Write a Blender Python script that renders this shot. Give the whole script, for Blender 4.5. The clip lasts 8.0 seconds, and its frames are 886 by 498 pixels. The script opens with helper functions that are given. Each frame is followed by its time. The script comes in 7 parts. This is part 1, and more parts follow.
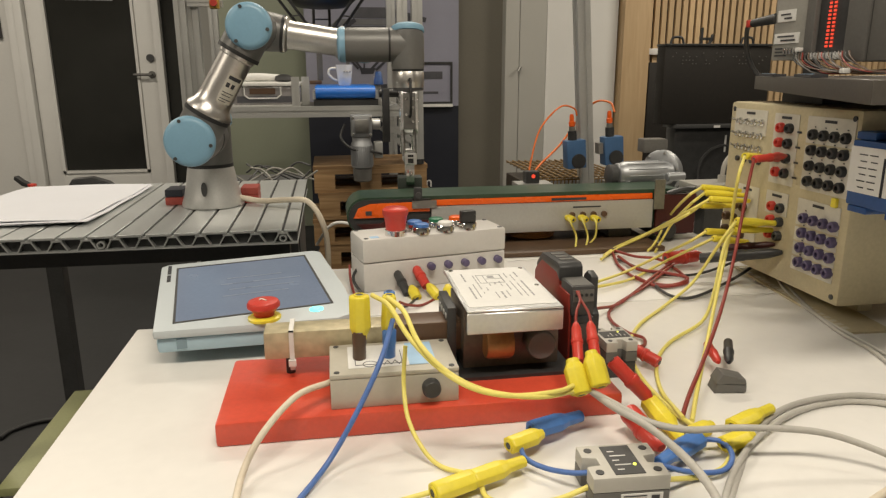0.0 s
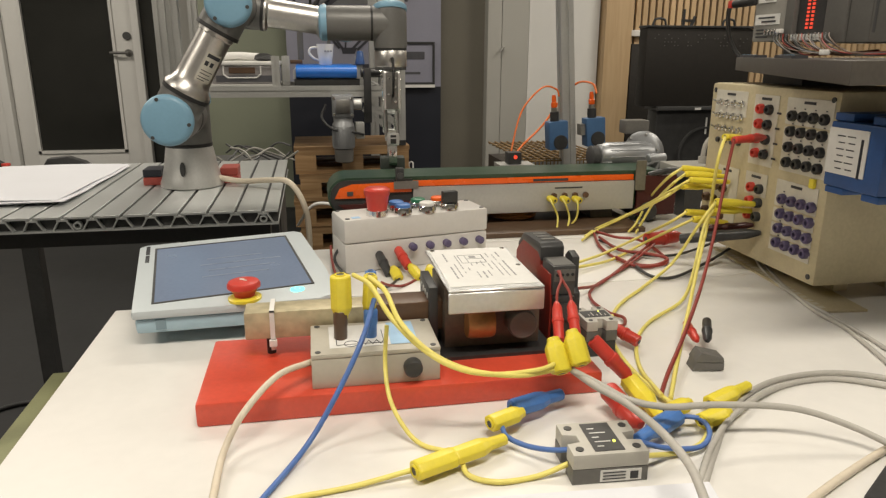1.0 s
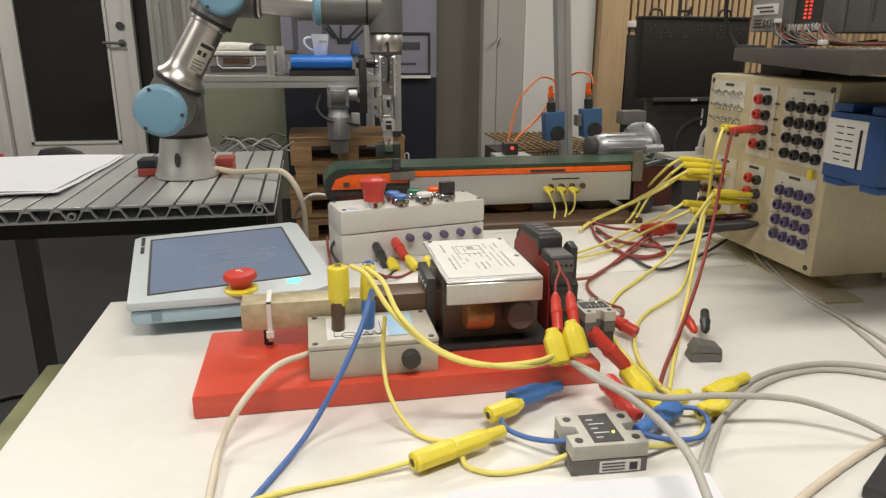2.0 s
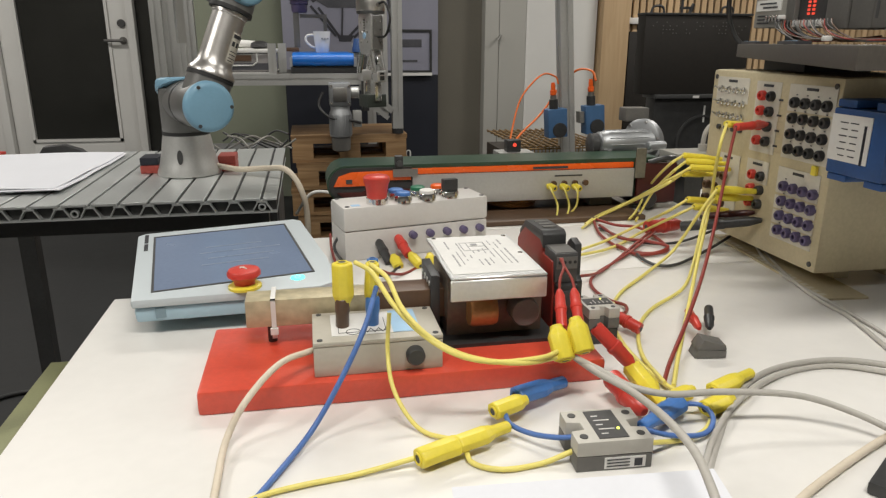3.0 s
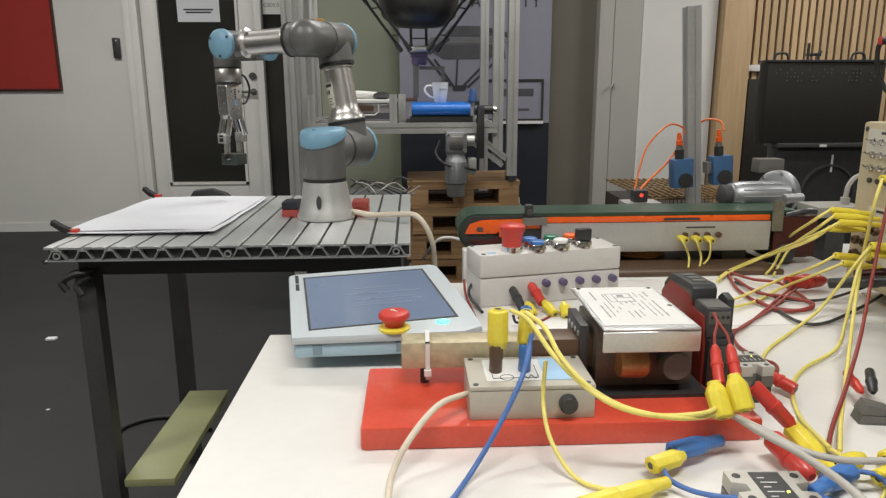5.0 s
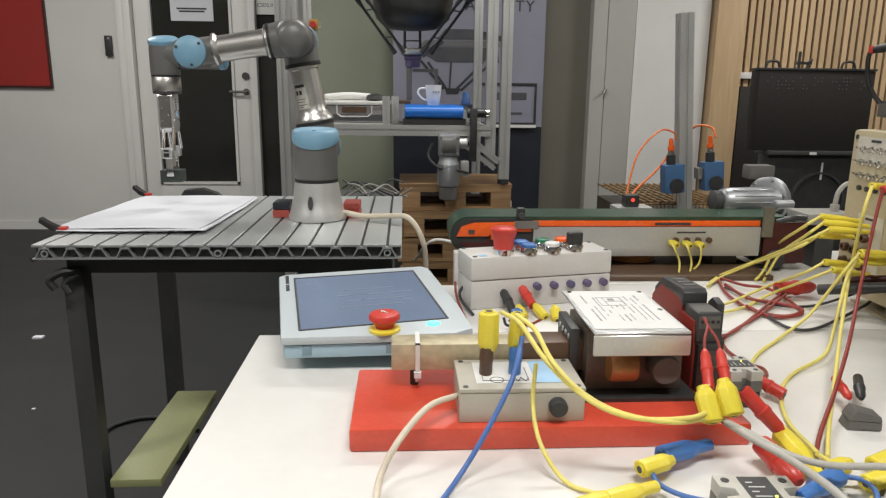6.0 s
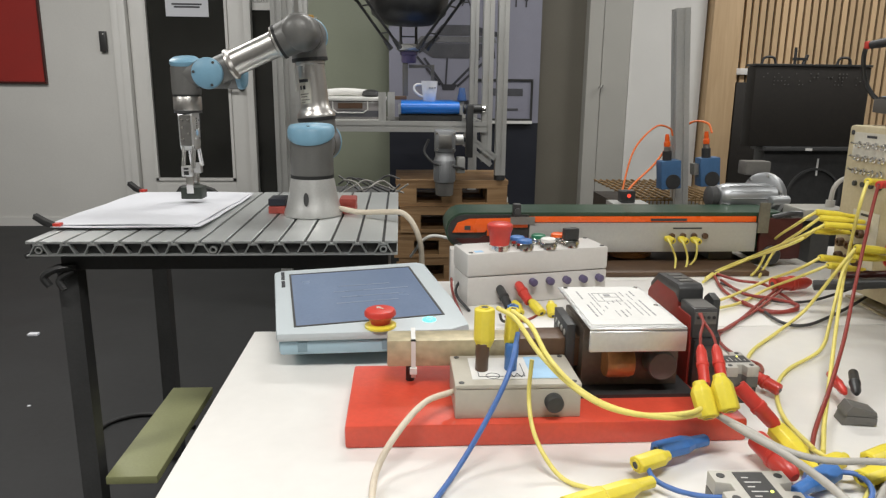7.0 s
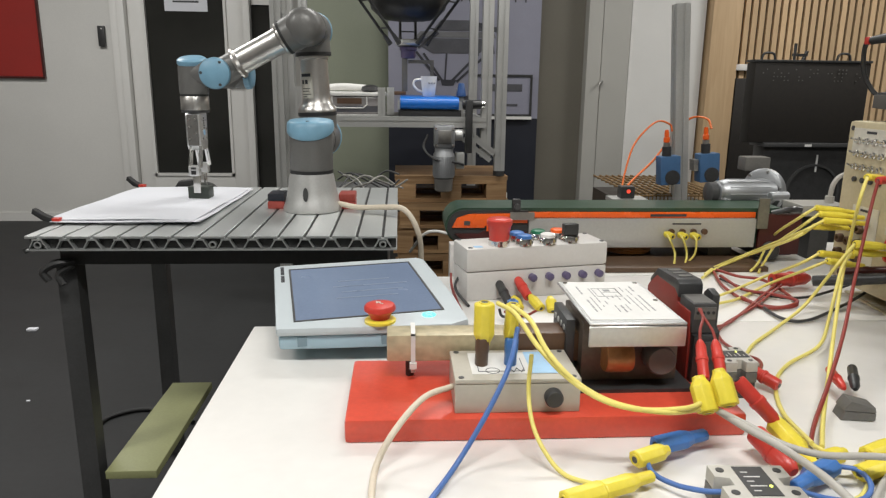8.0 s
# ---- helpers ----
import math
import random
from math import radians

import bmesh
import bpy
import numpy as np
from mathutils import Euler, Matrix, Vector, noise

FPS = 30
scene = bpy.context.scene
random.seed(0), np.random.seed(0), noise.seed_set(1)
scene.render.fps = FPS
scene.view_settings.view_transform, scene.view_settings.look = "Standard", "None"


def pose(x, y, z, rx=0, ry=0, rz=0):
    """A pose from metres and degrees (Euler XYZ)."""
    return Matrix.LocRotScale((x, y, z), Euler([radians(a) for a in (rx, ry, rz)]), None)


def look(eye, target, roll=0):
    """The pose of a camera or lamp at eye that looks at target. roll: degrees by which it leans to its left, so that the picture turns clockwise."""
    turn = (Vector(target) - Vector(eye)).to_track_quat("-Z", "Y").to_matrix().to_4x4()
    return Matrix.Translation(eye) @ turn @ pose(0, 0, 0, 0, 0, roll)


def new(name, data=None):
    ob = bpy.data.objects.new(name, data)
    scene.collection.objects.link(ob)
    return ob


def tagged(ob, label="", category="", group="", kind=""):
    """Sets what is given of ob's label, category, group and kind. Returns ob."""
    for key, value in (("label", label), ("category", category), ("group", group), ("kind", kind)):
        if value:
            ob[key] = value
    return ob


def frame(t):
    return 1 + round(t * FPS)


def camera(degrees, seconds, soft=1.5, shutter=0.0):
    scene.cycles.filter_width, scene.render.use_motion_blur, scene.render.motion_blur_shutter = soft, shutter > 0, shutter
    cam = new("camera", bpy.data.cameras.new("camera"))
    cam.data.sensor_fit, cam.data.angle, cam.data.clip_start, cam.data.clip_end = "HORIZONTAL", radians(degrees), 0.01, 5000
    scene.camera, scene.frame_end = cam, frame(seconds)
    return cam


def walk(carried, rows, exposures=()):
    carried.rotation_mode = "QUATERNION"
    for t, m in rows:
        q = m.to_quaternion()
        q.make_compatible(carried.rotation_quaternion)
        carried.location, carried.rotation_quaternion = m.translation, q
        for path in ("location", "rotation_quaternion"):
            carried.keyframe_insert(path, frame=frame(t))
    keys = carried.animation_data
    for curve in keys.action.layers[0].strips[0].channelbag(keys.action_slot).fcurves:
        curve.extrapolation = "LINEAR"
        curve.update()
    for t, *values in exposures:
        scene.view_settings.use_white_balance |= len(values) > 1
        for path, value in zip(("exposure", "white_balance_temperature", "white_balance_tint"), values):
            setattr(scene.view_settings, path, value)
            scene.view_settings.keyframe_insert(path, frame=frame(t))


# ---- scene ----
cam = camera(65.2, 8.0, soft=1.3)
PATH = [
    (0, (0.142, -0.493, 1.091), (0.449, 1.421, 0.598), -0.2),
    (0.5, (0.144, -0.494, 1.090), (0.490, 1.408, 0.578), 0.2),
    (1, (0.143, -0.492, 1.088), (0.498, 1.400, 0.545), 0.2),
    (1.5, (0.142, -0.489, 1.087), (0.503, 1.396, 0.524), 0.3),
    (2.8, (0.139, -0.487, 1.085), (0.511, 1.394, 0.515), 0.21),
    (3, (0.138, -0.487, 1.085), (0.501, 1.394, 0.512), 0.2),
    (3.5, (0.123, -0.488, 1.088), (0.439, 1.400, 0.511), -0.2),
    (3.7, (0.113, -0.492, 1.092), (0.384, 1.417, 0.536), -0.4),
    (4, (0.097, -0.497, 1.097), (0.282, 1.443, 0.644), -0.7),
    (4.3, (0.084, -0.501, 1.098), (0.201, 1.448, 0.686), -0.58),
    (4.5, (0.076, -0.504, 1.098), (0.166, 1.451, 0.688), -0.5),
    (4.7, (0.076, -0.504, 1.097), (0.163, 1.450, 0.645), -0.35),
    (5.8, (0.076, -0.502, 1.095), (0.177, 1.447, 0.655), 0.45),
    (6, (0.076, -0.502, 1.094), (0.187, 1.446, 0.654), 0.6),
    (6.5, (0.077, -0.501, 1.094), (0.192, 1.446, 0.652), 0.3),
    (7, (0.077, -0.500, 1.093), (0.198, 1.444, 0.643), 0.6),
    (7.5, (0.076, -0.500, 1.092), (0.200, 1.443, 0.637), 0.9),
    (8, (0.076, -0.500, 1.092), (0.200, 1.442, 0.630), 0.7),
]
walk(cam, [(t, look(eye, target, roll)) for t, eye, target, roll in PATH],
     exposures=((0, -0.36, 7150, 10), (1.5, -0.3, 6700, 10), (3.5, -0.33, 6250, 10), (4.5, -0.27, 6200, 10), (8, -0.17, 6100, 10)))

# ---- world, lights ----
world = bpy.data.worlds.new("world")
world.use_nodes = True
world.node_tree.nodes["Background"].inputs[0].default_value = (0.55, 0.6, 0.7, 1)
world.node_tree.nodes["Background"].inputs[1].default_value = 0.09
scene.world = world
scene.view_settings.exposure = 0.0


def ceiling_lamp(x, y, power):
    lamp = bpy.data.lights.new("ceiling_lamp", "AREA")
    lamp.shape, lamp.size, lamp.size_y, lamp.energy, lamp.color = "RECTANGLE", 1.2, 0.3, power, (1.0, 0.95, 0.865)
    ob = new("ceiling_lamp", lamp)
    ob.matrix_world = pose(x, y, 2.9)
    return ob


for lx, ly, lp in ((-2.4, -0.4, 60), (0.3, -0.7, 58), (3.2, 0.2, 30), (-2.2, 3.0, 60), (0.7, 2.4, 44), (3.4, 3.0, 60)):
    ceiling_lamp(lx, ly, lp)

# ---- materials ----


def mat(name, color, rough=0.5, metal=0.0, var=0.12, scale=12.0, bump=0.05, fine=180.0, emit=None, alpha_glass=False, rand=0.0, coat=0.0):
    """Procedural surface: colour varied at two scales, uneven gloss, fine relief."""
    m = bpy.data.materials.new(name)
    m.use_nodes = True
    nt = m.node_tree
    b = nt.nodes["Principled BSDF"]
    co = nt.nodes.new("ShaderNodeTexCoord")
    n1 = nt.nodes.new("ShaderNodeTexNoise")
    n2 = nt.nodes.new("ShaderNodeTexNoise")
    n1.inputs["Scale"].default_value, n1.inputs["Detail"].default_value = scale, 5
    n2.inputs["Scale"].default_value, n2.inputs["Detail"].default_value = fine, 3
    for n in (n1, n2):
        nt.links.new(co.outputs["Object"], n.inputs["Vector"])
    mix = nt.nodes.new("ShaderNodeMath")
    mix.operation = "MULTIPLY_ADD"
    mix.inputs[1].default_value = 0.6
    half = nt.nodes.new("ShaderNodeMath")
    half.operation = "MULTIPLY"
    half.inputs[1].default_value = 0.4
    nt.links.new(n2.outputs["Fac"], half.inputs[0])
    nt.links.new(n1.outputs["Fac"], mix.inputs[0])
    nt.links.new(half.outputs[0], mix.inputs[2])
    ramp = nt.nodes.new("ShaderNodeValToRGB")
    c = color
    ramp.color_ramp.elements[0].position, ramp.color_ramp.elements[1].position = 0.32, 0.68
    ramp.color_ramp.elements[0].color = (*[max(0, v * (1 - var)) for v in c], 1)
    ramp.color_ramp.elements[1].color = (*[min(1, v * (1 + var)) for v in c], 1)
    nt.links.new(mix.outputs[0], ramp.inputs["Fac"])
    out = ramp.outputs["Color"]
    if rand:
        info = nt.nodes.new("ShaderNodeObjectInfo")
        hsv = nt.nodes.new("ShaderNodeHueSaturation")
        mr = nt.nodes.new("ShaderNodeMapRange")
        mr.inputs["To Min"].default_value, mr.inputs["To Max"].default_value = 1 - rand, 1 + rand
        nt.links.new(info.outputs["Random"], mr.inputs["Value"])
        nt.links.new(mr.outputs[0], hsv.inputs["Value"])
        nt.links.new(out, hsv.inputs["Color"])
        out = hsv.outputs["Color"]
    nt.links.new(out, b.inputs["Base Color"])
    rr = nt.nodes.new("ShaderNodeMapRange")
    rr.inputs["To Min"].default_value, rr.inputs["To Max"].default_value = max(0.02, rough - 0.1), min(1, rough + 0.1)
    nt.links.new(n1.outputs["Fac"], rr.inputs["Value"])
    nt.links.new(rr.outputs[0], b.inputs["Roughness"])
    b.inputs["Metallic"].default_value = metal
    b.inputs["Coat Weight"].default_value = coat
    if bump:
        bp = nt.nodes.new("ShaderNodeBump")
        bp.inputs["Strength"].default_value, bp.inputs["Distance"].default_value = bump, 0.002
        nt.links.new(n2.outputs["Fac"], bp.inputs["Height"])
        nt.links.new(bp.outputs[0], b.inputs["Normal"])
    if emit:
        b.inputs["Emission Color"].default_value, b.inputs["Emission Strength"].default_value = (*emit[0], 1), emit[1]
    if alpha_glass:
        b.inputs["Transmission Weight"].default_value = 1.0
    return m


def wood(name, light, dark, rough=0.55, stretch=(2.0, 30.0, 30.0)):
    m = mat(name, light, rough, var=0.1)
    nt = m.node_tree
    b = nt.nodes["Principled BSDF"]
    co = nt.nodes["Texture Coordinate"]
    mp = nt.nodes.new("ShaderNodeMapping")
    mp.inputs["Scale"].default_value = stretch
    n = nt.nodes.new("ShaderNodeTexNoise")
    n.inputs["Scale"].default_value, n.inputs["Detail"].default_value, n.inputs["Distortion"].default_value = 1.5, 6, 0.8
    r = nt.nodes.new("ShaderNodeValToRGB")
    r.color_ramp.elements[0].position, r.color_ramp.elements[1].position = 0.35, 0.7
    r.color_ramp.elements[0].color, r.color_ramp.elements[1].color = (*dark, 1), (*light, 1)
    nt.links.new(co.outputs["Object"], mp.inputs["Vector"])
    nt.links.new(mp.outputs[0], n.inputs["Vector"])
    nt.links.new(n.outputs["Fac"], r.inputs["Fac"])
    info = nt.nodes.new("ShaderNodeObjectInfo")
    hsv = nt.nodes.new("ShaderNodeHueSaturation")
    mr = nt.nodes.new("ShaderNodeMapRange")
    mr.inputs["To Min"].default_value, mr.inputs["To Max"].default_value = 0.8, 1.15
    nt.links.new(info.outputs["Random"], mr.inputs["Value"])
    nt.links.new(mr.outputs[0], hsv.inputs["Value"])
    nt.links.new(r.outputs["Color"], hsv.inputs["Color"])
    nt.links.new(hsv.outputs["Color"], b.inputs["Base Color"])
    return m


def brushed(name, color, rough, stretch, metal=1.0):
    """Metal with drawn lines along one direction."""
    m = mat(name, color, rough, metal, 0.08, 6, 0.0)
    nt = m.node_tree
    b = nt.nodes["Principled BSDF"]
    co = nt.nodes["Texture Coordinate"]
    mp = nt.nodes.new("ShaderNodeMapping")
    mp.inputs["Scale"].default_value = stretch
    n = nt.nodes.new("ShaderNodeTexNoise")
    n.inputs["Scale"].default_value, n.inputs["Detail"].default_value = 3, 4
    bp = nt.nodes.new("ShaderNodeBump")
    bp.inputs["Strength"].default_value, bp.inputs["Distance"].default_value = 0.12, 0.001
    nt.links.new(co.outputs["Object"], mp.inputs["Vector"])
    nt.links.new(mp.outputs[0], n.inputs["Vector"])
    nt.links.new(n.outputs["Fac"], bp.inputs["Height"])
    nt.links.new(bp.outputs[0], b.inputs["Normal"])
    return m


M = {
    "white_top": mat("white_laminate", (0.745, 0.727, 0.69), 0.38, var=0.035, scale=5, bump=0.02, fine=60),
    "table_edge": mat("grey_edge_band", (0.45, 0.44, 0.42), 0.5),
    "wall": mat("painted_wall", (0.62, 0.61, 0.58), 0.8, var=0.04, scale=2, bump=0.25, fine=90),
    "ceiling": mat("ceiling_white", (0.75, 0.74, 0.72), 0.9, var=0.03, scale=3),
    "floor": mat("dark_floor", (0.0125, 0.013, 0.0135), 0.6, var=0.35, scale=3, bump=0.08, fine=40),
    "white_paint": mat("white_gloss_paint", (0.70, 0.69, 0.66), 0.4, var=0.04, scale=4, bump=0.03),
    "dark_glass": mat("night_glass", (0.026, 0.026, 0.023), 0.10, var=0.3, scale=2, bump=0.0),
    "red_panel": mat("red_panel_felt", (0.30, 0.022, 0.016), 0.8, var=0.1, scale=4, bump=0.15),
    "alu": brushed("aluminium_profile", (0.52, 0.52, 0.50), 0.4, (40, 40, 2), 0.55),
    "alu_y": brushed("aluminium_plate", (0.57, 0.585, 0.575), 0.42, (60, 2, 60), 0.7),
    "alu_cover": brushed("aluminium_cover", (0.75, 0.75, 0.74), 0.4, (60, 3, 60)),
    "chamber_shade": mat("painted_chamber_shade", (0.05, 0.05, 0.05), 0.6, 0.3),
    "silver": brushed("robot_tube_silver", (0.62, 0.60, 0.57), 0.36, (60, 60, 3)),
    "base_silver": brushed("cast_base_silver", (0.66, 0.66, 0.64), 0.42, (4, 4, 60), 0.75),
    "shelf_grey": mat("shelf_grey_paint", (0.075, 0.066, 0.056), 0.5, var=0.2, scale=9),
    "faint_print": mat("grey_print", (0.30, 0.30, 0.30), 0.6, var=0.1, bump=0.0),
    "motor_alu": brushed("motor_aluminium", (0.40, 0.41, 0.42), 0.42, (3, 50, 50), 0.8),
    "chrome": mat("chrome", (0.75, 0.74, 0.72), 0.14, 1.0, 0.05, bump=0.0),
    "robot_grey": mat("robot_grey_casting", (0.165, 0.163, 0.155), 0.42, 0.2, 0.06, 20, 0.04),
    "robot_blue": mat("robot_blue_cap", (0.22, 0.41, 0.55), 0.4, 0.0, 0.05, 14, 0.03),
    "rubber": mat("black_rubber", (0.02, 0.02, 0.02), 0.55, var=0.3, scale=20),
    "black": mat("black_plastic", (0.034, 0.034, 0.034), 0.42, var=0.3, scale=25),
    "dark": mat("dark_grey_plastic", (0.06, 0.06, 0.06), 0.45, var=0.2),
    "red_board": mat("red_painted_board", (0.62, 0.075, 0.04), 0.34, var=0.12, scale=9, bump=0.06, coat=0.25),
    "red": mat("red_plastic", (0.56, 0.05, 0.035), 0.35, var=0.1, scale=25),
    "faded_red": mat("faded_red_plastic", (0.34, 0.06, 0.045), 0.5, var=0.15, scale=25),
    "relay_red": mat("relay_red_plastic", (0.27, 0.028, 0.018), 0.42, var=0.15, scale=25),
    "dark_red": mat("dark_red_plastic", (0.058, 0.010, 0.008), 0.4, var=0.15, scale=25),
    "yellow": mat("yellow_plastic", (0.76, 0.63, 0.055), 0.36, var=0.08, scale=30),
    "amber": mat("dull_amber_plastic", (0.45, 0.27, 0.05), 0.45, var=0.1, scale=30),
    "yellow_cable": mat("yellow_cable_sheath", (0.77, 0.67, 0.17), 0.42, var=0.07, scale=20),
    "blue": mat("blue_plastic", (0.06, 0.18, 0.48), 0.38, var=0.12, scale=30),
    "blue_cable": mat("blue_cable_sheath", (0.075, 0.16, 0.42), 0.45, var=0.1),
    "brown": mat("brown_plastic", (0.10, 0.055, 0.03), 0.42, var=0.15),
    "red_cable": mat("red_cable_sheath", (0.25, 0.034, 0.024), 0.45, var=0.1),
    "cream_cable": mat("cream_cable_sheath", (0.66, 0.58, 0.46), 0.5, var=0.08),
    "grey_cable": mat("grey_cable_sheath", (0.44, 0.42, 0.38), 0.5, var=0.08),
    "orange_cable": mat("orange_cable_sheath", (0.80, 0.18, 0.03), 0.45, var=0.08),
    "grey_box": mat("grey_beige_plastic", (0.46, 0.43, 0.36), 0.45, var=0.05, scale=15, bump=0.05),
    "white_box": mat("offwhite_abs", (0.62, 0.60, 0.57), 0.45, var=0.04, scale=12, bump=0.04),
    "field": mat("panel_label_strip", (0.60, 0.57, 0.49), 0.55, var=0.08, scale=25, bump=0.0),
    "screen_line": mat("faint_screen_text", (0.16, 0.19, 0.25), 0.3, emit=((0.45, 0.55, 0.75), 0.13), bump=0),
    "cream": mat("cream_panel", (0.52, 0.45, 0.29), 0.5, var=0.12, scale=14, bump=0.05),
    "label": mat("white_label", (0.72, 0.71, 0.68), 0.6, var=0.05, scale=30, bump=0.0),
    "print": mat("black_print", (0.04, 0.04, 0.045), 0.6, var=0.2, bump=0.0),
    "pale_blue": mat("pale_blue_label", (0.35, 0.55, 0.75), 0.5, var=0.05, bump=0.0),
    "pendant": mat("pendant_plastic", (0.50, 0.55, 0.57), 0.42, var=0.03, scale=15, bump=0.03),
    "pendant_side": mat("pendant_blue_side", (0.36, 0.50, 0.58), 0.42, var=0.04, scale=15, bump=0.03),
    "clip_blue": mat("shaded_blue_clip", (0.20, 0.29, 0.34), 0.45, var=0.05, scale=15, bump=0.0),
    "screen": mat("lcd_screen", (0.10, 0.13, 0.19), 0.25, var=0.15, scale=7, bump=0.0, emit=((0.45, 0.55, 0.75), 0.2)),
    "led_green": mat("green_led", (0.1, 0.8, 0.7), 0.3, emit=((0.1, 1.0, 0.85), 2.5), bump=0),
    "led_red": mat("red_led", (0.8, 0.05, 0.05), 0.3, emit=((1.0, 0.10, 0.04), 0.85), bump=0),
    "led_yellow": mat("yellow_led", (0.8, 0.8, 0.1), 0.3, emit=((0.9, 1.0, 0.15), 2.5), bump=0),
    "blue_deep": mat("deep_blue_plastic", (0.018, 0.075, 0.24), 0.42, var=0.12, scale=30),
    "module_grey": mat("pale_module_plastic", (0.30, 0.29, 0.26), 0.5, var=0.08, scale=30),
    "clip_grey": mat("mid_grey_plastic", (0.13, 0.125, 0.115), 0.45, var=0.12, scale=30),
    "brown_board": mat("dark_brown_board", (0.10, 0.06, 0.035), 0.5, var=0.2, scale=10),
    "sensor_blue": mat("sensor_blue", (0.06, 0.14, 0.28), 0.4, var=0.1, scale=30),
    "relay_grey": mat("pale_relay_grey", (0.50, 0.48, 0.43), 0.45, var=0.05, scale=30),
    "acrylic": mat("smoky_core", (0.12, 0.095, 0.075), 0.35, var=0.3, scale=25),
    "orange": mat("orange_plastic", (0.85, 0.125, 0.014), 0.28, var=0.08, scale=12),
    "belt_green": mat("green_belt", (0.028, 0.062, 0.036), 0.32, var=0.12, scale=15, bump=0.06),
    "green": mat("green_plastic", (0.02, 0.16, 0.08), 0.4),
    "block_green": mat("dark_green_block", (0.035, 0.043, 0.036), 0.45, var=0.15),
    "purple": mat("purple_plastic", (0.10, 0.08, 0.16), 0.4, var=0.12),
    "steel": brushed("worn_steel", (0.42, 0.41, 0.39), 0.38, (3, 40, 40)),
    "stop_steel": mat("dull_stop_steel", (0.20, 0.19, 0.15), 0.5, 0.5, 0.2, 30),
    "worn": mat("worn_galvanised", (0.46, 0.40, 0.26), 0.4, 0.2, 0.3, 22, 0.15, 90),
    "copper": mat("copper_winding", (0.36, 0.17, 0.06), 0.4, 0.4, 0.2, 40, 0.3),
    "pine": wood("pallet_wood", (0.44, 0.28, 0.14), (0.25, 0.14, 0.06)),
    "beech": wood("beech_panel", (0.57, 0.41, 0.24), (0.49, 0.34, 0.19), stretch=(20, 20, 1.5)),
    "paper": mat("white_paper", (0.71, 0.72, 0.76), 0.7, var=0.02, scale=10, bump=0.05),
    "olive": mat("olive_laminate", (0.30, 0.31, 0.15), 0.5, var=0.1),
    "olive_wall": mat("pale_green_partition", (0.26, 0.28, 0.21), 0.35, var=0.06, scale=2, bump=0.0),
    "brown_curtain": mat("brown_drape", (0.155, 0.142, 0.112), 0.6, var=0.1, scale=2),
    "cabinet": mat("grey_cabinet", (0.43, 0.42, 0.385), 0.5, var=0.04, scale=3, bump=0.05),
    "cell_floor": mat("dark_perforated", (0.03, 0.024, 0.018), 0.5, var=0.3, scale=30),
    "poster_blue": mat("poster_dark_blue", (0.013, 0.015, 0.024), 0.5, var=0.1, bump=0),
    "poster_lilac": mat("poster_pale", (0.26, 0.26, 0.32), 0.5, var=0.10, scale=3, bump=0),
    "poster_ink": mat("poster_dark_ink", (0.04, 0.04, 0.05), 0.5, var=0.2, scale=8, bump=0),
    "poster_pale_grey": mat("poster_light_grey", (0.15, 0.15, 0.155), 0.5, var=0.2, scale=8, bump=0),
    "poster_grey": mat("poster_mid_grey", (0.075, 0.075, 0.085), 0.5, var=0.3, scale=8, bump=0),
    "bin_grey": mat("cloudy_plastic_bin", (0.27, 0.255, 0.25), 0.22, var=0.25, scale=14, bump=0.02),
    "blue_belt": mat("blue_belt", (0.012, 0.16, 0.62), 0.35, var=0.08, scale=15),
    "mug": mat("white_ceramic", (0.74, 0.73, 0.71), 0.2, var=0.03, bump=0.0),
    "gold_mesh": mat("brass_mesh", (0.30, 0.19, 0.08), 0.4, 0.6, 0.2, 20),
    "black_mesh": mat("black_crate", (0.016, 0.013, 0.010), 0.6, var=0.4, scale=40),
}


# ---- mesh tools ----
WM = {}


def box(bm, x0, x1, y0, y1, z0, z1, bevel=0.0, seg=2):
    g = bmesh.ops.create_cube(bm, size=1.0, matrix=Matrix.Translation(((x0 + x1) / 2, (y0 + y1) / 2, (z0 + z1) / 2)) @ Matrix.Diagonal((x1 - x0, y1 - y0, z1 - z0, 1)))
    if bevel:
        edges = list({e for v in g["verts"] for e in v.link_edges})
        bmesh.ops.bevel(bm, geom=edges, offset=bevel, segments=seg, profile=0.6, affect="EDGES")
    return bm


def cube(*a, **k):
    return box(bmesh.new(), *a, **k)


def lathe(bm, profile, m=Matrix(), seg=32, close=True):
    """Turns (radius, height) pairs round the z axis of m."""
    rings = []
    for r, h in profile:
        rings.append([bm.verts.new(m @ Vector((r * math.cos(2 * math.pi * i / seg), r * math.sin(2 * math.pi * i / seg), h))) for i in range(seg)])
    for a, b in zip(rings, rings[1:]):
        for i in range(seg):
            bm.faces.new((a[i], a[(i + 1) % seg], b[(i + 1) % seg], b[i]))
    if close:
        bm.faces.new(list(reversed(rings[0])))
        bm.faces.new(rings[-1])
    return bm


def along(p, q):
    """A frame at p whose z axis points to q."""
    p, q = Vector(p), Vector(q)
    return Matrix.Translation(p) @ (q - p).to_track_quat("Z", "Y").to_matrix().to_4x4()


def rod(bm, p, q, r, r2=None, seg=20, bevel=0.0):
    h = (Vector(q) - Vector(p)).length
    r2 = r if r2 is None else r2
    prof = [(r, 0), (r2, h)] if not bevel else [(r - bevel, 0), (r, bevel), (r2, h - bevel), (r2 - bevel, h)]
    return lathe(bm, prof, along(p, q), seg)


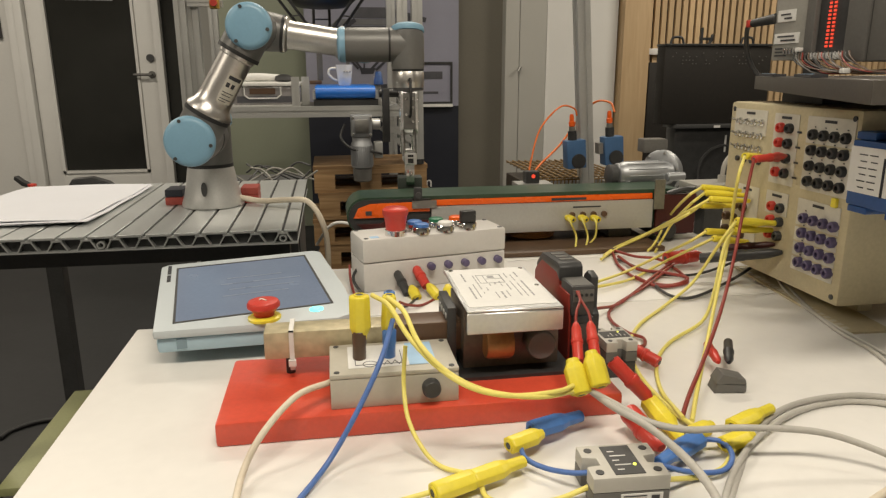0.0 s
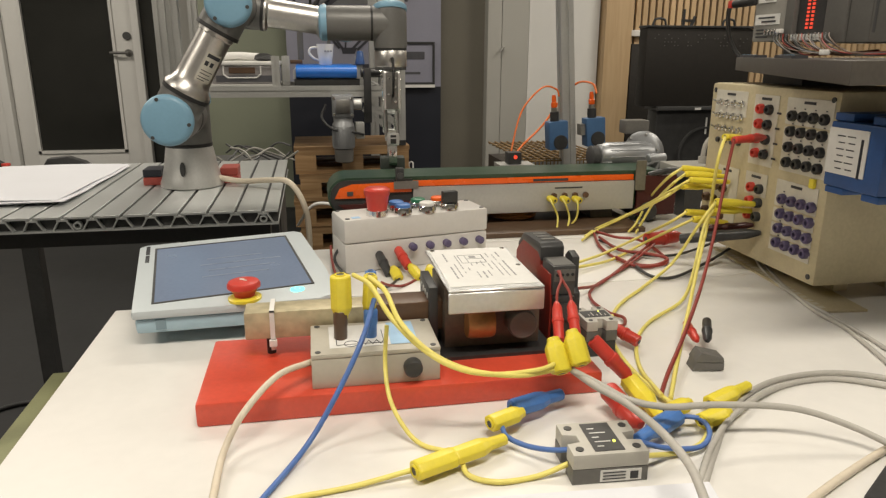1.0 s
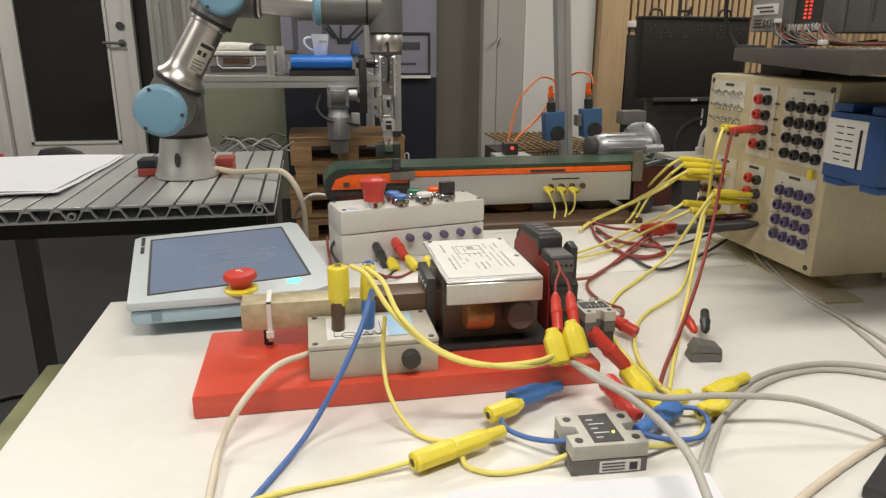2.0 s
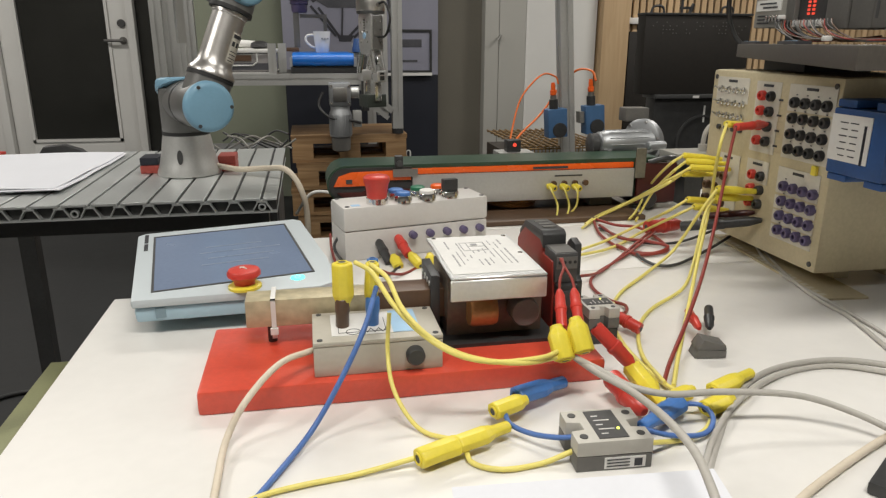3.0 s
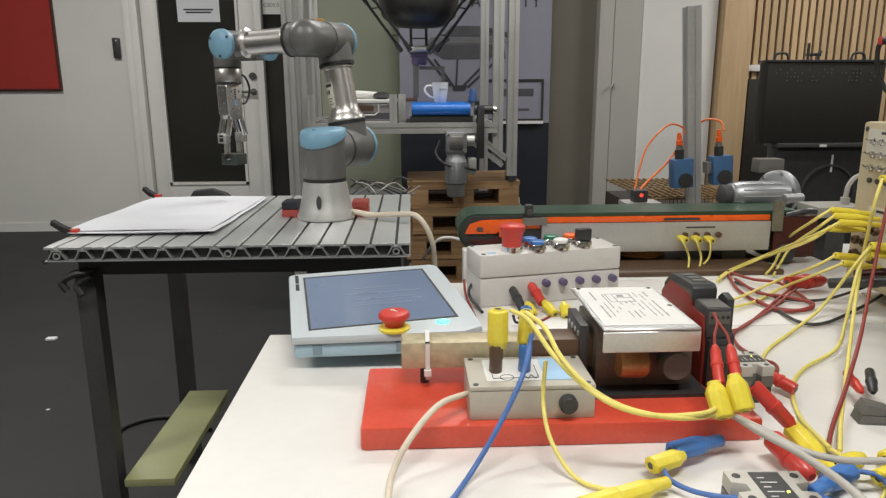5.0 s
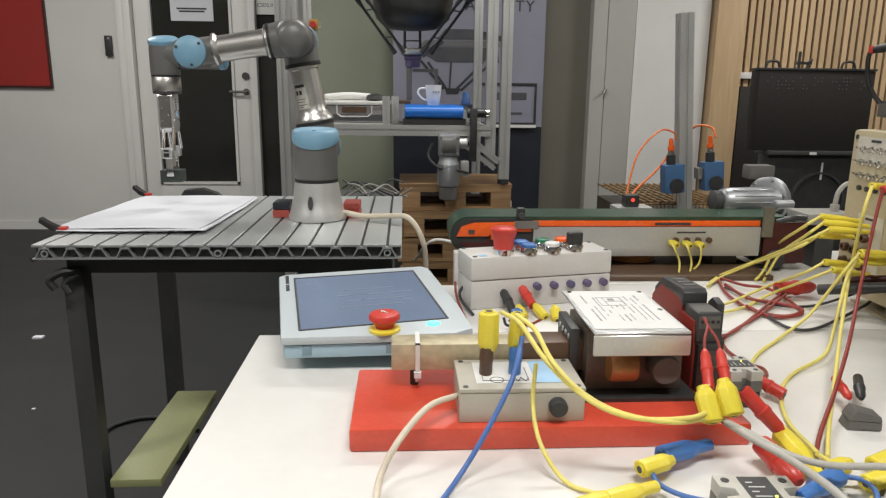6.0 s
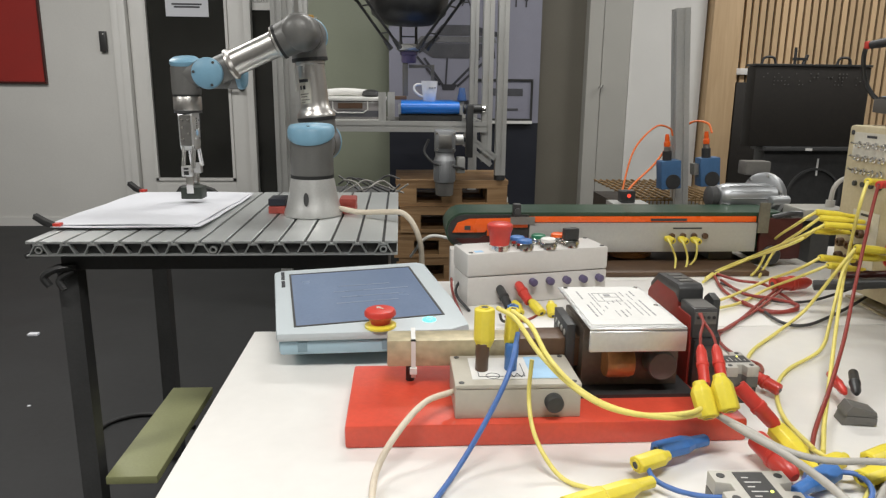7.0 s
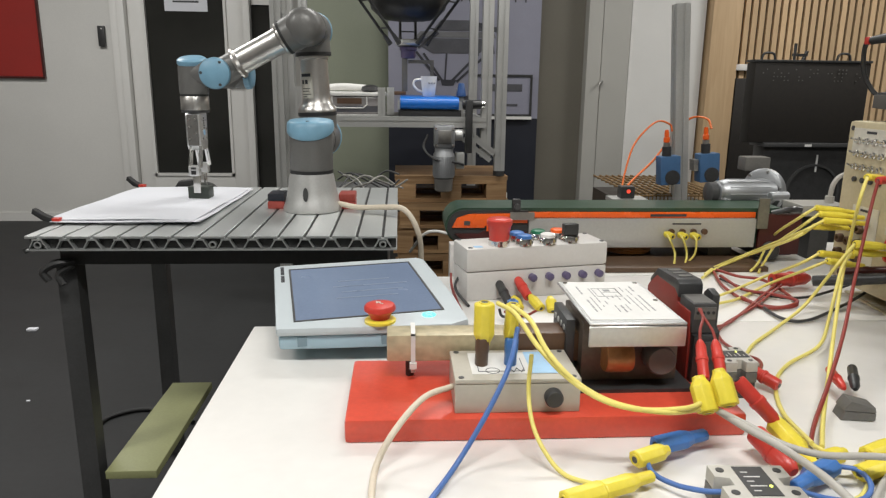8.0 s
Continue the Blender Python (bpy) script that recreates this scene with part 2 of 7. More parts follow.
def smooth_line(points, n=8):
    pts = [Vector(p) for p in points]
    pts = [2 * pts[0] - pts[1], *pts, 2 * pts[-1] - pts[-2]]
    out = []
    for i in range(1, len(pts) - 2):
        a, b, c, d = pts[i - 1:i + 3]
        for k in range(n):
            t = k / n
            out.append(0.5 * (2 * b + (c - a) * t + (2 * a - 5 * b + 4 * c - d) * t * t + (3 * b - a - 3 * c + d) * t ** 3))
    return out + [pts[-2]]


def sweep(bm, points, r, seg=10, n=8):
    """A round cable along a smooth line."""
    line = smooth_line(points, n)
    rings, side = [], None
    for i, p in enumerate(line):
        d = (line[min(i + 1, len(line) - 1)] - line[max(i - 1, 0)]).normalized()
        if side is None:
            side = d.orthogonal().normalized()
        side = (side - d * side.dot(d)).normalized()
        up = d.cross(side)
        rings.append([bm.verts.new(p + r * (math.cos(2 * math.pi * k / seg) * side + math.sin(2 * math.pi * k / seg) * up)) for k in range(seg)])
    for a, b in zip(rings, rings[1:]):
        for k in range(seg):
            bm.faces.new((a[k], a[(k + 1) % seg], b[(k + 1) % seg], b[k]))
    bm.faces.new(list(reversed(rings[0])))
    bm.faces.new(rings[-1])
    return bm


def prism(bm, outline, depth, m=Matrix(), bevel=0.0):
    """An outline in the xy plane of m, pushed along its z axis."""
    a = [bm.verts.new(m @ Vector((x, y, 0))) for x, y in outline]
    b = [bm.verts.new(m @ Vector((x, y, depth))) for x, y in outline]
    n = len(a)
    faces = [bm.faces.new(list(reversed(a))), bm.faces.new(b)]
    for i in range(n):
        faces.append(bm.faces.new((a[i], a[(i + 1) % n], b[(i + 1) % n], b[i])))
    bmesh.ops.recalc_face_normals(bm, faces=faces)
    if bevel:
        bmesh.ops.bevel(bm, geom=list({e for f in faces for e in f.edges}), offset=bevel, segments=2, profile=0.6, affect="EDGES")
    return bm


def finish(name, bm, material, angle=40):
    bm.normal_update()
    me = bpy.data.meshes.new(name)
    for f in bm.faces:
        f.smooth = True
    for e in bm.edges:
        if len(e.link_faces) == 2 and e.calc_face_angle(0) > radians(angle):
            e.smooth = False
    bm.to_mesh(me)
    bm.free()
    me.materials.append(material)
    return me


def thing(name, label, category, at=(0, 0, 0), group="", kind="", m=None):
    """An Empty at the thing's base, to parent its parts."""
    ob = new(name)
    ob.empty_display_size = 0.02
    WM[ob] = Matrix.Translation(at) if m is None else m
    ob.matrix_world = WM[ob]
    return tagged(ob, label, category, group, kind)


def part(name, bm, material, parent, label="", local=False):
    """One mesh under a thing or part. Places are in the world unless local."""
    if not local:
        bm.transform(WM[parent].inverted())
    ob = new(name, finish(name, bm, material))
    ob.parent = parent
    WM[ob] = WM[parent].copy()
    return tagged(ob, label)


def solo(name, bm, material, label, category, group="", kind="", at=None):
    """A thing of a single mesh, with its origin at its base."""
    if at is None:
        xs = [v.co for v in bm.verts]
        at = (sum(c.x for c in xs) / len(xs), sum(c.y for c in xs) / len(xs), min(c.z for c in xs))
    bm.transform(Matrix.Translation(at).inverted())
    ob = new(name, finish(name, bm, material))
    ob.location = at
    WM[ob] = Matrix.Translation(at)
    return tagged(ob, label, category, group, kind)


TOP, PLATE = 0.74, 0.795   # white table top, robot table top

# ---- room ----
solo("floor", cube(-6, 7, -4, 9, -0.05, 0), M["floor"], "dark grey smooth workshop floor", "floor", kind="structure")
solo("ceiling", cube(-6, 7, -4, 9, 3.0, 3.1), M["ceiling"], "plain white ceiling", "ceiling", kind="structure")
DOOR_L, DOOR_R, WALL_Y = -1.975, -1.11, 5.1
solo("wall_north_left", cube(-6, DOOR_L - 0.06, WALL_Y, WALL_Y + 0.15, 0, 3.0), M["wall"], "white painted rendered wall", "wall", kind="structure")
solo("wall_north_over_door", cube(DOOR_L - 0.06, -0.62, WALL_Y, WALL_Y + 0.15, 2.15, 3.0), M["wall"], "white wall above the door", "wall", kind="structure")
solo("wall_west", cube(-6.15, -6, -4, 9, 0, 3.0), M["wall"], "white side wall", "wall", kind="structure")
solo("wall_east", cube(7, 7.15, -4, 9, 0, 3.0), M["wall"], "white side wall", "wall", kind="structure")
solo("wall_south", cube(-6, 7, -4.15, -4, 0, 3.0), M["wall"], "white wall", "wall", kind="structure")
solo("baseboard", cube(-6, DOOR_L - 0.06, WALL_Y - 0.012, WALL_Y - 0.002, 0, 0.07), M["white_paint"], "white painted skirting board", "baseboard", kind="structure")


def glazed_door():
    d = thing("door_1", "white painted door with a tall dark night-time glass pane", "door", (DOOR_L, WALL_Y, 0), kind="structure")
    gl, gr, gb, gt = DOOR_L + 0.113, DOOR_R - 0.13, 0.36, 2.0
    y0, y1 = WALL_Y + 0.03, WALL_Y + 0.08
    part("hinge_stile", cube(DOOR_L, gl, y0, y1, 0.01, 2.1, bevel=0.004), M["white_paint"], d)
    part("lock_stile", cube(gr, DOOR_R, y0, y1, 0.01, 2.1, bevel=0.004), M["white_paint"], d)
    part("bottom_rail", cube(gl, gr, y0, y1, 0.01, gb), M["white_paint"], d)
    part("top_rail", cube(gl, gr, y0, y1, gt, 2.1), M["white_paint"], d)
    part("pane", cube(gl, gr, y0 + 0.02, y0 + 0.03, gb, gt), M["dark_glass"], d, "dark glass pane")
    bm = bmesh.new()
    for a in ((gl, gr, gb, gb + 0.02), (gl, gr, gt - 0.02, gt), (gl, gl + 0.02, gb, gt), (gr - 0.02, gr, gb, gt)):
        box(bm, a[0], a[1], y0 - 0.012, y0 + 0.02, a[2], a[3])
    part("glazing_bead", bm, M["white_paint"], d)
    hx, hz = -1.155, 1.085
    bm = bmesh.new()
    rod(bm, (hx, y0, hz), (hx, y0 - 0.012, hz), 0.026)
    rod(bm, (hx, y0, hz), (hx, y0 - 0.05, hz), 0.011)
    rod(bm, (hx + 0.01, y0 - 0.05, hz), (hx - 0.12, y0 - 0.05, hz), 0.010, seg=12)
    part("door_handle", bm, M["clip_grey"], d, "dull grey lever handle")
    bm = rod(bmesh.new(), (hx, y0, hz + 0.12), (hx, y0 - 0.015, hz + 0.12), 0.028)
    part("lock_cylinder", bm, M["dark"], d, "dark lock rosette")
    f = thing("door_frame", "white painted door frame with a side light", "door frame", (DOOR_L, WALL_Y, 0), kind="structure")
    for x0, x1 in ((DOOR_L - 0.06, DOOR_L - 0.003), (DOOR_R + 0.003, DOOR_R + 0.055)):
        part("jamb", cube(x0, x1, WALL_Y - 0.03, WALL_Y + 0.12, 0, 2.15, bevel=0.005), M["white_paint"], f)
    part("architrave", cube(DOOR_L - 0.112, DOOR_L - 0.062, WALL_Y - 0.02, WALL_Y - 0.001, 0, 2.2, bevel=0.006), M["white_paint"], f)
    part("head", cube(DOOR_L - 0.003, DOOR_R + 0.003, WALL_Y - 0.03, WALL_Y + 0.12, 2.104, 2.15), M["white_paint"], f)
    part("side_pane", cube(DOOR_R + 0.056, -0.90, WALL_Y + 0.04, WALL_Y + 0.05, 0.05, 2.15), M["dark_glass"], f, "dark narrow glass side light")
    part("mullion", cube(-0.90, -0.62, WALL_Y - 0.03, WALL_Y + 0.12, 0, 2.15), M["cabinet"], f)


glazed_door()
# black sheet added to stand for the night darkness behind the door
solo("wall_beyond_door", cube(-2.6, -0.4, WALL_Y + 0.9, WALL_Y + 1.0, 0, 3.0), M["black"], "added black sheet standing for the night behind the glass door", "wall", kind="structure")


def notice(x0, x1, y, z0, z1, lines, name="paper_notice", label="white paper notice taped to the glass"):
    n = thing(name, label, "notice", (x0, y, z0))
    part("sheet", cube(x0, x1, y - 0.002, y, z0, z1), M["paper"], n)
    for k, (a, b, z) in enumerate(lines):
        part("printed_line", cube(x0 + a * (x1 - x0), x0 + b * (x1 - x0), y - 0.004, y - 0.0021, z - 0.006, z + 0.006), M["print"], n)


notice(-1.70, -1.38, WALL_Y + 0.048, 1.61, 1.85, [(0.15, 0.85, 1.80), (0.2, 0.8, 1.78), (0.15, 0.85, 1.70), (0.2, 0.8, 1.68)])
red = thing("notice_board", "red framed notice board on the white wall", "notice board", (-3.0, WALL_Y, 1.11))
part("board", cube(-3.6, -2.615, WALL_Y - 0.02, WALL_Y - 0.001, 1.115, 2.3), M["red_panel"], red)
part("frame_edge", cube(-3.6, -2.60, WALL_Y - 0.028, WALL_Y - 0.001, 1.10, 1.114), M["dark_red"], red)
part("frame_edge", cube(-2.614, -2.60, WALL_Y - 0.028, WALL_Y - 0.001, 1.115, 2.3), M["dark_red"], red)
reader = thing("card_reader", "small black card reader on the wall", "card reader", (-2.157, WALL_Y, 1.33))
part("body", cube(-2.183, -2.132, WALL_Y - 0.03, WALL_Y - 0.001, 1.34, 1.49, bevel=0.006), M["black"], reader)
part("led", cube(-2.155, -2.147, WALL_Y - 0.033, WALL_Y - 0.029, 1.465, 1.473), M["label"], reader)

# right-hand background: partition, drape, cabinet, white door, wood post, slatted wall
solo("partition_back", cube(-0.62, 1.05, 4.6, 4.66, 0, 3.0), M["olive_wall"], "pale green frosted partition wall", "partition", kind="structure")
solo("brown_drape", cube(1.05, 1.42, 4.6, 4.66, 0, 3.0), M["brown_curtain"], "brown dull wall panel", "wall panel", kind="structure")
solo("wall_north_right", cube(2.5, 7, 6.2, 6.35, 0, 3.0), M["black"], "dark wall behind wooden slats", "wall", kind="structure")


# ---- tables ----
def white_table(x0, x1, y0, y1, label):
    t = thing("white_table", label, "table", ((x0 + x1) / 2, (y0 + y1) / 2, 0), group="white tables pushed together")
    part("tabletop", cube(x0, x1, y0, y1, TOP - 0.028, TOP, bevel=0.002), M["white_top"], t)
    for x in (x0 + 0.06, x1 - 0.06):
        for y in (y0 + 0.05, y1 - 0.05):
            part("leg", cube(x - 0.02, x + 0.02, y - 0.02, y + 0.02, 0, TOP - 0.028), M["dark"], t)
    part("apron", cube(x0 + 0.08, x1 - 0.08, y1 - 0.06, y1 - 0.04, 0.66, TOP - 0.0281), M["dark"], t)


white_table(-0.14, 1.9, -0.9, 0.488, "large white laminate work table")
white_table(0.05, 1.9, 0.490, 0.757, "narrow white laminate table behind the work table")
white_table(0.20, 1.9, 0.759, 1.04, "white laminate table carrying the conveyor board")


def robot_table():
    t = thing("robot_table", "slotted aluminium machine table on a dark steel frame", "table", (-0.3, 1.2, 0))
    x0, x1, y0, y1 = -0.655, 0.070, 0.865, 1.53
    pitch, first = 0.0518, -0.632
    # solid core; its dark colour paints the shade inside the hollow plate
    part("plate_core", cube(x0 + 0.002, x1 - 0.002, y0 + 0.014, y1 - 0.002, PLATE - 0.027, PLATE - 0.006), M["chamber_shade"], t, "solid dark core painted as the shade inside the hollow chambers")
    part("under_skin", cube(x0, x1, y0, y1, PLATE - 0.030, PLATE - 0.0272), M["alu_y"], t)
    slots = [first + k * pitch for k in range(14)]
    for a, b in zip([x0] + slots, slots + [x1]):
        part("slat", cube(a + (0.003 if a > x0 else 0), b - (0.003 if b < x1 else 0), y0, y1, PLATE - 0.0055, PLATE, bevel=0.0008, seg=1), M["alu_y"], t)
    for c in slots:
        part("slot_lip", cube(c - 0.010, c + 0.010, y0 + 0.001, y0 + 0.0135, PLATE - 0.0095, PLATE - 0.0060), M["alu_y"], t)
        for s in (-1, 1):
            p, q = Vector((c + s * 0.008, 0, -0.0097)), Vector((c + s * 0.018, 0, -0.0270))
            bm = bmesh.new()
            box(bm, -0.0011, 0.0011, 0.001, 0.0135, 0, (q - p).length)
            bm.transform(Matrix.Translation((p.x, y0, PLATE + p.z)) @ Matrix.Rotation(math.atan2(q.x - p.x, q.z - p.z), 4, "Y"))
            part("web", bm, M["alu_y"], t)
    for hx in (first, -0.296, slots[-1]):
        bm = lathe(bmesh.new(), [(0.0075, 0), (0.0075, 0.012), (0.0048, 0.012), (0.0048, 0)], Matrix.Translation((hx, y0 + 0.0125, PLATE - 0.0185)) @ pose(0, 0, 0, 90), 16, close=False)
        part("screw_channel", bm, M["alu_y"], t)
    for a in ((x0 + 0.04, x1 - 0.02, y0 + 0.05, y0 + 0.09), (x0 + 0.04, x1 - 0.02, y1 - 0.09, y1 - 0.05)):
        part("frame_rail", cube(a[0], a[1], a[2], a[3], PLATE - 0.070, PLATE - 0.0305), M["dark"], t, "dark steel rail")
    for lx, ly in ((x0 + 0.049, y0 + 0.07), (x1 - 0.05, y0 + 0.07), (x0 + 0.049, y1 - 0.07), (x1 - 0.05, y1 - 0.07)):
        part("leg", cube(lx - 0.02, lx + 0.02, ly - 0.02, ly + 0.02, 0, PLATE - 0.0705), M["dark"], t)
    part("shelf", cube(x0 + 0.108, -0.441, y0 - 0.01, y0 + 0.44, 0.270, 0.288, bevel=0.002), M["olive"], t, "narrow olive laminate lower shelf")


robot_table()

# ---- robot ----
S = 1.07
BASE = Vector((-0.1325, 1.16, PLATE))
D1, A2, A3, O1, O2, O3, D5, D6 = [S * v for v in (0.1519, 0.24365, 0.21325, 0.1198, -0.0925, 0.085, 0.08535, 0.0819)]
AX = Matrix.Rotation(radians(90), 4, "Y")     # lathe axis along local x
AY = Matrix.Rotation(radians(-90), 4, "X")    # lathe axis along local y


def sc(profile):
    return [(S * r, S * h) for r, h in profile]


def robot_arm():
    r = thing("industrial_robot", "small grey and silver six-axis robot arm with pale blue joint caps", "robot", BASE)
    link = {}

    def piece(name, bm, material, parent, label=""):
        ob = part(name, bm, material, parent, label, local=True)
        return ob

    base = piece("base", lathe(bmesh.new(), sc([(0.062, 0), (0.0645, 0.002), (0.0645, 0.008), (0.059, 0.022), (0.053, 0.05), (0.049, 0.075), (0.047, 0.084)]), seg=48), M["base_silver"], r, "brushed silver flared base")
    piece("seam_ring", lathe(bmesh.new(), sc([(0.0475, 0.084), (0.0475, 0.091)]), seg=48), M["rubber"], base)
    bm = lathe(bmesh.new(), sc([(0.010, 0), (0.010, 0.004)]), Matrix.Translation((S * -0.008, S * -0.054, S * 0.042)) @ Matrix.Diagonal((0.55, 1, 1.5, 1)) @ pose(0, 0, 0, 82), 20)
    piece("cable_hole", bm, M["dark"], base, "dark oval cable opening")
    # shoulder: upright housing and cross cylinder along x
    bm = lathe(bmesh.new(), sc([(0.046, -0.061), (0.047, -0.058), (0.047, 0.0), (0.047, 0.026), (0.034, 0.032), (0.004, 0.034)]), seg=48)
    lathe(bm, sc([(0.044, -0.01), (0.0455, 0.0), (0.0455, 0.058)]), AX, 48)
    sh = link["shoulder"] = piece("shoulder", bm, M["robot_grey"], r, "dark grey shoulder housing")
    # wedge-shaped lid: slanted lower edge, flat top
    bm, rings, n = bmesh.new(), [], 48
    for rr, s in ((0.0495, 0.0), (0.0512, 0.08), (0.0512, 0.45), (0.0495, 0.78), (0.046, 0.93), (0.040, 1.0)):
        ring = []
        for k in range(n):
            x, y = rr * math.cos(2 * math.pi * k / n), rr * math.sin(2 * math.pi * k / n)
            low, high = 0.025 + 0.40 * x, 0.048 + 0.06 * x
            ring.append(bm.verts.new((S * x, S * y, S * (low + s * (high - low)))))
        rings.append(ring)
    for r0, r1 in zip(rings, rings[1:]):
        for k in range(n):
            bm.faces.new((r0[k], r0[(k + 1) % n], r1[(k + 1) % n], r1[k]))
    bm.faces.new(rings[-1])
    bm.faces.new(list(reversed(rings[0])))
    piece("cap", bm, M["robot_blue"], sh, "pale blue slanted cap")
    piece("cap_screw", rod(bmesh.new(), (S * -0.036, 0, S * 0.042), (S * -0.036, 0, S * 0.0468), S * 0.004, seg=12), M["dark"], sh)
    piece("seam_ring", lathe(bmesh.new(), sc([(0.046, 0.058), (0.046, 0.065)]), AX, 48), M["rubber"], sh)

    # upper arm: cross cylinder, flared collar, tube, elbow head
    bm = lathe(bmesh.new(), sc([(0.0455, -0.054), (0.0465, -0.04), (0.0465, 0.034), (0.044, 0.038)]), AX, 48)
    lathe(bm, sc([(0.043, 0.0), (0.043, 0.052)]), seg=48)
    ua = link["upper_arm"] = piece("upper_arm", bm, M["robot_grey"], r, "upper arm with grey castings")
    bm = lathe(bmesh.new(), [(S * 0.040, A2 - S * 0.050), (S * 0.040, A2)], seg=40)
    lathe(bm, sc([(0.040, -0.042), (0.041, -0.03), (0.041, 0.030), (0.039, 0.034)]), Matrix.Translation((0, 0, A2)) @ AX, 48)
    piece("elbow_housing", bm, M["robot_grey"], ua, "dark grey elbow casting")
    piece("tube", lathe(bmesh.new(), [(S * 0.0445, S * 0.060), (S * 0.0445, S * 0.066), (S * 0.037, S * 0.076), (S * 0.0335, S * 0.085), (S * 0.0325, S * 0.1), (S * 0.0315, A2 - S * 0.066), (S * 0.034, A2 - S * 0.064), (S * 0.034, A2 - S * 0.058)], seg=48), M["silver"], ua, "silver polished tube")
    piece("seam_ring", lathe(bmesh.new(), sc([(0.0445, 0.052), (0.0445, 0.0595)]), seg=40), M["rubber"], ua)
    piece("seam_ring", lathe(bmesh.new(), [(S * 0.041, A2 - S * 0.0575), (S * 0.041, A2 - S * 0.050)], seg=40), M["rubber"], ua)
    for z, rr, x in ((0, 0.047, 0.036), (A2, 0.0415, 0.032)):
        cap = piece("cap", lathe(bmesh.new(), sc([(rr, 0), (rr + 0.0015, 0.003), (rr, 0.010), (rr - 0.004, 0.014), (rr - 0.010, 0.0155), (0.003, 0.016)]), Matrix.Translation((S * x, 0, z)) @ AX, 48), M["robot_blue"], ua, "pale blue round cap")
        for a in (20, 140, 260):
            piece("screw", rod(bmesh.new(), (S * (x + 0.008), S * (rr - 0.006) * math.cos(radians(a)), z + S * (rr - 0.006) * math.sin(radians(a))), (S * (x + 0.0165), S * (rr - 0.006) * math.cos(radians(a)), z + S * (rr - 0.006) * math.sin(radians(a))), S * 0.0035, seg=10), M["dark"], cap)
    # rating plate with unreadable print on the tube
    def wrap(name, material, rr, z0, z1, a0, a1, label=""):
        bm = bmesh.new()
        for i in range(6):
            b0, b1 = radians(a0 + (a1 - a0) * i / 6), radians(a0 + (a1 - a0) * (i + 1) / 6)
            bm.faces.new([bm.verts.new((S * rr * math.cos(a), S * rr * math.sin(a), S * z)) for a, z in ((b0, z0), (b1, z0), (b1, z1), (b0, z1))])
        piece(name, bm, material, ua, label)

    for base_a, sign in ((122, 1), (12, 1)):
        wrap("rating_plate", M["field"], 0.0332, 0.092, 0.150, base_a, base_a + 56, "pale printed rating plate")
        for z0, z1, a0, a1 in ((0.140, 0.147, 4, 50), (0.124, 0.133, 6, 18), (0.124, 0.133, 24, 36), (0.113, 0.1145, 5, 46), (0.107, 0.1085, 5, 40), (0.100, 0.1015, 5, 48), (0.095, 0.0965, 5, 30)):
            wrap("printed_line", M["print"], 0.0336, z0, z1, base_a + a0, base_a + a1)

    # forearm
    bm = lathe(bmesh.new(), sc([(0.0385, 0.05), (0.0400, 0.035), (0.0400, 0.0), (0.0385, -0.022), (0.032, -0.036), (0.018, -0.043), (0.003, -0.045)]), AX, 48)
    lathe(bm, sc([(0.040, 0.0), (0.038, 0.03), (0.036, 0.046)]), seg=40)
    fo = link["forearm"] = piece("forearm", bm, M["robot_grey"], r, "forearm with grey castings")
    bm = lathe(bmesh.new(), sc([(0.030, -0.028), (0.0315, -0.02), (0.0315, 0.046)]), Matrix.Translation((0, 0, A3)) @ AX, 40)
    lathe(bm, [(S * 0.029, A3 - S * 0.045), (S * 0.029, A3)], seg=40)
    piece("wrist_housing", bm, M["robot_grey"], fo, "dark grey wrist casting")
    piece("seam_ring", lathe(bmesh.new(), sc([(0.0375, 0.046), (0.0375, 0.052)]), seg=40), M["rubber"], fo)
    piece("tube", lathe(bmesh.new(), [(S * 0.036, S * 0.052), (S * 0.036, S * 0.056), (S * 0.029, S * 0.060), (S * 0.028, S * 0.07), (S * 0.0275, A3 - S * 0.056), (S * 0.034, A3 - S * 0.050), (S * 0.034, A3 - S * 0.045)], seg=40), M["silver"], fo, "silver polished tube")
    cap = piece("cap", lathe(bmesh.new(), sc([(0.0325, 0), (0.0335, 0.003), (0.0325, 0.011), (0.028, 0.015), (0.003, 0.016)]), Matrix.Translation((S * -0.028, 0, A3)) @ Matrix.Rotation(radians(-90), 4, "Y"), 40), M["robot_blue"], fo, "pale blue round cap")
    for a in (0, 120, 240):
        p = Vector((S * -0.036, S * 0.027 * math.cos(radians(a)), A3 + S * 0.027 * math.sin(radians(a))))
        piece("screw", rod(bmesh.new(), p, p + Vector((S * -0.0085, 0, 0)), S * 0.003, seg=10), M["dark"], cap)

    # wrist 1: cylinder along y, cap behind
    bm = lathe(bmesh.new(), sc([(0.0315, -0.036), (0.0325, -0.03), (0.0325, 0.047)]), AY, 40)
    lathe(bm, sc([(0.0315, -0.046), (0.0315, 0.0)]), AX, 40)
    w1 = link["wrist_1"] = piece("wrist_1", bm, M["robot_grey"], r, "dark grey wrist housing")
    piece("cap", lathe(bmesh.new(), sc([(0.033, 0), (0.034, 0.003), (0.033, 0.011), (0.028, 0.015), (0.003, 0.016)]), Matrix.Translation((0, S * -0.036, 0)) @ Matrix.Rotation(radians(90), 4, "X"), 40), M["robot_blue"], w1, "pale blue cap")
    piece("seam_ring", lathe(bmesh.new(), sc([(0.0328, 0.047), (0.0328, 0.051)]), AY, 40), M["rubber"], w1)
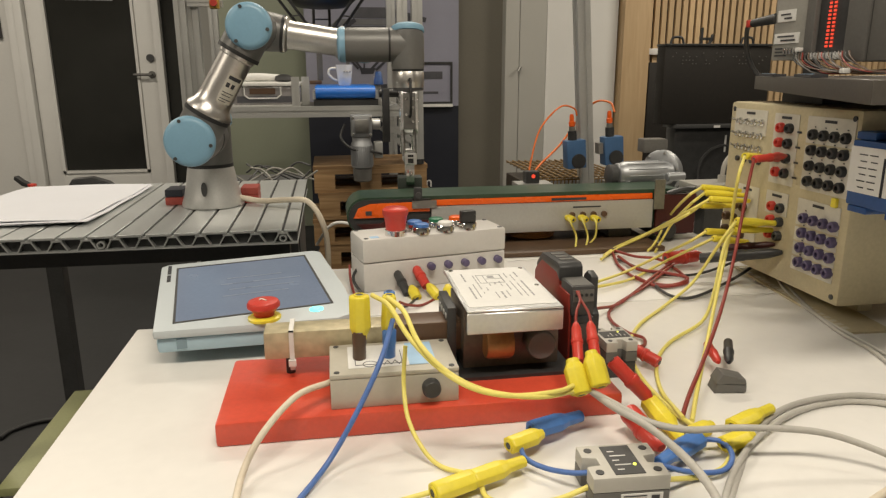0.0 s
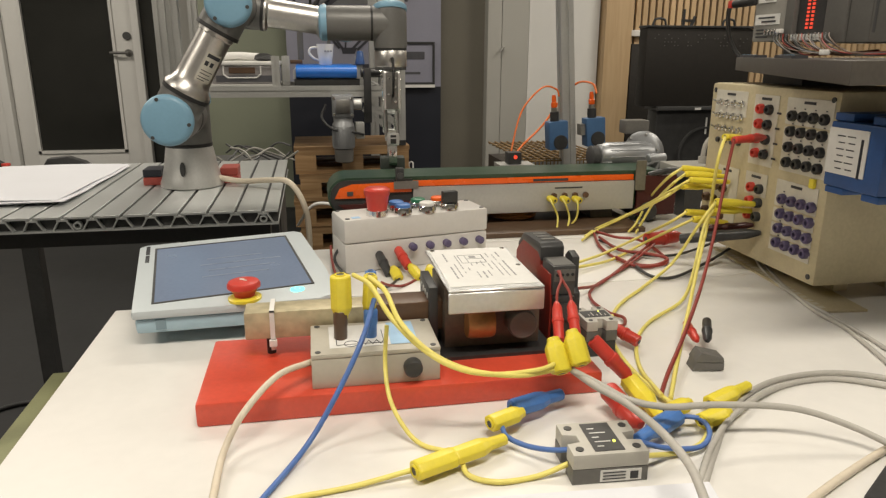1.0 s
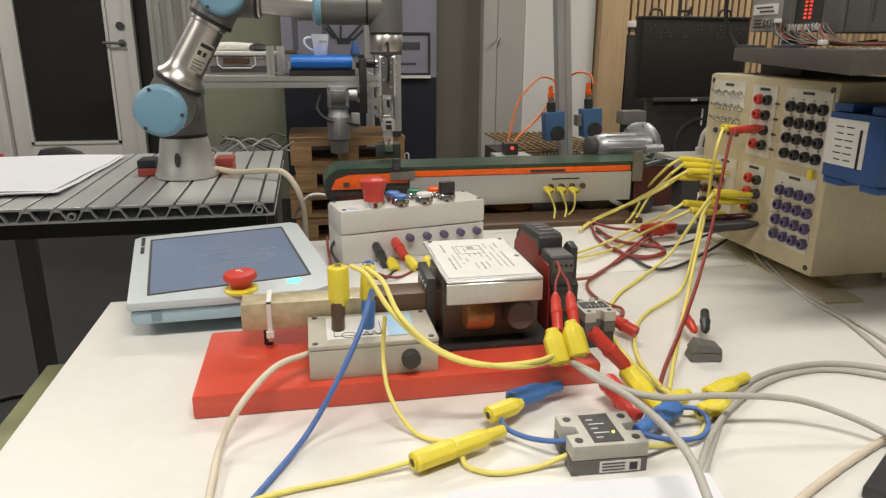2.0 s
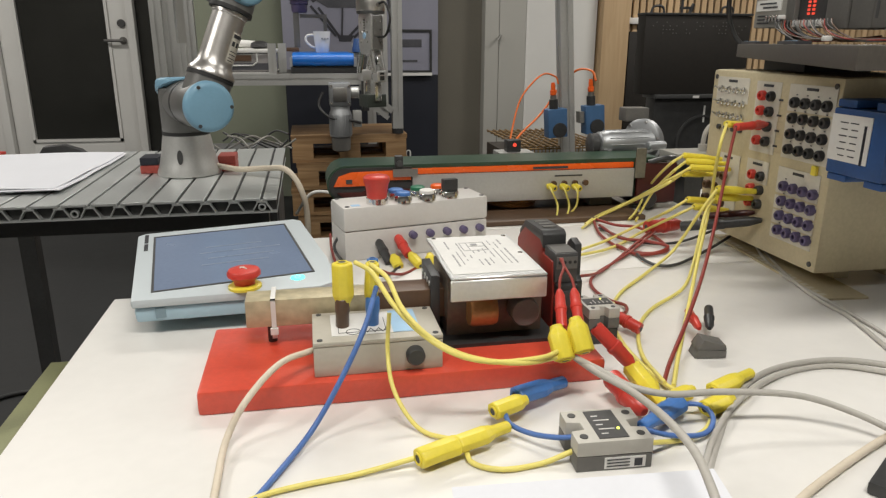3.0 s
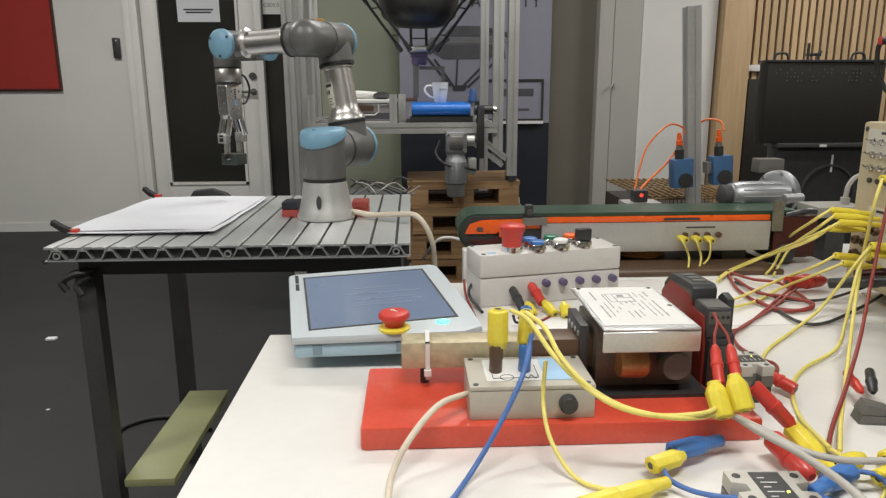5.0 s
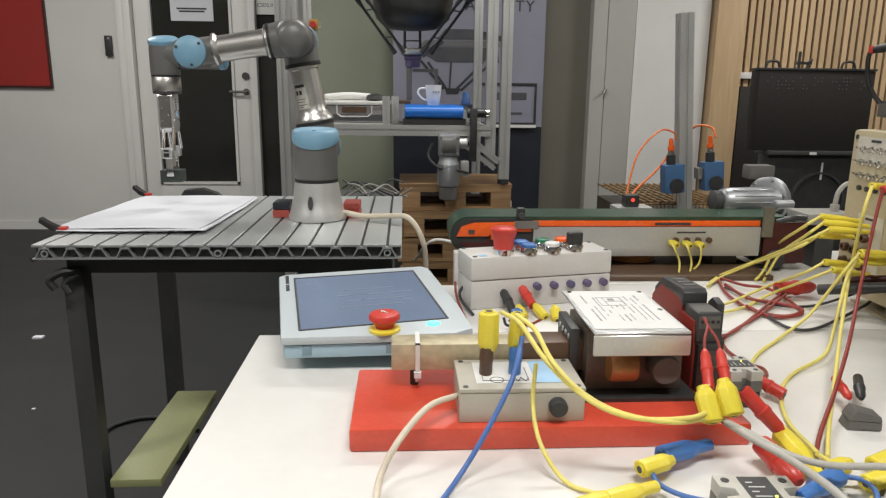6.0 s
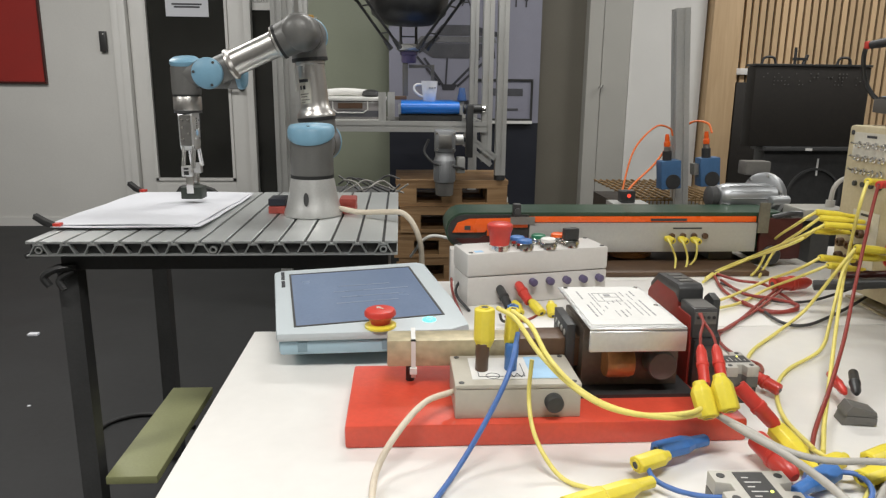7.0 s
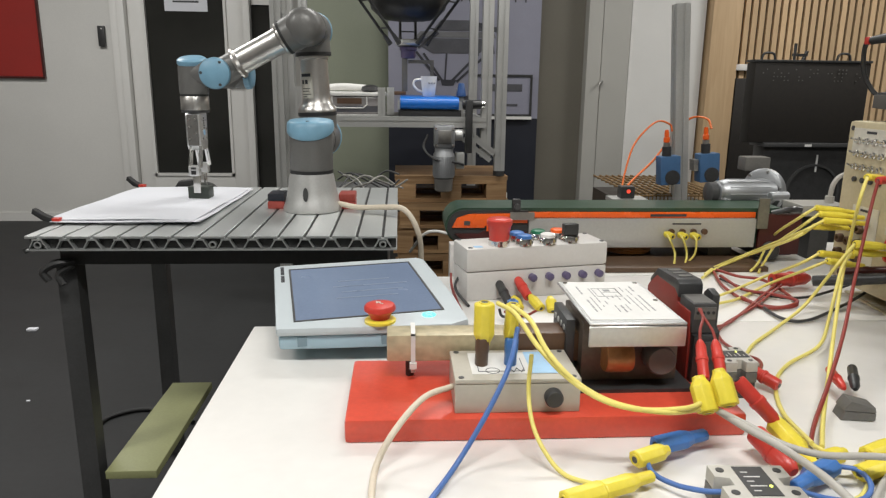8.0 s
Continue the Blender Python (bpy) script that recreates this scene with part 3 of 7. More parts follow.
    # wrist 2: upright cylinder with a slanted cap on top
    bm = lathe(bmesh.new(), sc([(0.0315, -0.046), (0.0325, -0.04), (0.0325, 0.012), (0.030, 0.028)]), seg=40)
    lathe(bm, sc([(0.0325, -0.034), (0.0325, 0.0)]), AY, 40)
    w2 = link["wrist_2"] = piece("wrist_2", bm, M["robot_grey"], r, "dark grey wrist housing")
    piece("cap", lathe(bmesh.new(), sc([(0.032, 0), (0.0335, 0.003), (0.0325, 0.010), (0.027, 0.014), (0.003, 0.015)]), Matrix.Translation((0, 0, S * 0.022)) @ Matrix.Rotation(radians(-14), 4, "Y"), 40), M["robot_blue"], w2, "pale blue cap")
    piece("seam_ring", lathe(bmesh.new(), sc([(0.0315, -0.050), (0.0315, -0.046)]), seg=40), M["rubber"], w2)
    piece("tool_flange", lathe(bmesh.new(), sc([(0.0305, -0.0819), (0.0315, -0.080), (0.0315, -0.052), (0.030, -0.050)]), seg=40), M["silver"], w2, "silver tool flange")

    # gripper, hung from the flange: wide along x
    bm = bmesh.new()
    prism(bm, [(-0.024, 0), (0.024, 0), (0.030, -0.012), (0.028, -0.085), (0.020, -0.098), (-0.020, -0.098), (-0.028, -0.085), (-0.030, -0.012)], 0.036, pose(0, 0.018, 0, 90), bevel=0.004)
    gr = link["gripper"] = piece("gripper", bm, M["alu_cover"], r, "silver two-finger gripper")
    piece("mount", lathe(bmesh.new(), [(0.033, -0.006), (0.033, 0.0)], seg=32), M["dark"], gr)
    for s in (-1, 1):
        for k in range(3):
            for y in (-0.0175, 0.0175):
                piece("screw", rod(bmesh.new(), (s * 0.015, y, -0.025 - 0.022 * k), (s * 0.015, y * 1.115, -0.025 - 0.022 * k), 0.003, seg=10), M["chrome"], gr)
    for s in (-1, 1):
        plate = piece("side_plate", cube(min(s * 0.0285, s * 0.0315), max(s * 0.0285, s * 0.0315), -0.013, 0.013, -0.086, -0.010, bevel=0.001), M["clip_grey"], gr, "dark metal side plate")
        for y, z in ((-0.007, -0.022), (0.007, -0.022), (0.007, -0.04), (-0.007, -0.055), (0.007, -0.07)):
            piece("plate_screw", rod(bmesh.new(), (s * 0.0315, y, z), (s * 0.033, y, z), 0.0026, seg=8), M["chrome"], plate)
    piece("cable_socket", rod(bmesh.new(), (0.022, 0, 0.014), (0.040, 0, 0.014), 0.006, seg=12), M["steel"], gr)
    for k in range(5):
        piece("lettering_bar", cube(-0.003, 0.003, -0.0192, -0.018, -0.046 + k * 0.006, -0.042 + k * 0.006), M["clip_grey"], gr)
    piece("badge", lathe(bmesh.new(), [(0.007, 0), (0.007, 0.0012)], Matrix.Translation((0, -0.018, -0.055)) @ pose(0, 0, 0, 90), 20), M["pale_blue"], gr, "small blue round mark")
    for s in (-1, 1):
        bm = bmesh.new()
        for x0, x1 in ((0.012, 0.030), (0.024, 0.042)):
            for y in (-0.014, 0.010):
                rod(bm, (s * x0, y, -0.088), (s * x1, y, -0.140), 0.0035, seg=8)
        fg = piece("finger", bm, M["chrome"], gr, "bare metal finger linkage")
        bm = cube(min(s * 0.024, s * 0.046), max(s * 0.024, s * 0.046), -0.013, 0.013, -0.160, -0.134, bevel=0.003)
        blk = piece("finger_block", bm, M["alu_cover"], fg, "slotted metal finger block")
        for z0, z1 in ((-0.156, -0.146), (-0.143, -0.138)):
            piece("slot", cube(min(s * 0.0455, s * 0.0466), max(s * 0.0455, s * 0.0466), -0.006, 0.006, z0, z1), M["rubber"], fg, "dark slot")
        bm = bmesh.new()
        box(bm, min(s * 0.022, s * 0.028), max(s * 0.022, s * 0.028), -0.009, 0.009, -0.205, -0.158, bevel=0.002)
        piece("fingertip", bm, M["chrome"], fg)
    bm = sweep(bmesh.new(), [(0.030, 0, 0.014), (0.065, 0, 0.016), (0.085, 0, -0.018), (0.066, 0, -0.054), (0.030, 0, -0.058)], 0.0028, 8)
    piece("gripper_cable", bm, M["rubber"], gr, "black looped cable")
    return r, link


ROBOT, LINK = robot_arm()
held = solo("gripped_block", cube(-0.0215, 0.0215, -0.026, 0.026, -0.008, 0.022, bevel=0.002), M["block_green"], "dark green block held in the gripper fingers", "block", at=(0, 0, 0))

# time, turn of the base, lean of the upper arm, lean of the forearm
ARM = [(0.0, -92.8, 30.5, 98.5), (1.0, -92.8, 31, 98.3), (1.75, -94.5, 31.5, 97.8), (2.2, -92, 29.5, 92), (2.8, -76.5, 24.5, 79), (3.1, -57.8, 21.4, 79.6), (3.4, -36.5, 17, 80.5),
       (3.7, -16.5, 8, 83), (4.0, 4, 3.5, 84), (4.3, 29.5, 6, 84.5), (4.5, 41.5, 7.5, 87), (4.7, 51, 9, 90), (5.2, 74, 9, 92.5), (5.8, 93, 8, 95), (6.2, 92, 12, 103.6),
       (6.5, 91, 10.7, 106), (7.0, 88.1, 5, 114.5), (7.5, 87.2, 3, 118), (8.0, 87.6, 2.5, 118)]


def arm_poses(q, a, b):
    u = Vector((math.cos(radians(q)), math.sin(radians(q)), 0))
    f = Vector((-u.y, u.x, 0))
    z = Vector((0, 0, 1))
    d2 = math.sin(radians(a)) * f + math.cos(radians(a)) * z
    d3 = math.sin(radians(b)) * f + math.cos(radians(b)) * z
    sh = D1 * z
    up = sh + O1 * u
    el = up + A2 * d2 + O2 * u
    w1 = el + A3 * d3 + O3 * u
    w2 = w1 + D5 * f
    tip = w2 - D6 * z
    return {"shoulder": pose(*sh, 0, 0, q), "upper_arm": pose(*up, -a, 0, q), "forearm": pose(*el, -b, 0, q),
            "wrist_1": pose(*w1, 0, 0, q), "wrist_2": pose(*w2, 0, 0, q), "gripper": pose(*tip, 0, 0, q),
            "block": Matrix.Translation(BASE) @ pose(*tip, 0, 0, q) @ pose(0, 0, -0.212)}


def motions():
    rows = {}
    for t, q, a, b in ARM:
        for k, m in arm_poses(q, a, b).items():
            rows.setdefault(k, []).append((t, m))
    for k, ob in LINK.items():
        walk(ob, rows[k])
    walk(held, rows["block"])


# ---- things on the white table ----
def red_board():
    bm = cube(0.020, 0.434, 0.136, 0.293, TOP, TOP + 0.025, bevel=0.004)
    solo("red_board", bm, M["red_board"], "glossy red painted wooden mounting board on the table", "board")


red_board()
BT = TOP + 0.025


def teach_pendant():
    # origin at the lower left corner of the screen, on the front face
    m = Matrix.Translation((-0.060, 0.3687, 0.7885)) @ Matrix.Rotation(radians(10.1), 4, "Z") @ Matrix.Rotation(radians(-1.1), 4, "Y") @ Matrix.Rotation(radians(0.5), 4, "X")
    p = thing("teach_pendant", "grey-blue robot teach pendant with a large lit screen", "teach pendant", m=m)
    W, D, T = 0.196, 0.251, 0.031

    def slab(g, z0, z1, bevel):
        return prism(bmesh.new(), [(-0.026 + g, -0.022 + g), (0.08, -0.040 + g), (0.195, -0.058 + g), (0.222 - g, -0.045 + g), (0.228 - g, 0.06), (0.228 - g, 0.270 - g), (0.218 - g, 0.284 - g), (-0.016 + g, 0.286 - g), (-0.027 + g, 0.276 - g)], z1 - z0, Matrix.Translation((0, 0, z0)), bevel=bevel)

    part("rear_shell", slab(0.003, -T, -0.012, 0.005), M["pendant_side"], p, "pale blue rear shell", local=True)
    part("front_shell", slab(0.0, -0.0115, 0.0, 0.004), M["pendant"], p, "pale grey front shell", local=True)
    bm = bmesh.new()
    for a in ((-0.003, W + 0.003, -0.003, 0.0), (-0.003, W + 0.003, D, D + 0.004), (-0.003, 0.0, 0.0, D), (W, W + 0.003, 0.0, D)):
        box(bm, a[0], a[1], a[2], a[3], -0.0005, 0.0012)
    part("screen_bezel", bm, M["dark"], p, local=True)
    part("screen", cube(0.0, W, 0.0, D, -0.0005, 0.0006), M["screen"], p, "pale blue lit screen", local=True)
    for k in range(4):
        part("screen_text", cube(0.06 + 0.01 * (k % 2), 0.15 + 0.012 * (k % 3), 0.08 + k * 0.028, 0.084 + k * 0.028, 0.0007, 0.0009), M["screen_line"], p, "faint lines on the screen", local=True)
    at = Matrix.Translation((0.107, -0.027, 0))
    prof = [(0.0125, 0.004), (0.013, 0.008), (0.0165, 0.013), (0.0205, 0.0165), (0.0205, 0.0205), (0.0185, 0.0235), (0.012, 0.0250), (0.002, 0.0254)]
    e = part("emergency_stop", lathe(bmesh.new(), prof, at, 32), M["red"], p, "red mushroom emergency stop", local=True)
    part("collar", lathe(bmesh.new(), [(0.0205, 0), (0.0205, 0.003), (0.017, 0.005)], at, 32), M["yellow"], e, "yellow collar", local=True)
    part("arrow_mark", prism(bmesh.new(), [(-0.001, -0.006), (0.001, -0.006), (0.001, 0.002), (0.004, 0.002), (0, 0.007), (-0.004, 0.002), (-0.001, 0.002)], 0.0006, at @ Matrix.Translation((0, 0, 0.0253)) @ Matrix.Rotation(radians(35), 4, "Z")), M["field"], e, local=True)
    pw = Matrix.Translation((0.174, -0.018, 0))
    b = part("power_button", lathe(bmesh.new(), [(0.0088, 0), (0.0088, 0.0012), (0.007, 0.0016)], pw, 28), M["led_green"], p, "green lit power button", local=True)
    part("power_ring", lathe(bmesh.new(), [(0.0042, 0.0016), (0.0042, 0.0021), (0.0032, 0.0021), (0.0032, 0.0016)], pw, 20, close=False), M["label"], b, local=True)
    for x in (0.0, 0.106):
        y = -0.0185 - 0.0175 * (x + 0.026) / 0.106
        part("clip_recess", cube(x, x + 0.012, y - 0.0025, y + 0.001, -0.026, -0.0135), M["clip_blue"], p, "recessed side clip", local=True)
    for k in range(14):
        part("lettering_bar", cube(-0.016, -0.0105, 0.185 + k * 0.0062 + (0.004 if k > 5 else 0), 0.1893 + k * 0.0062 + (0.004 if k > 5 else 0), 0, 0.0005), M["print"], p, "unreadable dark side lettering", local=True)
    for x0, x1, y0, y1 in ((0.02, 0.19, 0.16, 0.19), (0.03, 0.05, 0.02, 0.04), (0.15, 0.17, 0.02, 0.04)):
        part("stand", cube(x0, x1, y0, y1, -0.0515, -T), M["dark"], p, "dark stand under the shell", local=True)


teach_pendant()


def grey_box():
    b = thing("sensor_box", "beige-grey plastic terminal box with a circuit label", "terminal box", (0.195, 0.185, BT))
    part("body", cube(0.1313, 0.2607, 0.1473, 0.2267, BT, 0.7968, bevel=0.0015), M["grey_box"], b)
    part("lid", cube(0.131, 0.261, 0.147, 0.227, 0.797, 0.802, bevel=0.0015), M["grey_box"], b)
    part("circuit_label", cube(0.150, 0.240, 0.160, 0.218, 0.8021, 0.8026), M["label"], b, "white label with a circuit diagram")
    part("blue_field", cube(0.212, 0.240, 0.160, 0.218, 0.8027, 0.8031), M["pale_blue"], b, "light blue printed field")
    bm = bmesh.new()
    for a in ((0.157, 0.205, 0.166, 0.1666), (0.157, 0.1576, 0.166, 0.185), (0.205, 0.2056, 0.166, 0.2), (0.157, 0.17, 0.2, 0.2006)):
        box(bm, a[0], a[1], a[2], a[3], 0.8027, 0.8031)
    lathe(bm, [(0.0075, 0.8027), (0.0075, 0.8030), (0.0067, 0.8030), (0.0067, 0.8027)], Matrix.Translation((0.172, 0.168, 0)), 20, close=False)
    for k in range(5):
        rod(bm, (0.186 + k * 0.004, 0.164 + (k % 2) * 0.01, 0.8029), (0.190 + k * 0.004, 0.164 + ((k + 1) % 2) * 0.01, 0.8027), 0.0004, seg=6)
    part("diagram", bm, M["print"], b)
    part("knob", lathe(bmesh.new(), [(0.0095, 0), (0.0095, 0.009), (0.008, 0.011)], Matrix.Translation((0.232, 0.148, 0.783)) @ pose(0, 0, 0, 90), 24), M["black"], b, "black round knob")
    for x, y in ((0.138, 0.153), (0.254, 0.153), (0.138, 0.221), (0.254, 0.221)):
        part("screw", lathe(bmesh.new(), [(0.003, 0.802), (0.003, 0.8026)], Matrix.Translation((x, y, 0)), 12), M["dark"], b)


grey_box()


def steel_bar():
    b = thing("sensor_rail", "worn square steel tube held with a white cable tie", "metal bar", (0.19, 0.25, BT))
    part("tube", cube(0.061, 0.20, 0.232, 0.266, 0.7875, 0.8185, bevel=0.002), M["worn"], b)
    part("sleeve", cube(0.2005, 0.285, 0.230, 0.268, 0.786, 0.8205, bevel=0.003), M["brown"], b, "dark brown sleeve")
    for x in (0.087, 0.26):
        part("peg", rod(bmesh.new(), (x, 0.248, BT), (x, 0.248, 0.7875), 0.005, seg=14), M["black"], b, "black mounting peg")
    bm = bmesh.new()
    box(bm, 0.088, 0.093, 0.2295, 0.2685, 0.785, 0.7874)
    box(bm, 0.088, 0.093, 0.2295, 0.2685, 0.8186, 0.821)
    box(bm, 0.088, 0.093, 0.2295, 0.2319, 0.775, 0.821)
    box(bm, 0.088, 0.093, 0.2661, 0.2685, 0.785, 0.821)
    box(bm, 0.0865, 0.0945, 0.227, 0.2318, 0.780, 0.787)
    part("cable_tie", bm, M["label"], b, "white plastic cable tie")


steel_bar()


def power_supply():
    b = thing("power_supply", "open-frame transformer power supply under a bent aluminium cover", "power supply", (0.33, 0.25, BT))
    x0, x1, y0, y1 = 0.275, 0.392, 0.178, 0.335
    part("base_plate", cube(0.27, 0.40, 0.19, 0.335, BT, BT + 0.004), M["black"], b)
    bm = cube(x0, x1 - 0.012, y0, y1, 0.847, 0.850, bevel=0.001, seg=1)
    box(bm, x0, x1 - 0.012, y0, y0 + 0.003, 0.823, 0.8465, bevel=0.001, seg=1)
    part("cover", bm, M["alu_cover"], b, "bent aluminium cover plate")
    part("label", cube(x0 + 0.004, x1 - 0.016, y0 + 0.010, y1 - 0.004, 0.8502, 0.8506), M["label"], b, "white printed label")
    rnd = random.Random(3)
    for k in range(11):
        xa = x0 + 0.017 + k * 0.0066
        ya = y0 + 0.034 + (0.02 if k % 4 == 3 else 0) + rnd.random() * 0.01
        while ya < y1 - 0.03:
            w = 0.004 + rnd.random() * 0.010
            if not (2 < k < 7 and y0 + 0.09 < ya < y0 + 0.125) and rnd.random() < 0.8:
                part("printed_line", cube(xa, xa + 0.0011 + 0.0007 * (k % 5 == 0), ya, ya + w, 0.8507, 0.8509), M["faint_print"], b)
            ya += w + 0.0022
    bm = bmesh.new()
    for a in ((0.034, 0.064, 0.092, 0.0928), (0.034, 0.064, 0.124, 0.1248), (0.034, 0.0348, 0.0928, 0.124), (0.0632, 0.064, 0.0928, 0.124), (0.042, 0.0428, 0.0928, 0.124), (0.042, 0.0632, 0.108, 0.1088), (0.047, 0.055, 0.112, 0.120)):
        box(bm, x0 + a[0], x0 + a[1], y0 + a[2], y0 + a[3], 0.8507, 0.8509)
    part("printed_table", bm, M["faint_print"], b, "printed connection diagram")
    part("core", cube(0.278, 0.388, 0.215, 0.30, BT + 0.0041, 0.838, bevel=0.002), M["acrylic"], b, "dark laminated core")
    bm = lathe(bmesh.new(), [(0.017, 0), (0.0185, 0.004), (0.0185, 0.026), (0.017, 0.03)], Matrix.Translation((0.300, 0.205, 0.803)) @ AX, 28)
    part("coil", bm, M["copper"], b, "copper wound coil")
    part("capacitor", lathe(bmesh.new(), [(0.016, 0), (0.0165, 0.002), (0.0165, 0.02), (0.015, 0.022)], Matrix.Translation((0.362, 0.214, 0.800)) @ pose(0, 0, 0, 90), 28), M["clip_grey"], b, "dark round capacitor")
    bm = bmesh.new()
    box(bm, 0.262, 0.272, 0.225, 0.29, BT, 0.838, bevel=0.001)
    part("side_bracket", bm, M["black"], b, "black drilled side bracket")
    for k in range(4):
        part("bracket_hole", lathe(bmesh.new(), [(0.0035, 0), (0.0035, 0.001)], Matrix.Translation((0.262, 0.235 + k * 0.014, 0.826)) @ Matrix.Rotation(radians(-90), 4, "Y"), 12), M["alu"], b)
    for x, y in ((x0 + 0.008, y0 + 0.148), (x1 - 0.02, y0 + 0.148), (x1 - 0.02, y0 + 0.075)):
        part("screw", lathe(bmesh.new(), [(0.003, 0.8501), (0.0028, 0.8515)], Matrix.Translation((x, y, 0)), 12), M["chrome"], b)


power_supply()


def relay_module():
    b = thing("relay_module", "dark red and black DIN rail relay module", "relay", (0.41, 0.27, BT))
    side = Matrix(((0, 0, 1, 0.402), (1, 0, 0, 0), (0, 1, 0, 0), (0, 0, 0, 1)))
    out = [(0.222, BT), (0.36, BT), (0.36, 0.838), (0.335, 0.864), (0.264, 0.864), (0.261, 0.846), (0.226, 0.846), (0.222, 0.812)]
    part("housing", prism(bmesh.new(), out, 0.027, side, bevel=0.0015), M["relay_red"], b, "dark red plastic housing")
    top = part("upper_cover", prism(bmesh.new(), [(0.258, 0.852), (0.259, 0.869), (0.266, 0.873), (0.328, 0.870), (0.350, 0.852), (0.350, 0.846), (0.33, 0.860), (0.27, 0.860)], 0.0295, Matrix.Translation((-0.001, 0, 0)) @ side, bevel=0.002), M["black"], b, "black top cover")
    for k in range(3):
        part("ridge", cube(0.408, 0.424, 0.276 + k * 0.016, 0.283 + k * 0.016, 0.8700 - k * 0.0006, 0.8736 - k * 0.0009), M["clip_grey"], top, "grey moulded ridge")
    tb = part("terminal_block", cube(0.4035, 0.4305, 0.2195, 0.2575, 0.8222, 0.857, bevel=0.0015), M["dark"], b, "dark grey screw terminal block")
    part("marking_strip", cube(0.405, 0.4292, 0.222, 0.255, 0.8571, 0.8577), M["clip_grey"], tb)
    part("hole_strip", cube(0.405, 0.4294, 0.2182, 0.2194, 0.839, 0.853), M["clip_grey"], tb)
    for k in range(4):
        part("terminal_hole", rod(bmesh.new(), (0.4083 + k * 0.006, 0.2183, 0.847), (0.4083 + k * 0.006, 0.2174, 0.847), 0.0019, seg=10), M["rubber"], tb)
    lb = part("lower_block", cube(0.4045, 0.4295, 0.213, 0.25, BT, 0.8215, bevel=0.002), M["black"], b)
    part("moulded_step", cube(0.4065, 0.4275, 0.210, 0.2128, 0.795, 0.815, bevel=0.001), M["dark"], lb)
    latch = prism(bmesh.new(), [(0.228, 0.795), (0.25, 0.790), (0.262, 0.80), (0.262, 0.858), (0.252, 0.866), (0.236, 0.862), (0.236, 0.825), (0.228, 0.82)], 0.0085, Matrix(((0, 0, 1, 0.4325), (1, 0, 0, 0), (0, 1, 0, 0), (0, 0, 0, 1))), bevel=0.0015)
    part("side_latch", latch, M["black"], b, "black side latch")


relay_module()


def white_control_box():
    b = thing("pushbutton_box", "off-white plastic push-button control box", "control box", (0.31, 0.69, TOP))
    part("body", cube(0.184, 0.440, 0.655, 0.735, TOP, 0.7895, bevel=0.004), M["white_box"], b)
    part("lid", cube(0.1835, 0.4405, 0.6545, 0.7355, 0.790, 0.830, bevel=0.005), M["white_box"], b)
    for x, y in ((0.192, 0.663), (0.432, 0.663), (0.192, 0.727), (0.432, 0.727)):
        part("screw", lathe(bmesh.new(), [(0.004, 0.830), (0.004, 0.8308)], Matrix.Translation((x, y, 0)), 12), M["dark"], b)
    part("badge", cube(0.200, 0.214, 0.662, 0.674, 0.8301, 0.8306), M["pale_blue"], b)
    e = part("emergency_stop", lathe(bmesh.new(), [(0.0165, 0.840), (0.0175, 0.852), (0.0195, 0.862), (0.0215, 0.866), (0.0215, 0.873), (0.018, 0.876), (0.003, 0.877)], Matrix.Translation((0.246, 0.674, 0)), 32), M["red"], b, "red emergency stop button")
    part("bezel", lathe(bmesh.new(), [(0.018, 0.830), (0.018, 0.839), (0.0165, 0.840)], Matrix.Translation((0.246, 0.674, 0)), 32), M["chrome"], e, "chrome bezel")
    for x, col, lab, y, h in ((0.286, "blue", "blue push button", 0.694, 0), (0.289, "label", "white push button", 0.668, 0), (0.328, "green", "green push button", 0.700, 0), (0.332, "label", "white push button", 0.668, 0), (0.366, "orange", "orange push button", 0.702, 0)):
        k = part("push_button", lathe(bmesh.new(), [(0.0125, 0.841), (0.0125, 0.846), (0.010, 0.8475)], Matrix.Translation((x, y, 0)), 28), M[col if not (col == "label" and x < 0.3) else "blue"], b, lab)
        part("bezel", lathe(bmesh.new(), [(0.0155, 0.830), (0.0155, 0.839), (0.014, 0.8415)], Matrix.Translation((x, y, 0)), 28), M["chrome"], k, "chrome bezel")
    k = part("selector_knob", cube(0.362, 0.388, 0.664, 0.678, 0.842, 0.862, bevel=0.002), M["black"], b, "black selector knob")
    part("bezel", lathe(bmesh.new(), [(0.0155, 0.830), (0.0155, 0.839), (0.014, 0.8415)], Matrix.Translation((0.375, 0.671, 0)), 28), M["chrome"], k, "chrome bezel")
    for k in range(5):
        x = 0.30 + k * 0.031
        part("socket", lathe(bmesh.new(), [(0.0065, 0), (0.0065, 0.010), (0.004, 0.012)], Matrix.Translation((x, 0.655, 0.776)) @ pose(0, 0, 0, 90), 20), M["purple"], b, "purple banana socket")
    b.matrix_world = Matrix.Translation((0.186, 0.598, 0)) @ Matrix.Rotation(radians(12.3), 4, "Z") @ Matrix.Translation((-0.184, -0.655, 0)) @ WM[b]


white_control_box()


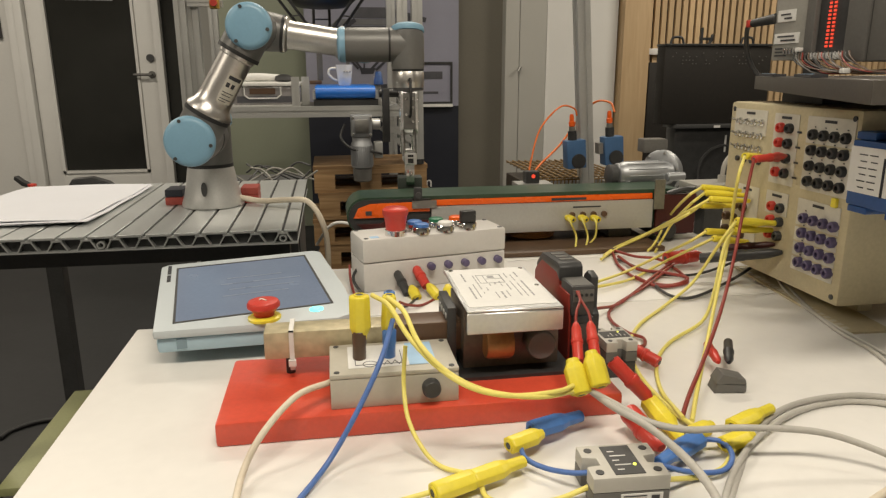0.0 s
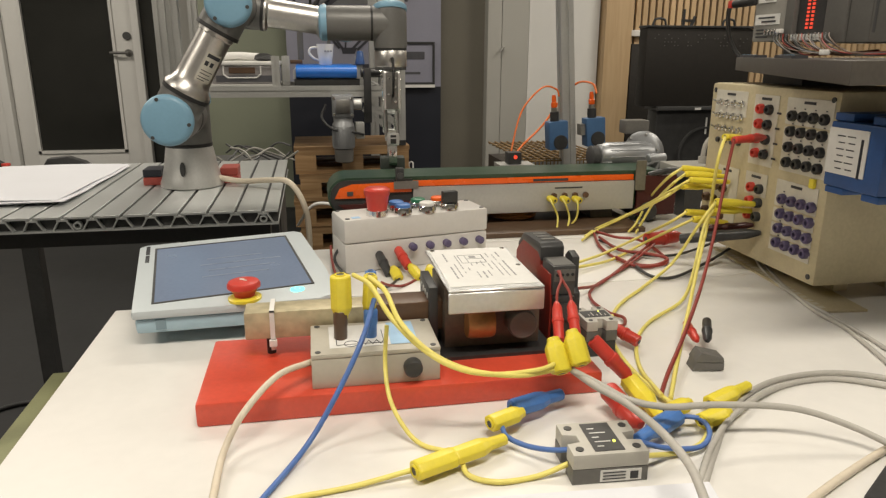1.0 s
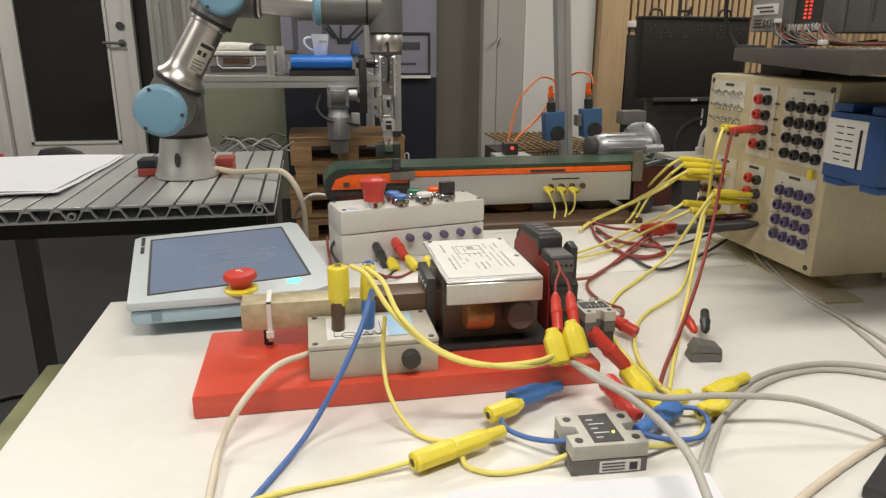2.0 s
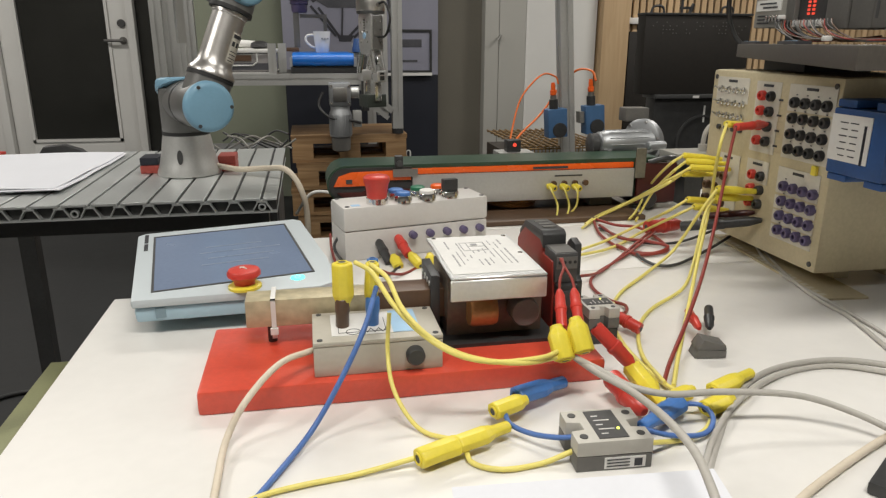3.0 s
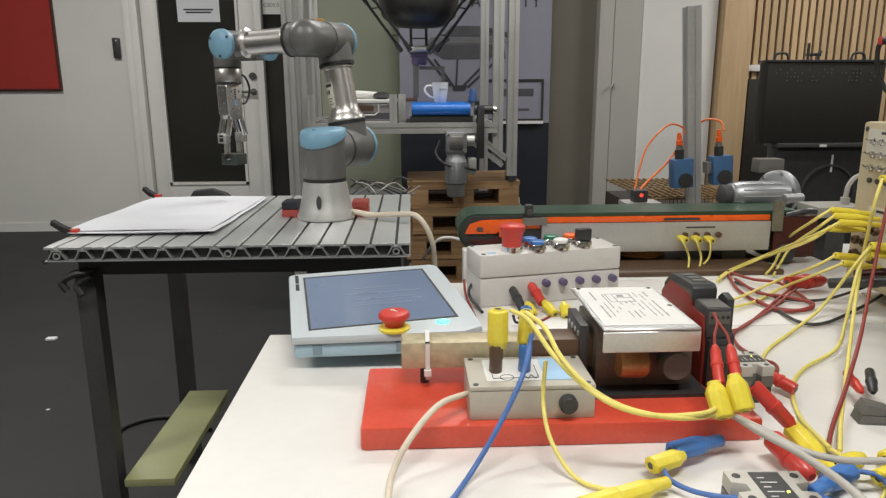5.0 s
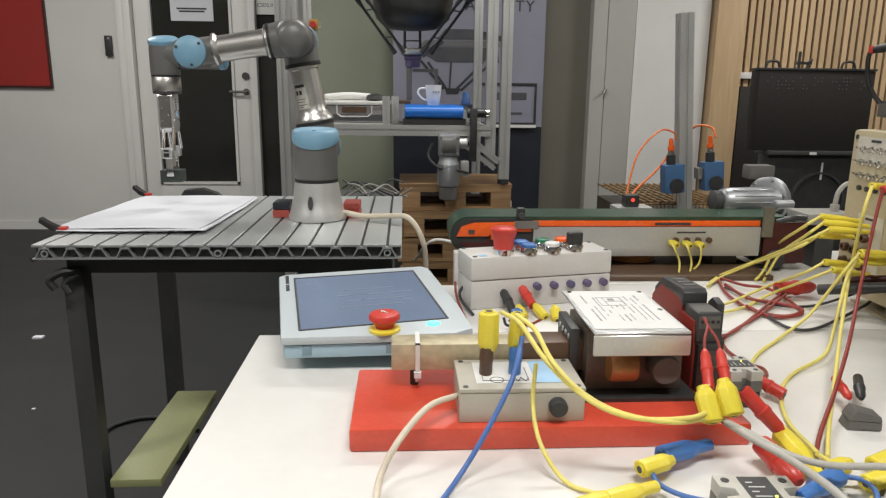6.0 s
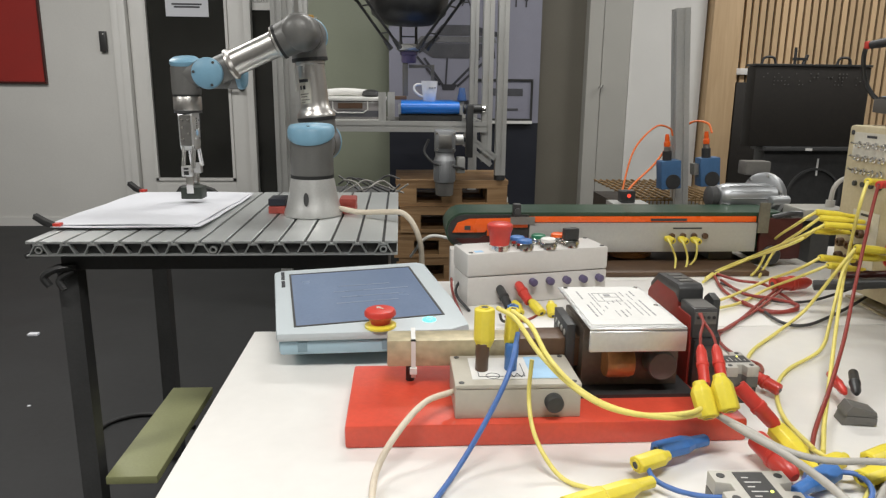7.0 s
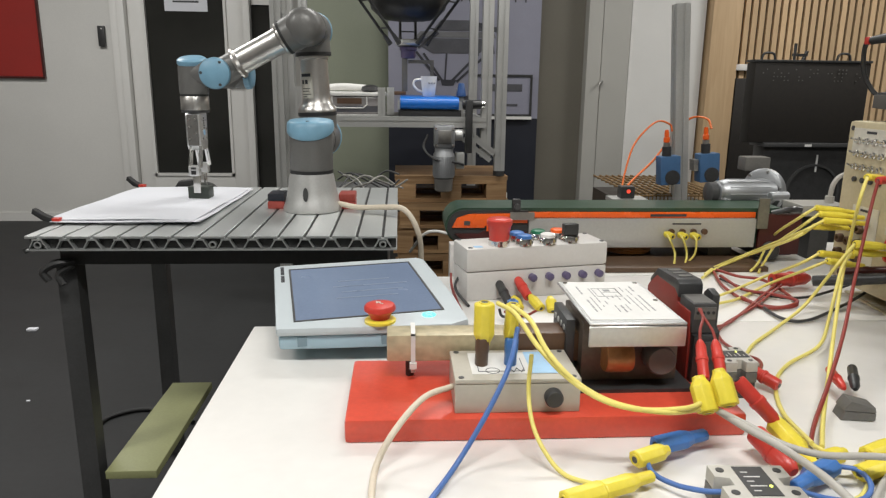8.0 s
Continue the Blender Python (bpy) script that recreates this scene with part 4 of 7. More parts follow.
def control_panel():
    X, Y0, Y1, Z0, Z1 = 0.84, 0.330, 0.642, 0.762, 1.037
    b = thing("trainer_panel", "cream plastic training panel with switches and banana sockets", "control panel", (X + 0.1, 0.49, Z0))
    part("housing", cube(X, X + 0.20, Y0, Y1, Z0, Z1, bevel=0.006), M["cream"], b)
    for y0, y1, z0, z1 in ((0.535, 0.625, 0.985, 1.026), (0.455, 0.515, 0.915, 1.024), (0.338, 0.436, 0.985, 1.024), (0.338, 0.436, 0.916, 0.981), (0.535, 0.60, 0.80, 0.900), (0.46, 0.515, 0.866, 0.902), (0.345, 0.436, 0.862, 0.902), (0.345, 0.436, 0.838, 0.858), (0.345, 0.436, 0.815, 0.835), (0.345, 0.436, 0.792, 0.812)):
        part("label_field", cube(X - 0.0012, X - 0.0002, y0, y1, z0, z1), M["field"], b, "white label field")
        part("printed_line", cube(X - 0.0018, X - 0.0013, (y0 + y1) / 2 - 0.012, (y0 + y1) / 2 + 0.012, z1 - 0.008, z1 - 0.004), M["print"], b)

    def socket(y, z, col):
        part("socket", lathe(bmesh.new(), [(0.0078, 0), (0.0078, 0.007), (0.0065, 0.009), (0.0035, 0.009), (0.0035, 0.004)], Matrix.Translation((X, y, z)) @ Matrix.Rotation(radians(-90), 4, "Y"), 20), M[col], b)

    def toggle(y, z):
        t = part("toggle_switch", lathe(bmesh.new(), [(0.0055, 0), (0.0055, 0.004), (0.004, 0.005), (0.004, 0.009)], Matrix.Translation((X, y, z)) @ Matrix.Rotation(radians(-90), 4, "Y"), 16), M["chrome"], b, "chrome toggle switch")
        part("lever", rod(bmesh.new(), (X - 0.008, y, z), (X - 0.017, y, z + 0.004), 0.0014, 0.0021, seg=8), M["chrome"], t)

    for r in range(4):
        for c in range(4):
            if r < 3:
                toggle(0.6065 - c * 0.0205, 1.006 - r * 0.0215)
            else:
                part("switch_nut", lathe(bmesh.new(), [(0.0045, 0), (0.0045, 0.004)], Matrix.Translation((X, 0.6065 - c * 0.0205, 0.942)) @ Matrix.Rotation(radians(-90), 4, "Y"), 8), M["dark"], b)
            socket(0.418 - c * 0.0222, 0.998 - r * 0.0227, "black")
            socket(0.416 - c * 0.0212, 0.8745 - r * 0.0227, "purple")
        socket(0.495, 1.0025 - r * 0.023, "red")
        socket(0.4735, 1.0025 - r * 0.023, "black")
    for r in range(3):
        socket(0.495, 0.8785 - r * 0.0225, "red")
        socket(0.4735, 0.8785 - r * 0.0225, "black")
        for c in range(3):
            socket(0.62 - c * 0.024, 0.862 - r * 0.024, "brown")
    for r in range(4):
        part("tape_strip", cube(X - 0.0008, X - 0.0003, 0.338, 0.515, 0.9845 - r * 0.0227, 0.9885 - r * 0.0227), M["cream"], b, "cream strip between labels")
        part("printed_line", cube(X - 0.0018, X - 0.0013, 0.447, 0.457, 0.997 - r * 0.023, 1.0000 - r * 0.023), M["print"], b)
        part("socket_mark", cube(X - 0.0018, X - 0.0013, 0.4145, 0.4175, 0.8845 - r * 0.0227, 0.8862 - r * 0.0227), M["print"], b)
        for q in range(4):
            part("socket_mark", cube(X - 0.0018, X - 0.0013, 0.4165 - q * 0.0222, 0.4195 - q * 0.0222, 1.0082 - r * 0.0227, 1.0098 - r * 0.0227), M["print"], b)
    for y in (Y0 + 0.012, Y1 - 0.012):
        for z in (Z0 + 0.012, Z1 - 0.012):
            part("screw", lathe(bmesh.new(), [(0.004, 0), (0.004, 0.0015)], Matrix.Translation((X, y, z)) @ Matrix.Rotation(radians(-90), 4, "Y"), 12), M["dark"], b)
    part("fuse_holder", cube(X - 0.006, X - 0.0003, 0.352, 0.362, 0.901, 0.915, bevel=0.002), M["yellow"], b, "small yellow fuse holder")
    for fx, fy in ((X + 0.08, Y0 + 0.05), (X + 0.17, Y0 + 0.05), (X + 0.08, Y1 - 0.03), (X + 0.17, Y1 - 0.03)):
        part("foot", cube(fx - 0.012, fx + 0.012, fy - 0.012, fy + 0.012, TOP - 0.0009, Z0), M["cream"], b)
    for k in range(9):
        part("vent_slot", cube(X + 0.02, X + 0.16, Y0 + 0.03 + k * 0.031, Y0 + 0.036 + k * 0.031, Z1 - 0.0006, Z1 + 0.0006), M["brown"], b, "dark slot in the top")
    b.matrix_world = Matrix.Translation((0, 0.009, 0.004)) @ WM[b]
    q = thing("perforated_strip", "cream perforated strip lying under the training panel", "strip", (0.88, 0.45, TOP))
    part("strip", prism(bmesh.new(), [(0.833, 0.303), (0.900, 0.298), (0.935, 0.63), (0.868, 0.64)], 0.003, Matrix.Translation((0, 0, TOP))), M["cream"], q)
    for k in range(22):
        y = 0.315 + k * 0.0145
        part("hole", cube(0.838 + (y - 0.303) * 0.104, 0.846 + (y - 0.303) * 0.104, y, y + 0.008, TOP + 0.0031, TOP + 0.0034), M["field"], q)


control_panel()


def belt_conveyor():
    c = thing("belt_conveyor", "green belt conveyor with orange end plates and an aluminium side panel", "conveyor", (0.5, 0.92, TOP))
    y0, y1 = 0.865, 0.965
    zc, R = 0.815, 0.037
    xl, xr = 0.204, 0.858
    out = [(xl + R * math.sin(radians(180 + a)) * 1.0, zc + R * math.cos(radians(180 + a))) for a in range(0, 181, 15)]
    out += [(xr - R * math.sin(radians(180 + a)), zc - R * math.cos(radians(180 + a))) for a in range(0, 181, 15)]
    bm = prism(bmesh.new(), out, y1 - y0, Matrix(((1, 0, 0, 0), (0, 0, 1, y0), (0, 1, 0, 0), (0, 0, 0, 1))))
    part("belt", bm, M["belt_green"], c, "dark green belt")
    edge = Matrix(((1, 0, 0, 0), (0, 0, 1, y0 - 0.006), (0, 1, 0, 0), (0, 0, 0, 1)))
    rim = [(xl + (R - 0.004) * math.sin(radians(180 + a)), zc + (R - 0.004) * math.cos(radians(180 + a))) for a in range(0, 181, 15)]
    part("end_housing", prism(bmesh.new(), rim + [(0.334, zc + R - 0.004), (0.334, zc - R + 0.004)], 0.0055, edge), M["black"], c, "black end housing")
    top_out = [(xl - 0.024, zc - 0.002), (xl - 0.014, zc + 0.018), (xl + 0.01, zc + 0.026), (xl + 0.128, zc + 0.028), (xl + 0.128, zc + 0.008), (xl + 0.05, zc + 0.008), (xl + 0.04, zc - 0.002)]
    low_out = [(xl - 0.018, zc - 0.014), (xl + 0.03, zc - 0.014), (xl + 0.04, zc - 0.008), (xl + 0.128, zc - 0.010), (xl + 0.128, zc - 0.028), (xl, zc - 0.029)]
    front = Matrix(((1, 0, 0, 0), (0, 0, 1, y0 - 0.0105), (0, 1, 0, 0), (0, 0, 0, 1)))
    part("end_plate", prism(bmesh.new(), top_out, 0.004, front, bevel=0.001), M["orange"], c, "orange plastic end plate")
    part("end_plate", prism(bmesh.new(), low_out, 0.004, front, bevel=0.001), M["dark_red"], c, "dark red lower end plate")
    part("end_slot", cube(xl + 0.0, xl + 0.012, y0 - 0.0125, y0 - 0.0107, zc + 0.004, zc + 0.012), M["dark"], c)
    part("tension_screw", cube(xl + 0.045, xl + 0.068, y0 - 0.016, y0 - 0.0107, zc - 0.008, zc + 0.005, bevel=0.001), M["orange"], c)
    part("orange_guard", cube(0.335, 0.806, y0 - 0.006, y0 - 0.001, 0.833, 0.8445, bevel=0.001), M["orange"], c, "orange guard strip")
    part("guard_print", cube(0.585, 0.66, y0 - 0.0068, y0 - 0.0062, 0.8355, 0.8405), M["print"], c)
    part("side_panel", cube(0.335, 0.806, y0 - 0.012, y0 - 0.004, 0.772, 0.832, bevel=0.0015), M["alu"], c, "plain aluminium side panel")
    part("lower_beam", cube(0.335, 0.806, y0 - 0.0035, y1 - 0.01, 0.776, 0.798), M["dark"], c)
    for x in (0.42, 0.72):
        part("foot", cube(x, x + 0.05, y0 + 0.01, y1 - 0.01, TOP + 0.0105, 0.776), M["dark"], c)
    part("side_panel_rear", cube(0.335, 0.806, y1 + 0.002, y1 + 0.008, 0.78, 0.848), M["alu"], c)
    for k in range(4):
        part("socket", lathe(bmesh.new(), [(0.006, 0), (0.006, 0.006)], Matrix.Translation((0.628 + k * 0.023, y0 - 0.012, 0.806)) @ pose(0, 0, 0, 90), 14), M["brown"], c)
    part("label_bar", cube(0.63, 0.69, y0 - 0.0128, y0 - 0.0122, 0.820, 0.823), M["print"], c)
    part("stop_plate", cube(0.806, 0.828, y0 - 0.0165, y0 - 0.0128, 0.812, 0.874), M["stop_steel"], c, "bare metal stop plate")
    part("drive_cover", cube(0.8135, 0.903, y0 - 0.012, y0 - 0.002, 0.756, 0.842, bevel=0.003), M["dark_red"], c, "dark red drive cover")
    part("drive_box", cube(0.8135, 0.895, y0 - 0.0015, y1 + 0.01, 0.752, 0.776, bevel=0.003), M["black"], c)
    part("drive_roller", rod(bmesh.new(), (0.84, y0 - 0.02, 0.765), (0.84, y0 + 0.05, 0.765), 0.02, bevel=0.003), M["black"], c)
    s = part("photo_sensor", cube(0.300, 0.316, y0 - 0.02, y0 - 0.002, 0.846, 0.872, bevel=0.003), M["black"], c, "black light barrier sensor")
    part("sensor_lens", rod(bmesh.new(), (0.308, y0 - 0.02, 0.858), (0.308, y0 - 0.027, 0.858), 0.006), M["dark"], s)
    part("sensor_bracket", cube(0.296, 0.345, y0 - 0.0145, y0 - 0.0125, 0.83, 0.8455), M["steel"], s)
    turn = Matrix.Translation((0.792, 1.0, 0.864)) @ Matrix.Rotation(radians(2), 4, "Z") @ AX
    back = Matrix.Translation((0.772, 0.955, 0.864)) @ Matrix.Rotation(radians(28), 4, "Z") @ AX
    m = part("motor", lathe(bmesh.new(), [(0.020, -0.012), (0.0265, -0.008), (0.0265, 0.003), (0.029, 0.006), (0.029, 0.108), (0.026, 0.114), (0.026, 0.122)], turn, 40), M["motor_alu"], c, "bare aluminium drive motor")
    part("end_bell", lathe(bmesh.new(), [(0.016, -0.032), (0.0235, -0.028), (0.0235, -0.0125)], turn, 32), M["dark"], m, "dark rear cap")
    for k in range(5):
        a = radians(150 + k * 30)
        p = turn @ Vector((0.0295 * math.cos(a), 0.0295 * math.sin(a), 0.010))
        q = turn @ Vector((0.0295 * math.cos(a), 0.0295 * math.sin(a), 0.104))
        part("cooling_rib", rod(bmesh.new(), p, q, 0.0012, seg=6), M["motor_alu"], m)
    part("gearbox", lathe(bmesh.new(), [(0.044, 0.1425), (0.051, 0.146), (0.051, 0.160), (0.044, 0.172), (0.012, 0.184), (0.012, 0.20)], back, 40), M["motor_alu"], m, "round gearbox housing")
    for k in range(6):
        a = radians(k * 60 + 15)
        p = back @ Vector((0.046 * math.cos(a), 0.046 * math.sin(a), 0.140))
        q = back @ Vector((0.046 * math.cos(a), 0.046 * math.sin(a), 0.146))
        part("bolt", rod(bmesh.new(), p, q, 0.003, seg=8), M["steel"], m)
    part("terminal_stub", rod(bmesh.new(), (0.885, 0.957, 0.862), (0.930, 0.965, 0.862), 0.010, bevel=0.002), M["motor_alu"], m)
    part("terminal_box", cube(0.875, 0.935, 1.06, 1.10, 0.905, 0.937, bevel=0.004), M["clip_grey"], m, "grey terminal box")
    part("motor_bracket", cube(0.80, 0.84, 0.968, 1.03, 0.776, 0.839), M["dark"], m)


belt_conveyor()
solo("white_duct", cube(0.172, 0.199, 0.795, 0.825, 0.70, 0.793, bevel=0.002), M["white_box"], "white plastic duct end behind the control box", "duct")
solo("base_board", cube(0.22, 0.80, 0.775, 1.035, TOP, TOP + 0.010, bevel=0.002), M["brown_board"], "dark brown base board under the conveyor", "board")


# ---- background: cabinet, white panel, wood post, slats ----
def far_right():
    c = thing("tall_cabinet", "tall grey cabinet with a small lever handle", "cabinet", (1.6, 4.6, 0))
    part("body", cube(1.398, 1.50, 4.5, 5.0, 0, 2.95, bevel=0.004), M["cabinet"], c)
    part("door", cube(1.502, 1.698, 4.495, 4.52, 0.05, 2.9, bevel=0.003), M["cabinet"], c)
    bm = rod(bmesh.new(), (1.50, 4.5, 1.12), (1.50, 4.46, 1.12), 0.008)
    rod(bm, (1.505, 4.46, 1.135), (1.485, 4.46, 1.10), 0.008)
    part("handle", bm, M["steel"], c)
    w = thing("white_wall_panel", "white smooth tall wall panel", "panel", (2.05, 4.56, 0), kind="structure")
    part("panel", cube(1.70, 2.230, 4.5, 4.56, 0, 2.98), M["white_paint"], w)
    part("edge_strip", cube(1.70, 1.718, 4.494, 4.499, 0, 2.98), M["label"], w)
    part("shadow_gap", cube(2.231, 2.246, 4.53, 4.56, 0, 2.98), M["brown"], w)
    p = thing("wooden_post", "pale beech veneered wall end post", "post", (2.44, 4.5, 0), kind="structure")
    part("post", cube(2.247, 2.450, 4.42, 4.6, 0, 2.98, bevel=0.003), M["beech"], p)
    s = thing("slatted_wall", "vertical beech slats on dark felt", "wall panel", (3.5, 4.6, 0), kind="structure")
    part("felt", cube(2.451, 5.2, 4.56, 4.6, 0, 2.98), M["black"], s, "dark felt backing")
    first = None
    for k in range(48):
        x = 2.475 + k * 0.0545
        if first is None:
            first = part("slat", cube(x, x + 0.0365, 4.535, 4.559, 0.3, 2.97), M["beech"], s)
        else:
            ob = new("slat", first.data)
            ob.parent = s
            ob.location = (k * 0.0545, 0, 0)
            WM[ob] = WM[s]
    st = thing("power_strip", "white power strip with an orange switch", "power strip", (2.5, 4.3, 1.2))
    part("body", cube(2.46, 2.66, 4.50, 4.532, 1.215, 1.26, bevel=0.006), M["label"], st)
    part("switch", cube(2.45, 2.475, 4.49, 4.4995, 1.225, 1.25), M["orange"], st)


far_right()


def flight_case():
    c = thing("black_equipment_case", "black perforated equipment case with carrying handles", "equipment case", (2.45, 3.6, 0.79))
    part("body", cube(2.115, 2.79, 3.4, 3.5, 0.79, 1.235, bevel=0.006), M["black_mesh"], c)
    part("lid_edge", cube(2.11, 2.795, 3.395, 3.505, 1.236, 1.25, bevel=0.003), M["black"], c)
    for x in (2.195, 2.635):
        part("handle", sweep(bmesh.new(), [(x - 0.04, 3.42, 1.25), (x - 0.03, 3.42, 1.28), (x, 3.42, 1.288), (x + 0.03, 3.42, 1.28), (x + 0.04, 3.42, 1.25)], 0.007, 8), M["black"], c, "black carrying handle")
    bm = bmesh.new()
    rod(bm, (2.345, 3.42, 1.25), (2.345, 3.42, 1.34), 0.008)
    box(bm, 2.335, 2.415, 3.41, 3.43, 1.27, 1.285)
    rod(bm, (2.395, 3.42, 1.25), (2.415, 3.42, 1.30), 0.01)
    part("latch_stem", bm, M["black"], c)
    rnd = random.Random(5)
    for i in range(30):
        for j in range(4):
            if rnd.random() < (0.55 if 3 < i < 9 or 19 < i < 25 else 0.18):
                part("vent_hole", cube(2.14 + i * 0.021, 2.1455 + i * 0.021, 3.397, 3.3985, 1.135 + j * 0.020, 1.1405 + j * 0.020), M["clip_grey"], c)
    c.matrix_world = Matrix.Translation((-0.047, 0, 0)) @ WM[c]
    s = thing("speaker_cabinet", "black loudspeaker cabinet under the case", "loudspeaker", (2.45, 3.6, 0))
    part("body", cube(2.18, 2.83, 3.42, 3.54, 0.0, 0.765, bevel=0.005), M["black"], s)
    part("top_edge", cube(2.16, 2.85, 3.38, 3.55, 0.766, 0.789, bevel=0.002), M["dark"], s)
    part("ring", lathe(bmesh.new(), [(0.165, 0), (0.165, 0.012), (0.152, 0.012), (0.152, 0)], Matrix.Translation((2.50, 3.42, 0.50)) @ pose(0, 0, 0, 90), 40, close=False), M["dark"], s, "round speaker ring")
    part("tag", cube(2.50, 2.51, 3.41, 3.415, 0.62, 0.72), M["label"], s, "small white tag")
    part("tag", cube(2.40, 2.44, 3.375, 3.379, 0.768, 0.782), M["label"], s)
    k = thing("dark_shelf_unit", "dark low shelf unit beside the case", "shelf", (2.1, 4.0, 0))
    part("side", cube(2.463, 2.86, 4.43, 4.53, 0.0, 1.16, bevel=0.004), M["black_mesh"], k)
    

flight_case()


# ---- delta robot cell ----
def profile_bar(bm, p, q, w=0.05):
    """A slotted aluminium extrusion."""
    h = (Vector(q) - Vector(p)).length
    s, g, d = w / 2, w * 0.1, w * 0.12
    quarter = [(s, -s), (s, -g), (s - d, -g), (s - d, g), (s, g)]
    out = []
    for k in range(4):
        c, n = math.cos(k * math.pi / 2), math.sin(k * math.pi / 2)
        out += [(x * c - y * n, x * n + y * c) for x, y in quarter]
    return prism(bm, out, h, along(p, q))


def delta_cell():
    c = thing("delta_robot_cell", "aluminium profile frame holding a black delta robot", "robot cell", (0, 3.2, 0))
    for x, y, z in ((0.497, 2.93, 0.745), (0.566, 2.915, 0.68), (-0.493, 2.9, 0), (-0.445, 2.93, 0), (0.53, 3.9, 0), (-0.5, 3.9, 0)):
        part("post", profile_bar(bmesh.new(), (x, y, z), (x, y, 2.3)), M["alu"], c, "slotted aluminium post")
    for y, z in ((2.9, 0.915), (3.4, 0.915), (2.9, 2.32)):
        part("cross_beam", profile_bar(bmesh.new(), (-0.42, y, z), (0.49, y, z)), M["alu"], c)
    for x in (-0.44, 0.46):
        part("side_beam", profile_bar(bmesh.new(), (x, 2.94, 0.915), (x, 3.88, 0.915)), M["alu"], c)
    part("brace", profile_bar(bmesh.new(), (0.385, 2.9, 0.885), (0.54, 2.9, 0.765), 0.03), M["alu"], c)
    part("brace", profile_bar(bmesh.new(), (0.385, 2.9, 0.835), (0.52, 2.9, 0.73), 0.022), M["alu"], c)
    part("foot", rod(bmesh.new(), (0.566, 2.915, 0.6555), (0.566, 2.915, 0.68), 0.028), M["black"], c)
    cx, cy = 0.122, 3.3
    at = Matrix.Translation((cx, cy, 0))
    part("dome", lathe(bmesh.new(), [(0.06, 1.412), (0.118, 1.418), (0.150, 1.432), (0.192, 1.468), (0.205, 1.52), (0.215, 1.60), (0.225, 1.80)], at, 40), M["black"], c, "black rounded robot housing")
    for a in (214, -34, 90):
        u = Vector((math.cos(radians(a)), math.sin(radians(a)), 0))
        v = Vector((-u.y, u.x, 0))
        k = Vector((cx, cy, 1.562)) + u * 0.325
        e = Vector((cx, cy, 1.295)) + u * 0.084
        root = Vector((cx, cy, 1.625)) + u * 0.13
        d = (k - root).normalized()
        bm = bmesh.new()
        for s in (-1, 1):
            prism(bm, [(-0.028, 0), (0.028, 0), (0.016, (k - root).length), (-0.016, (k - root).length)], 0.016, Matrix.Translation(root + v * (0.022 * s - 0.008)) @ Matrix((d.cross(v), d, v)).transposed().to_4x4())
        arm = part("upper_link", bm, M["black"], c, "black forked upper link")
        part("elbow", rod(bmesh.new(), k - v * 0.05, k + v * 0.05, 0.022, seg=14, bevel=0.004), M["black"], arm)
        for s in (-1, 1):
            rd = part("rod", rod(bmesh.new(), k + s * v * 0.042, e + s * v * 0.042, 0.0075, seg=8), M["black"], arm, "thin black rod")
            part("rod_socket", rod(bmesh.new(), k + s * v * 0.042, k + s * v * 0.042 + (e - k) * 0.16, 0.014, 0.010, seg=10), M["dark"], rd)
            part("rod_socket", rod(bmesh.new(), e + s * v * 0.042, e + s * v * 0.042 + (k - e) * 0.16, 0.014, 0.010, seg=10), M["dark"], rd)
        for f in (0.25, 0.72):
            q = k + (e - k) * f
            part("spring_bar", rod(bmesh.new(), q - v * 0.042, q + v * 0.042, 0.004, seg=6), M["dark"], arm)
    part("moving_plate", lathe(bmesh.new(), [(0.035, 1.283), (0.062, 1.290), (0.068, 1.300), (0.064, 1.312), (0.03, 1.322)], at, 24), M["alu"], c, "pale metal moving plate")
    part("tool_body", lathe(bmesh.new(), [(0.034, 1.224), (0.040, 1.232), (0.040, 1.262), (0.046, 1.266), (0.046, 1.282)], at, 20), M["purple"], c, "dark blue tool body")
    part("tool_stem", cube(cx - 0.034, cx - 0.004, cy - 0.02, cy + 0.02, 1.055, 1.224, bevel=0.003), M["clip_grey"], c)
    bm = bmesh.new()
    profile_bar(bm, (cx + 0.0, cy, 1.208), (cx + 0.135, cy, 1.208), 0.018)
    profile_bar(bm, (cx + 0.126, cy, 1.199), (cx + 0.126, cy, 1.07), 0.018)
    part("tool_bracket", bm, M["clip_grey"], c)
    part("tool_block", cube(cx - 0.075, cx - 0.012, cy - 0.03, cy + 0.03, 1.035, 1.0545, bevel=0.004), M["brown"], c)
    part("blue_valve", rod(bmesh.new(), (0.405, 3.28, 1.03), (0.405, 3.28, 1.10), 0.026, 0.016, bevel=0.004), M["blue_deep"], c, "dark blue round valve")
    for x, y in ((-0.01, 2.9), (0.03, 3.1), (-0.40, 2.9), (-0.30, 3.1), (0.40, 3.3)):
        part("stub_post", profile_bar(bmesh.new(), (x, y, 0.938), (x, y, 1.075), 0.036), M["alu"], c)


delta_cell()


